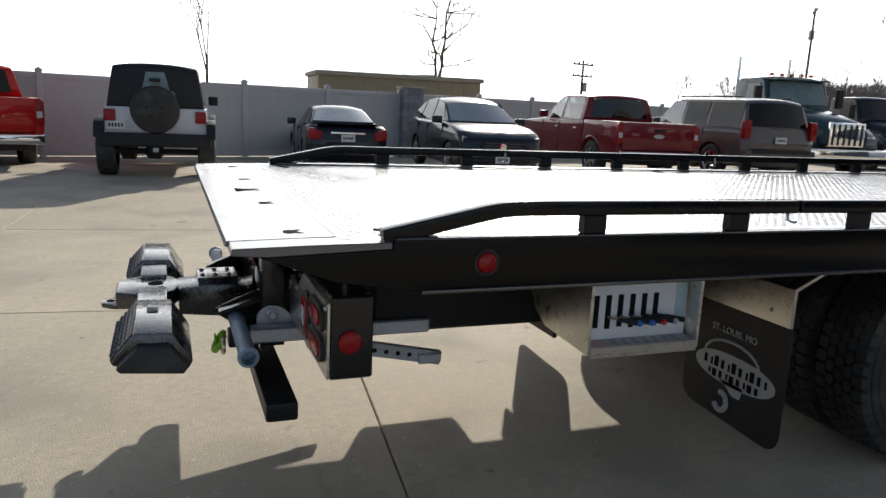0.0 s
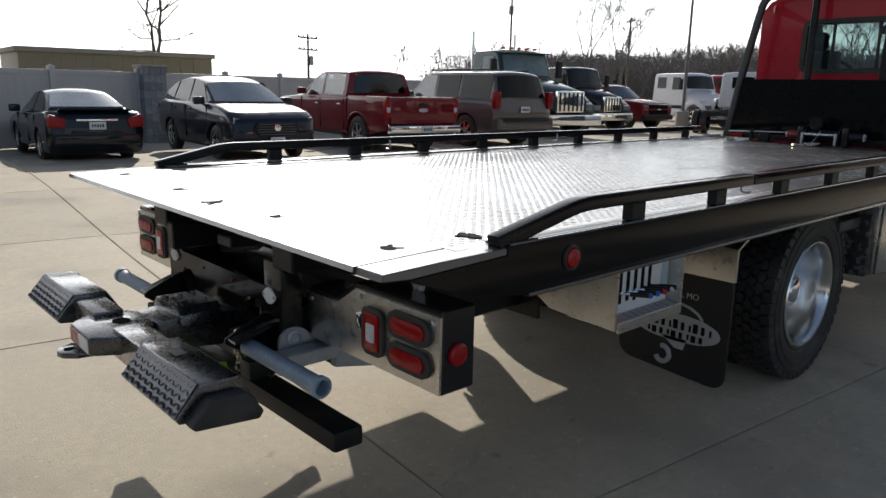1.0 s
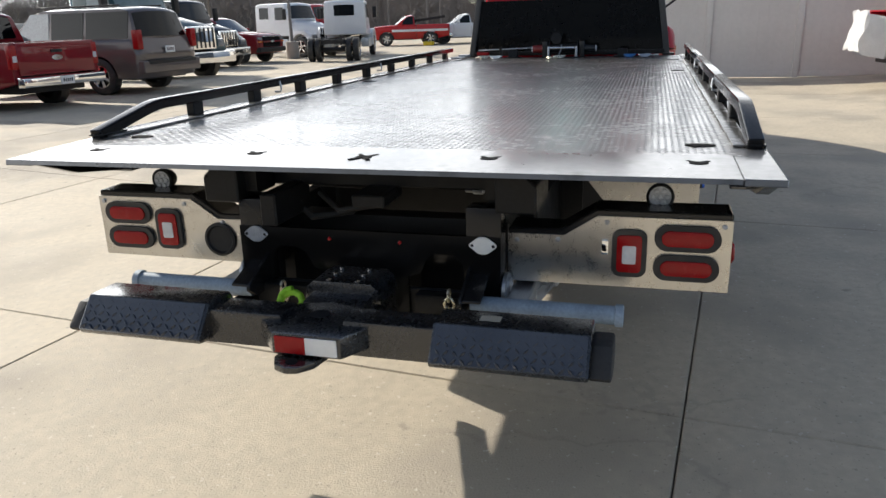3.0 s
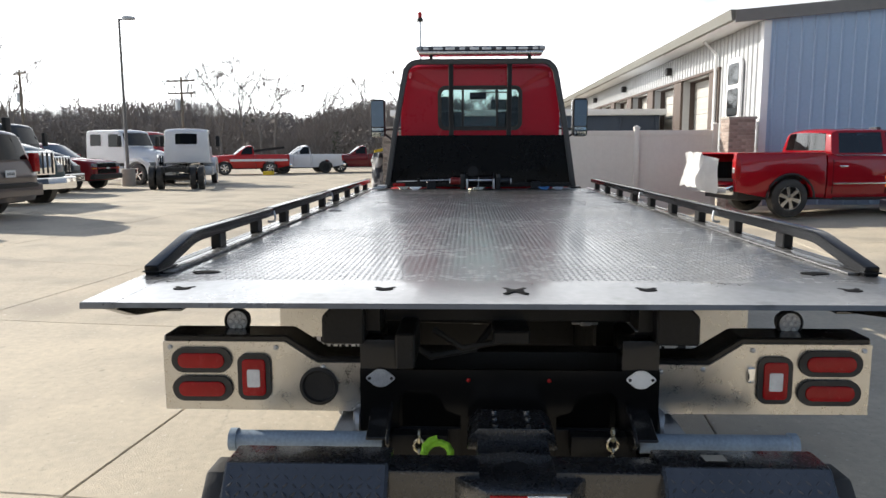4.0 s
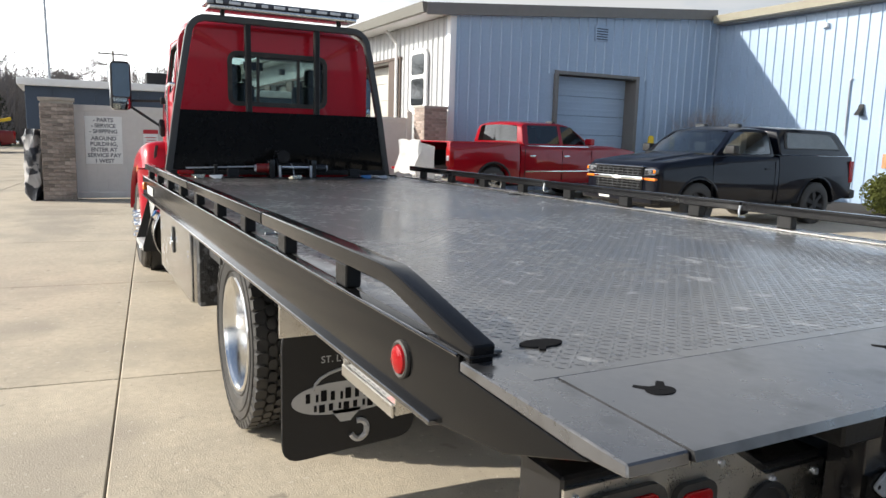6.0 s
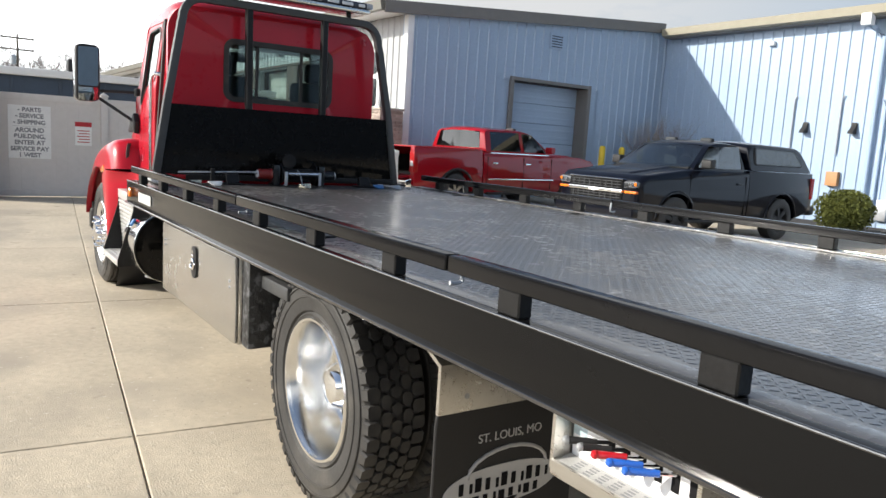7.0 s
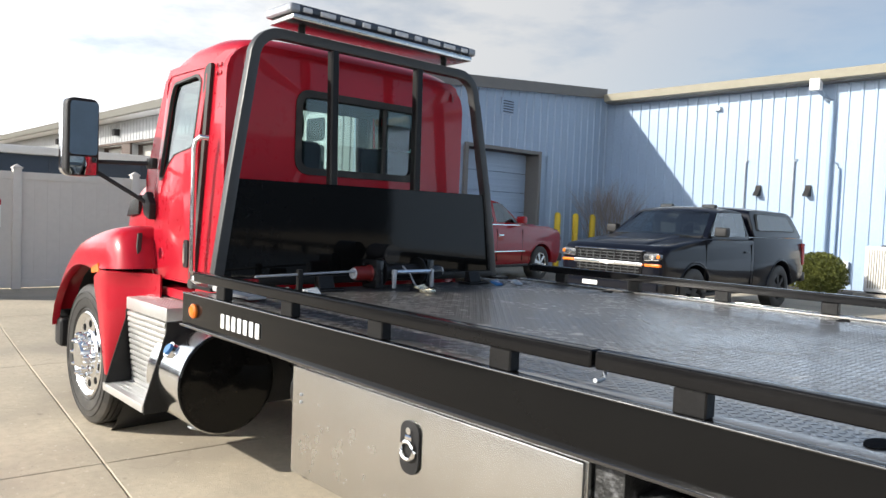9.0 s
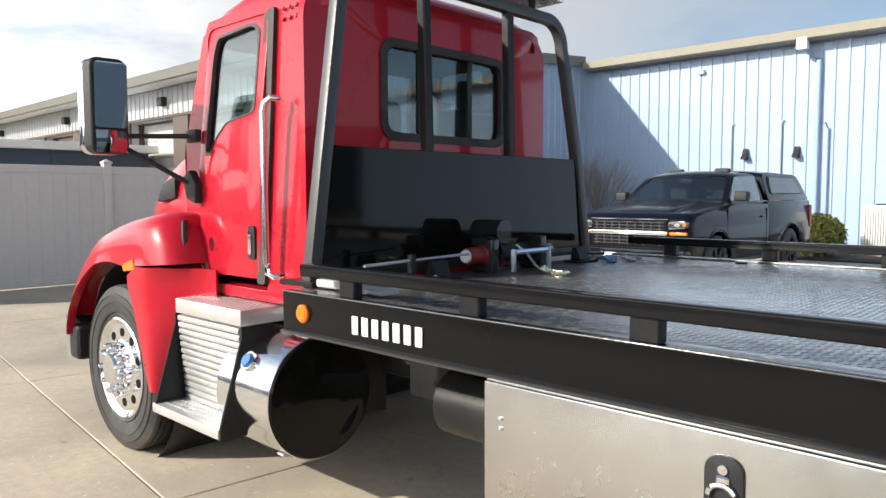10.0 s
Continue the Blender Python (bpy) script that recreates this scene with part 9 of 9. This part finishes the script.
def suv(m, paint, label, roof_paint=None):
    v = thing("large_suv", label, "car", m)
    r, half, L = 0.40, 1.0, 2.6
    af, ar = arch_points(L - 0.95, 0.48, 0.36, r), arch_points(-L + 1.15, 0.48, 0.36, r)
    ol = [(-L, 0.50), (-L + 0.05, 0.36)] + ar[::-1] + af[::-1] + [(L - 0.1, 0.36), (L, 0.55), (L, 0.95), (L - 0.1, 1.08), (L - 1.25, 1.18), (0, 1.20), (-L + 0.08, 1.22), (-L - 0.02, 0.9)]
    part("body", sculpt(body_shell(ol, half, 1.22, 0.14, 0.05), half, 0.82, 0.04), paint, v, smooth=50)
    part("underbody", rbox((-L + 0.2, -0.75, 0.32), (L - 0.25, 0.75, 0.8), 0.02), plastic_black, v)
    gh = rounded_profile([(L - 1.35, 1.16), (L - 2.0, 1.80), (L - 2.4, 1.90), (-L + 0.45, 1.90), (-L + 0.22, 1.84), (-L + 0.04, 1.18)], 0.10)
    part("cabin", bevelled(greenhouse(gh, 1.16, 1.90, 0.92, 0.76), 0.04, 3, 40), paint, v, smooth=50)
    end_glass(v, (L - 1.42, 1.21), (L - 2.0, 1.785), 0.84, 0.72, grey_glass, "windscreen", 0.012)
    end_glass(v, (-L + 0.062, 1.25), (-L + 0.205, 1.79), 0.80, 0.72, dark_glass, "rear_window", 0.012)
    for a, b, c in ((L - 1.65, L - 2.65, True), (L - 2.73, L - 3.65, False), (L - 3.73, -L + 0.30, False)):
        # foremost side pane gets the painted sky reflection, the others stay dark
        side_glass(v, [(a, 1.22), (a - 0.45 if c else a, 1.79), (b, 1.79), (b, 1.22)], 1.16, 1.90, 0.92, 0.76, sky_painted_glass if c else dark_glass)
    for s in (-1, 1):
        part("tail_lamp", rbox((-L - 0.03, s * 0.82, 0.98), (-L + 0.12, s * 1.0, 1.40), 0.03, 2), lens_red, v, "tall red tail lamp")
        part("roof_rack", rbox((-L + 0.6, s * 0.66, 1.905), (0.4, s * 0.70, 1.945), 0.015), plastic_black, v)
        part("headlamp", rbox((L - 0.2, s * 0.62, 0.84), (L - 0.0, s * 0.97, 1.04), 0.03, 2), lens_head, v)
        for x in (L - 0.95, -L + 1.15):
            wheel(v, x, s * 0.86, r, 0.26, polished, 6)
    part("rear_bumper", rbox((-L - 0.10, -0.97, 0.46), (-L + 0.1, 0.97, 0.74), 0.05, 3), paint, v)
    part("bumper_pad", rbox((-L - 0.105, -0.80, 0.66), (-L - 0.02, 0.80, 0.75), 0.01), plastic_black, v)
    plate(v, -L - 0.045, 0.96)
    wing_mirrors(v, L - 1.75, 0.97, 1.27, paint)
    handles(v, (L - 2.45, L - 3.45), half - 0.01, 1.02, paint)
    seams(v, (L - 1.5, L - 2.69, L - 3.69), half, 0.45, 1.16)
    return v


def jeep(m, label):
    """A boxy off-road car with a hard top and a covered spare wheel; heads along +x."""
    v = thing("off_roader", label, "car", m)
    white = car_paint("white_paint", (0.70, 0.71, 0.73), 0.0)
    r, half, L = 0.43, 0.80, 2.1
    part("tub", rbox((-L, -half, 0.62), (0.7, half, 1.16), 0.03, 3), white, v)
    part("bonnet", rbox((0.65, -0.68, 0.70), (L - 0.15, 0.68, 1.16), 0.05, 3), white, v)
    part("hard_top", bevelled(greenhouse(rounded_profile([(0.62, 1.14), (0.30, 1.82), (0.1, 1.88), (-L + 0.12, 1.88), (-L + 0.04, 1.82), (-L, 1.14)], 0.06), 1.14, 1.88, 0.77, 0.66), 0.03, 3, 40), plastic_black, v, "black hard top", smooth=50)
    end_glass(v, (-L + 0.008, 1.22), (-L + 0.045, 1.74), 0.58, 0.52, pale_glass, "rear_window", 0.01)
    end_glass(v, (0.58, 1.2), (0.33, 1.76), 0.68, 0.62, dark_glass, "windscreen", 0.01)
    side_glass(v, [(0.35, 1.22), (0.20, 1.72), (-0.55, 1.72), (-0.55, 1.22)], 1.14, 1.88, 0.77, 0.66, dark_glass)
    side_glass(v, [(-0.7, 1.22), (-0.7, 1.72), (-L + 0.25, 1.72), (-L + 0.22, 1.22)], 1.14, 1.88, 0.77, 0.66, dark_glass)
    sp = part("spare_wheel", lathe(bmesh.new(), [(-L - 0.03, 0.28), (-L - 0.06, 0.38), (-L - 0.14, 0.39), (-L - 0.26, 0.37), (-L - 0.28, 0.33), (-L - 0.28, 0.0006)], (0, 0.0, 1.13), "x", 36), rubber, v, "spare wheel in a black cover")
    for k in range(5):
        a = 2 * math.pi * k / 5 + 0.3
        part("cover_dimple", lathe(bmesh.new(), [(-L - 0.28, 0.03), (-L - 0.29, 0.025), (-L - 0.291, 0.0005)], (0, 0.13 * math.cos(a), 1.13 + 0.13 * math.sin(a)), "x", 10), plastic_black, sp)
    part("third_lamp", rbox((-L - 0.12, -0.09, 1.58), (-L - 0.02, 0.09, 1.64), 0.02), plastic_black, v)
    part("rear_bumper", rbox((-L - 0.16, -0.88, 0.52), (-L + 0.05, 0.88, 0.74), 0.03, 2), plastic_black, v, "black rear bumper")
    bm = bmesh.new()
    rod(bm, (-L + 0.25, -0.75, 0.42), (-L + 0.25, 0.75, 0.42), 0.05, 10)
    rod(bm, (L - 0.7, -0.75, 0.42), (L - 0.7, 0.75, 0.42), 0.05, 10)
    lathe(bm, [(-0.16, 0.03), (-0.10, 0.13), (0.1, 0.13), (0.16, 0.03)], (-L + 0.25, 0.05, 0.42), "y", 14)
    box(bm, (-L + 0.1, -0.5, 0.5), (L - 0.4, 0.5, 0.64))
    part("axle_set", bm, plastic_black, v)
    part("hitch", rbox((-L - 0.28, -0.04, 0.44), (-L - 0.1, 0.04, 0.51), 0.008), galv, v)
    for s in (-1, 1):
        part("tail_lamp", rbox((-L - 0.05, s * 0.62, 0.92), (-L + 0.02, s * 0.80, 1.12), 0.02, 2), lens_red, v, "red tail lamp")
        for x in (-L + 0.35, L - 0.65):
            part("flare", bevelled(prism(bmesh.new(), [(x - 0.56, 0.66), (x - 0.46, 0.92), (x - 0.2, 0.98), (x + 0.2, 0.98), (x + 0.46, 0.92), (x + 0.56, 0.66), (x + 0.48, 0.66), (x + 0.40, 0.86), (x - 0.40, 0.86), (x - 0.48, 0.66)], "y", s * half, s * 0.95), 0.02, 2), plastic_black, v, "black wheel flare")
            wheel(v, x, s * 0.80, r, 0.30, plastic_black, 5)
        part("wing_mirror", rbox((0.30, s * 0.82, 1.20), (0.40, s * 1.0, 1.38), 0.02), plastic_black, v)
    plate(v, -L - 0.03, 0.86, 0.62)
    return v


pk_red = car_paint("pickup_red", (0.27, 0.004, 0.011))
pk_maroon = car_paint("pickup_maroon", (0.20, 0.012, 0.018))
grille_grey = material("grille_grey", (0.10, 0.105, 0.11), 0.3, metal=0.6, vary=0.1, scale=9)
lens_smoke = material("smoked_lamp_lens", (0.03, 0.032, 0.035), 0.06, vary=0.2, scale=20, spec=0.8, coat=0.6)
pk_black = car_paint("pickup_black", (0.0035, 0.0045, 0.009), coat=0.55)
sed_black = car_paint("sedan_black", (0.010, 0.012, 0.018))
suv_blue = car_paint("crossover_blue", (0.014, 0.018, 0.032))
suv_brown = car_paint("suv_pewter", (0.14, 0.122, 0.118), 0.4)
bright_red = car_paint("bright_red", (0.55, 0.012, 0.008))

# heading and place of each, by the middle of its wheelbase
jeep(place(-0.28, 9.83 + 2.25, 0.06, 1.0), "white off-roader with a black hard top and covered spare wheel")
sedan(place(3.50, 14.2, 0.075, 1.0) @ Matrix.Scale(0.95, 4), sed_black, "black four-door sedan parked nose to the fence")
crossover(place(6.20, 12.3, -0.068, -1.0) @ Matrix.Scale(0.975, 4), suv_blue, "dark blue-grey crossover with a shield grille, nose to the lot")
pickup(place(10.02, 12.98, 0.09, 1.0), pk_maroon, "maroon crew-cab pickup with a chrome rear bumper", cab_len="crew", clear=True)
suv(place(13.05, 12.38, 0.07, 1.0), suv_brown, "pewter brown large SUV with tinted windows")
pickup(place(-4.05, 13.9, -0.30, 1.0), bright_red, "bright red pickup beside the fence", cab_len="crew")

pickup(place(13.97, -8.0, 0.15, -1.0) @ Matrix.Scale(0.95, 4), pk_red, "crimson crew-cab pickup with its tailgate down", cab_len="crew", gate_open=True, length=6.30, cover=True, clear=True)
pickup(place(9.08, -9.13, 0.013, 1.0) @ Matrix.Scale(0.945, 4), pk_black, "black regular-cab pickup with a matching canopy", rear_wheel=1.05, cab_len="regular", canopy=True, rim=plastic_black, chrome_bumper=False, length=5.22, clear=True)
# white sheet standing on the lowered tailgate
bm = bmesh.new()
rows = []
for i in range(8):
    z = 0.80 + 0.10 * i
    rows.append([bm.verts.new((12.62 + 0.13 * k + 0.03 * math.sin(2.1 * k + i), -4.43 + 0.05 * math.sin(1.7 * k + 0.9 * i) - 0.012 * i, z + 0.02 * math.sin(3 * k))) for k in range(9)])
    rows[-1][:0] = [bm.verts.new((12.62 + 0.02 * math.sin(2 * k + i), -4.48 - 0.09 * (4 - k) - 0.02 * math.sin(i), z - 0.05 - 0.02 * (4 - k))) for k in range(5)]
for a, b in zip(rows, rows[1:]):
    for k in range(13):
        bm.faces.new((a[k], a[k + 1], b[k + 1], b[k]))
bmesh.ops.solidify(bm, geom=bm.faces[:], thickness=0.02)
sheet = solid("white_sheet", bm, tarp_white, "crumpled white sheet draped over the lowered tailgate", "sheet", smooth=60)

# ---- trucks further off ----


def big_cab(m, paint, label, kind="day", chassis=4.5, bonnet_len=1.5, body=None, crew=False, pane=None):
    """A medium truck: bonnet, cab, bare chassis and wheels; x forward, origin under the cab's rear."""
    v = thing("work_truck", label, "truck", m)
    cl = 2.3 if crew else 1.5
    pane = pane or dark_glass
    gh = rounded_profile([(0, 1.0), (0, 2.45), (0.12, 2.55), (cl - 0.35, 2.55), (cl - 0.15, 2.48), (cl + 0.12, 1.75), (cl + 0.12, 1.0)], 0.08)
    part("cab", bevelled(greenhouse(gh, 1.0, 2.55, 1.0, 0.92), 0.05, 3, 40), paint, v, smooth=50)
    end_glass(v, (cl + 0.10, 1.80), (cl - 0.12, 2.40), 0.86, 0.80, pane if pane is pale_glass else grey_glass, "windscreen", 0.03)
    end_glass(v, (-0.005, 1.85), (-0.005, 2.33), 0.62, 0.62, dark_glass, "rear_window", 0.012)
    side_glass(v, [(cl - 0.18, 1.75), (cl - 0.36, 2.33), (cl - 0.88, 2.33), (cl - 0.88, 1.75)], 1.0, 2.55, 1.0, 0.92, pane, 0.02)
    if crew:
        side_glass(v, [(0.95, 1.80), (0.95, 2.33), (0.35, 2.33), (0.35, 1.80)], 1.0, 2.55, 1.0, 0.92, pane, 0.02)
    bl = bonnet_len
    bm = bmesh.new()
    rows = []
    for x, zt, w in ((cl + 0.05, 1.78, 0.90), (cl + bl * 0.5, 1.62, 0.82), (cl + bl * 0.9, 1.45, 0.70), (cl + bl, 1.3, 0.64)):
        row = []
        for k in range(11):
            a = math.pi * k / 10
            row.append(bm.verts.new((x, w * math.copysign(abs(math.cos(a)) ** 0.5, math.cos(a)), 0.85 + (zt - 0.85) * max(math.sin(a), 0) ** 0.45)))
        rows.append(row)
    for a, b in zip(rows, rows[1:]):
        for k in range(10):
            bm.faces.new((a[k], a[k + 1], b[k + 1], b[k]))
    bm.faces.new(rows[-1])
    bmesh.ops.recalc_face_normals(bm, faces=bm.faces)
    part("bonnet", bm, paint, v, smooth=50)
    g = part("grille", rbox((cl + bl - 0.05, -0.5, 0.80), (cl + bl + 0.06, 0.5, 1.38), 0.03), chrome, v, "chrome grille")
    for k in range(6):
        part("grille_bar", rbox((cl + bl + 0.06, -0.43 + 0.16 * k, 0.84), (cl + bl + 0.068, -0.37 + 0.16 * k, 1.34), 0.003, 1), plastic_black, g)
    part("bumper", rbox((cl + bl - 0.05, -1.1, 0.45), (cl + bl + 0.18, 1.1, 0.75), 0.04, 2), chrome, v, "chrome bumper")
    fx = cl + bl * 0.55
    for s in (-1, 1):
        arch = [(fx + 0.58 * math.cos(t), 0.5 + 0.58 * math.sin(t)) for t in [math.pi * k / 10 for k in range(11)]]
        part("fender", bevelled(prism(bmesh.new(), [(fx - 0.72, 0.5), (fx - 0.72, 1.05), (fx - 0.4, 1.25), (fx + 0.3, 1.25), (fx + 0.66, 1.0), (fx + 0.72, 0.6), (fx + 0.6, 0.5)] + arch, "y", s * 0.55, s * 1.12), 0.04, 2, 40), paint, v, smooth=50)
        part("headlamp", rbox((fx + 0.55, s * 0.68, 0.85), (fx + 0.73, s * 1.02, 1.05), 0.03, 2), lens_head, v)
        part("mirror", rbox((cl - 0.05, s * 1.15, 1.75), (cl + 0.08, s * 1.34, 2.25), 0.03, 2), plastic_black, v)
        part("step", rbox((0.2, s * 0.7, 0.45), (cl - 0.1, s * 1.05, 0.85), 0.02), galv, v)
        wheel(v, fx, s * 0.98, 0.48, 0.26, brushed, 5)
        for y in (0.95, 0.64):
            wheel(v, -chassis + 0.9, s * y, 0.48, 0.25, brushed, 5)
    bm = bmesh.new()
    for s in (-1, 1):
        box(bm, (-chassis, s * 0.43 - 0.05, 0.68), (fx + 0.4, s * 0.43 + 0.05, 0.92))
    for k in range(5):
        box(bm, (-chassis + 0.2 + k * 0.9, -0.4, 0.72), (-chassis + 0.32 + k * 0.9, 0.4, 0.88))
    rod(bm, (-chassis + 0.9, -0.9, 0.48), (-chassis + 0.9, 0.9, 0.48), 0.1, 10)
    part("chassis", bm, plastic_black, v)
    if body == "dump":
        part("dump_body", bevelled(prism(bmesh.new(), [(-chassis, 1.0), (-0.25, 1.0), (0.3, 2.75), (1.3, 2.85), (1.3, 2.78), (-0.1, 2.65), (-chassis - 0.1, 2.2)], "y", -1.15, 1.15), 0.02, 2), plastic_black, v, "black dump body")
    elif body == "wrecker":
        part("bed", rbox((-chassis, -1.1, 0.95), (-0.15, 1.1, 1.25), 0.03), plastic_black, v, "black carrier bed")
        part("headboard", rbox((-0.2, -1.0, 1.25), (-0.12, 1.0, 1.9), 0.02), plastic_black, v)
    elif body == "boom":
        part("box_body", rbox((-chassis, -1.1, 0.9), (-0.15, 1.1, 1.45), 0.04), paint, v, "recovery body")
        bm = sweep(bmesh.new(), [(-0.6, 0, 1.5), (-chassis - 0.1, 0, 2.3)], 0.2, 0.22)
        part("boom", bm, plastic_black, v)
    return v


teal = car_paint("teal_paint", (0.03, 0.065, 0.07))
tk_white = car_paint("truck_white", (0.72, 0.73, 0.75), 0.0)
tk_black = car_paint("truck_black", (0.012, 0.014, 0.018))
tk_red = car_paint("truck_red", (0.45, 0.012, 0.012))


def far_place(x, y, hx, hy):
    return pose(x, y, ground_z(x, y), 0, 0, math.degrees(math.atan2(hy, hx)))


tl = big_cab(far_place(17.4, 15.2, -0.15, -0.99) @ Matrix.Scale(1.1, 4), teal, "dark teal conventional truck with a chrome grille", chassis=4.0, bonnet_len=1.9, pane=pale_glass)
for s in (-1, 1):
    part("exhaust_pipe", rod(bmesh.new(), (-0.12, s * 0.8, 0.9), (-0.12, s * 0.8, 3.1), 0.045, 12), chrome, tl, "chrome upright exhaust pipe")
part("sun_visor", rbox((1.25, -0.80, 2.42), (1.62, 0.80, 2.46), 0.01), teal, tl, "teal sun visor")
for y in (-0.6, -0.3, 0.0, 0.3, 0.6):
    part("roof_lamp", rbox((1.05, y - 0.05, 2.55), (1.15, y + 0.05, 2.62), 0.015), lens_amber, tl, "amber roof lamp")
big_cab(far_place(24.1, 17.8, -0.12, -1.0), tk_black, "black medium truck with a chrome bumper", chassis=4.2, bonnet_len=1.5, body="wrecker")
pickup(far_place(27.5, 17.5, -0.1, -1.0), pk_maroon, "dark maroon pickup parked among work trucks", cab_len="regular", length=5.3)
big_cab(far_place(33.0, 18.0, -0.3, -0.95), tk_white, "white crew-cab truck chassis", chassis=4.6, crew=True)
big_cab(far_place(36.5, 17.9, -0.15, -0.99), tk_red, "red cab and chassis behind the white trucks", chassis=4.2)
big_cab(far_place(30.6, 12.85, 0.97, 0.25), tk_white, "white cab and chassis seen from behind", chassis=4.3, bonnet_len=1.3)
dk_red = car_paint("truck_dark_red", (0.17, 0.012, 0.016))
wrecker = pickup(far_place(45.5, 14.6, -0.40, 0.92), tk_red, "red tow pickup with a pale side stripe across the lot", cab_len="regular", length=5.1)
part("boom", sweep(bmesh.new(), [(-0.3, 0, 1.5), (-2.4, 0, 1.75)], 0.18, 0.16), plastic_black, wrecker, "black tow boom")
for s in (-1, 1):
    part("side_stripe", rbox((-2.45, s * 1.004, 0.86), (1.2, s * 1.012, 1.0), 0.002, 1), white_vinyl, wrecker, "pale side stripe")
pickup(far_place(48.0, 11.5, -0.45, 0.89), tk_white, "white pickup with black wheels across the lot", cab_len="regular", rim=plastic_black, length=5.1)
flat = pickup(far_place(50.5, 7.4, -0.25, 0.97), dk_red, "dark red tow pickup with a yellow boom across the lot", cab_len="regular", length=6.0)
part("boom", sweep(bmesh.new(), [(-0.5, 0, 1.45), (-3.0, 0, 2.0)], 0.22, 0.2), yellow_paint, flat, "yellow tow boom")
solid("crate", rbox((44.0, 12.6, 0.0), (44.5, 13.2, 0.24), 0.02), yellow_paint, "low yellow crate across the lot", "crate")

# ---- concrete slabs of the lot ----
pavement = thing("pavement", "pale concrete slab paving with dark open joints and faint stains", "pavement", kind="structure")


def slab_bounds(i, j, gap=0.0032):
    out = []
    for a, b in ((i * SLAB + gap, j * SLAB + gap), ((i + 1) * SLAB - gap, j * SLAB + gap), ((i + 1) * SLAB - gap, (j + 1) * SLAB - gap), (i * SLAB + gap, (j + 1) * SLAB - gap)):
        p = LOT_O + U * a + V * b
        out.append((p.x, p.y, ground_z(p.x, p.y)))
    return out


def slab_mesh(b, quads):
    """A slab with a worn chamfer along its joints, cut into four fields across each way."""
    c = sum((Vector(q) for q in quads), Vector()) / 4
    n = 4
    def at(s, t, inset, dz):
        s, t = inset + s * (1 - 2 * inset), inset + t * (1 - 2 * inset)
        p = Vector(quads[0]).lerp(quads[1], s).lerp(Vector(quads[3]).lerp(quads[2], s), t)
        return (p.x, p.y, ground_z(p.x, p.y) + dz)
    top = [[b.verts.new(at(i / n, j / n, 0.002, 0.0)) for j in range(n + 1)] for i in range(n + 1)]
    for i in range(n):
        for j in range(n):
            b.faces.new((top[i][j], top[i + 1][j], top[i + 1][j + 1], top[i][j + 1]))
    rim = [top[i][0] for i in range(n)] + [top[n][j] for j in range(n)] + [top[n - i][n] for i in range(n)] + [top[0][n - j] for j in range(n)]
    par = [(i / n, 0) for i in range(n)] + [(1, j / n) for j in range(n)] + [(1 - i / n, 1) for i in range(n)] + [(0, 1 - j / n) for j in range(n)]
    mid = [b.verts.new(at(s, t, 0.0, -0.006)) for s, t in par]
    low = [b.verts.new(at(s, t, 0.0, -0.05)) for s, t in par]
    m = len(rim)
    for a, d in ((rim, mid), (mid, low)):
        for k in range(m):
            b.faces.new((a[k], d[k], d[(k + 1) % m], a[(k + 1) % m]))


far = bmesh.new()
for i in range(-12, 19):
    for j in range(-9, 12):
        q = slab_bounds(i, j)
        if -4 <= i <= 4 and -4 <= j <= 4:
            b = bmesh.new()
            slab_mesh(b, q)
            part("slab", b, concrete, pavement, smooth=25)
        else:
            slab_mesh(far, q)
o = part("slabs_beyond", far, concrete, pavement, "concrete slabs further off", smooth=25)
o["kind"] = "stuff"
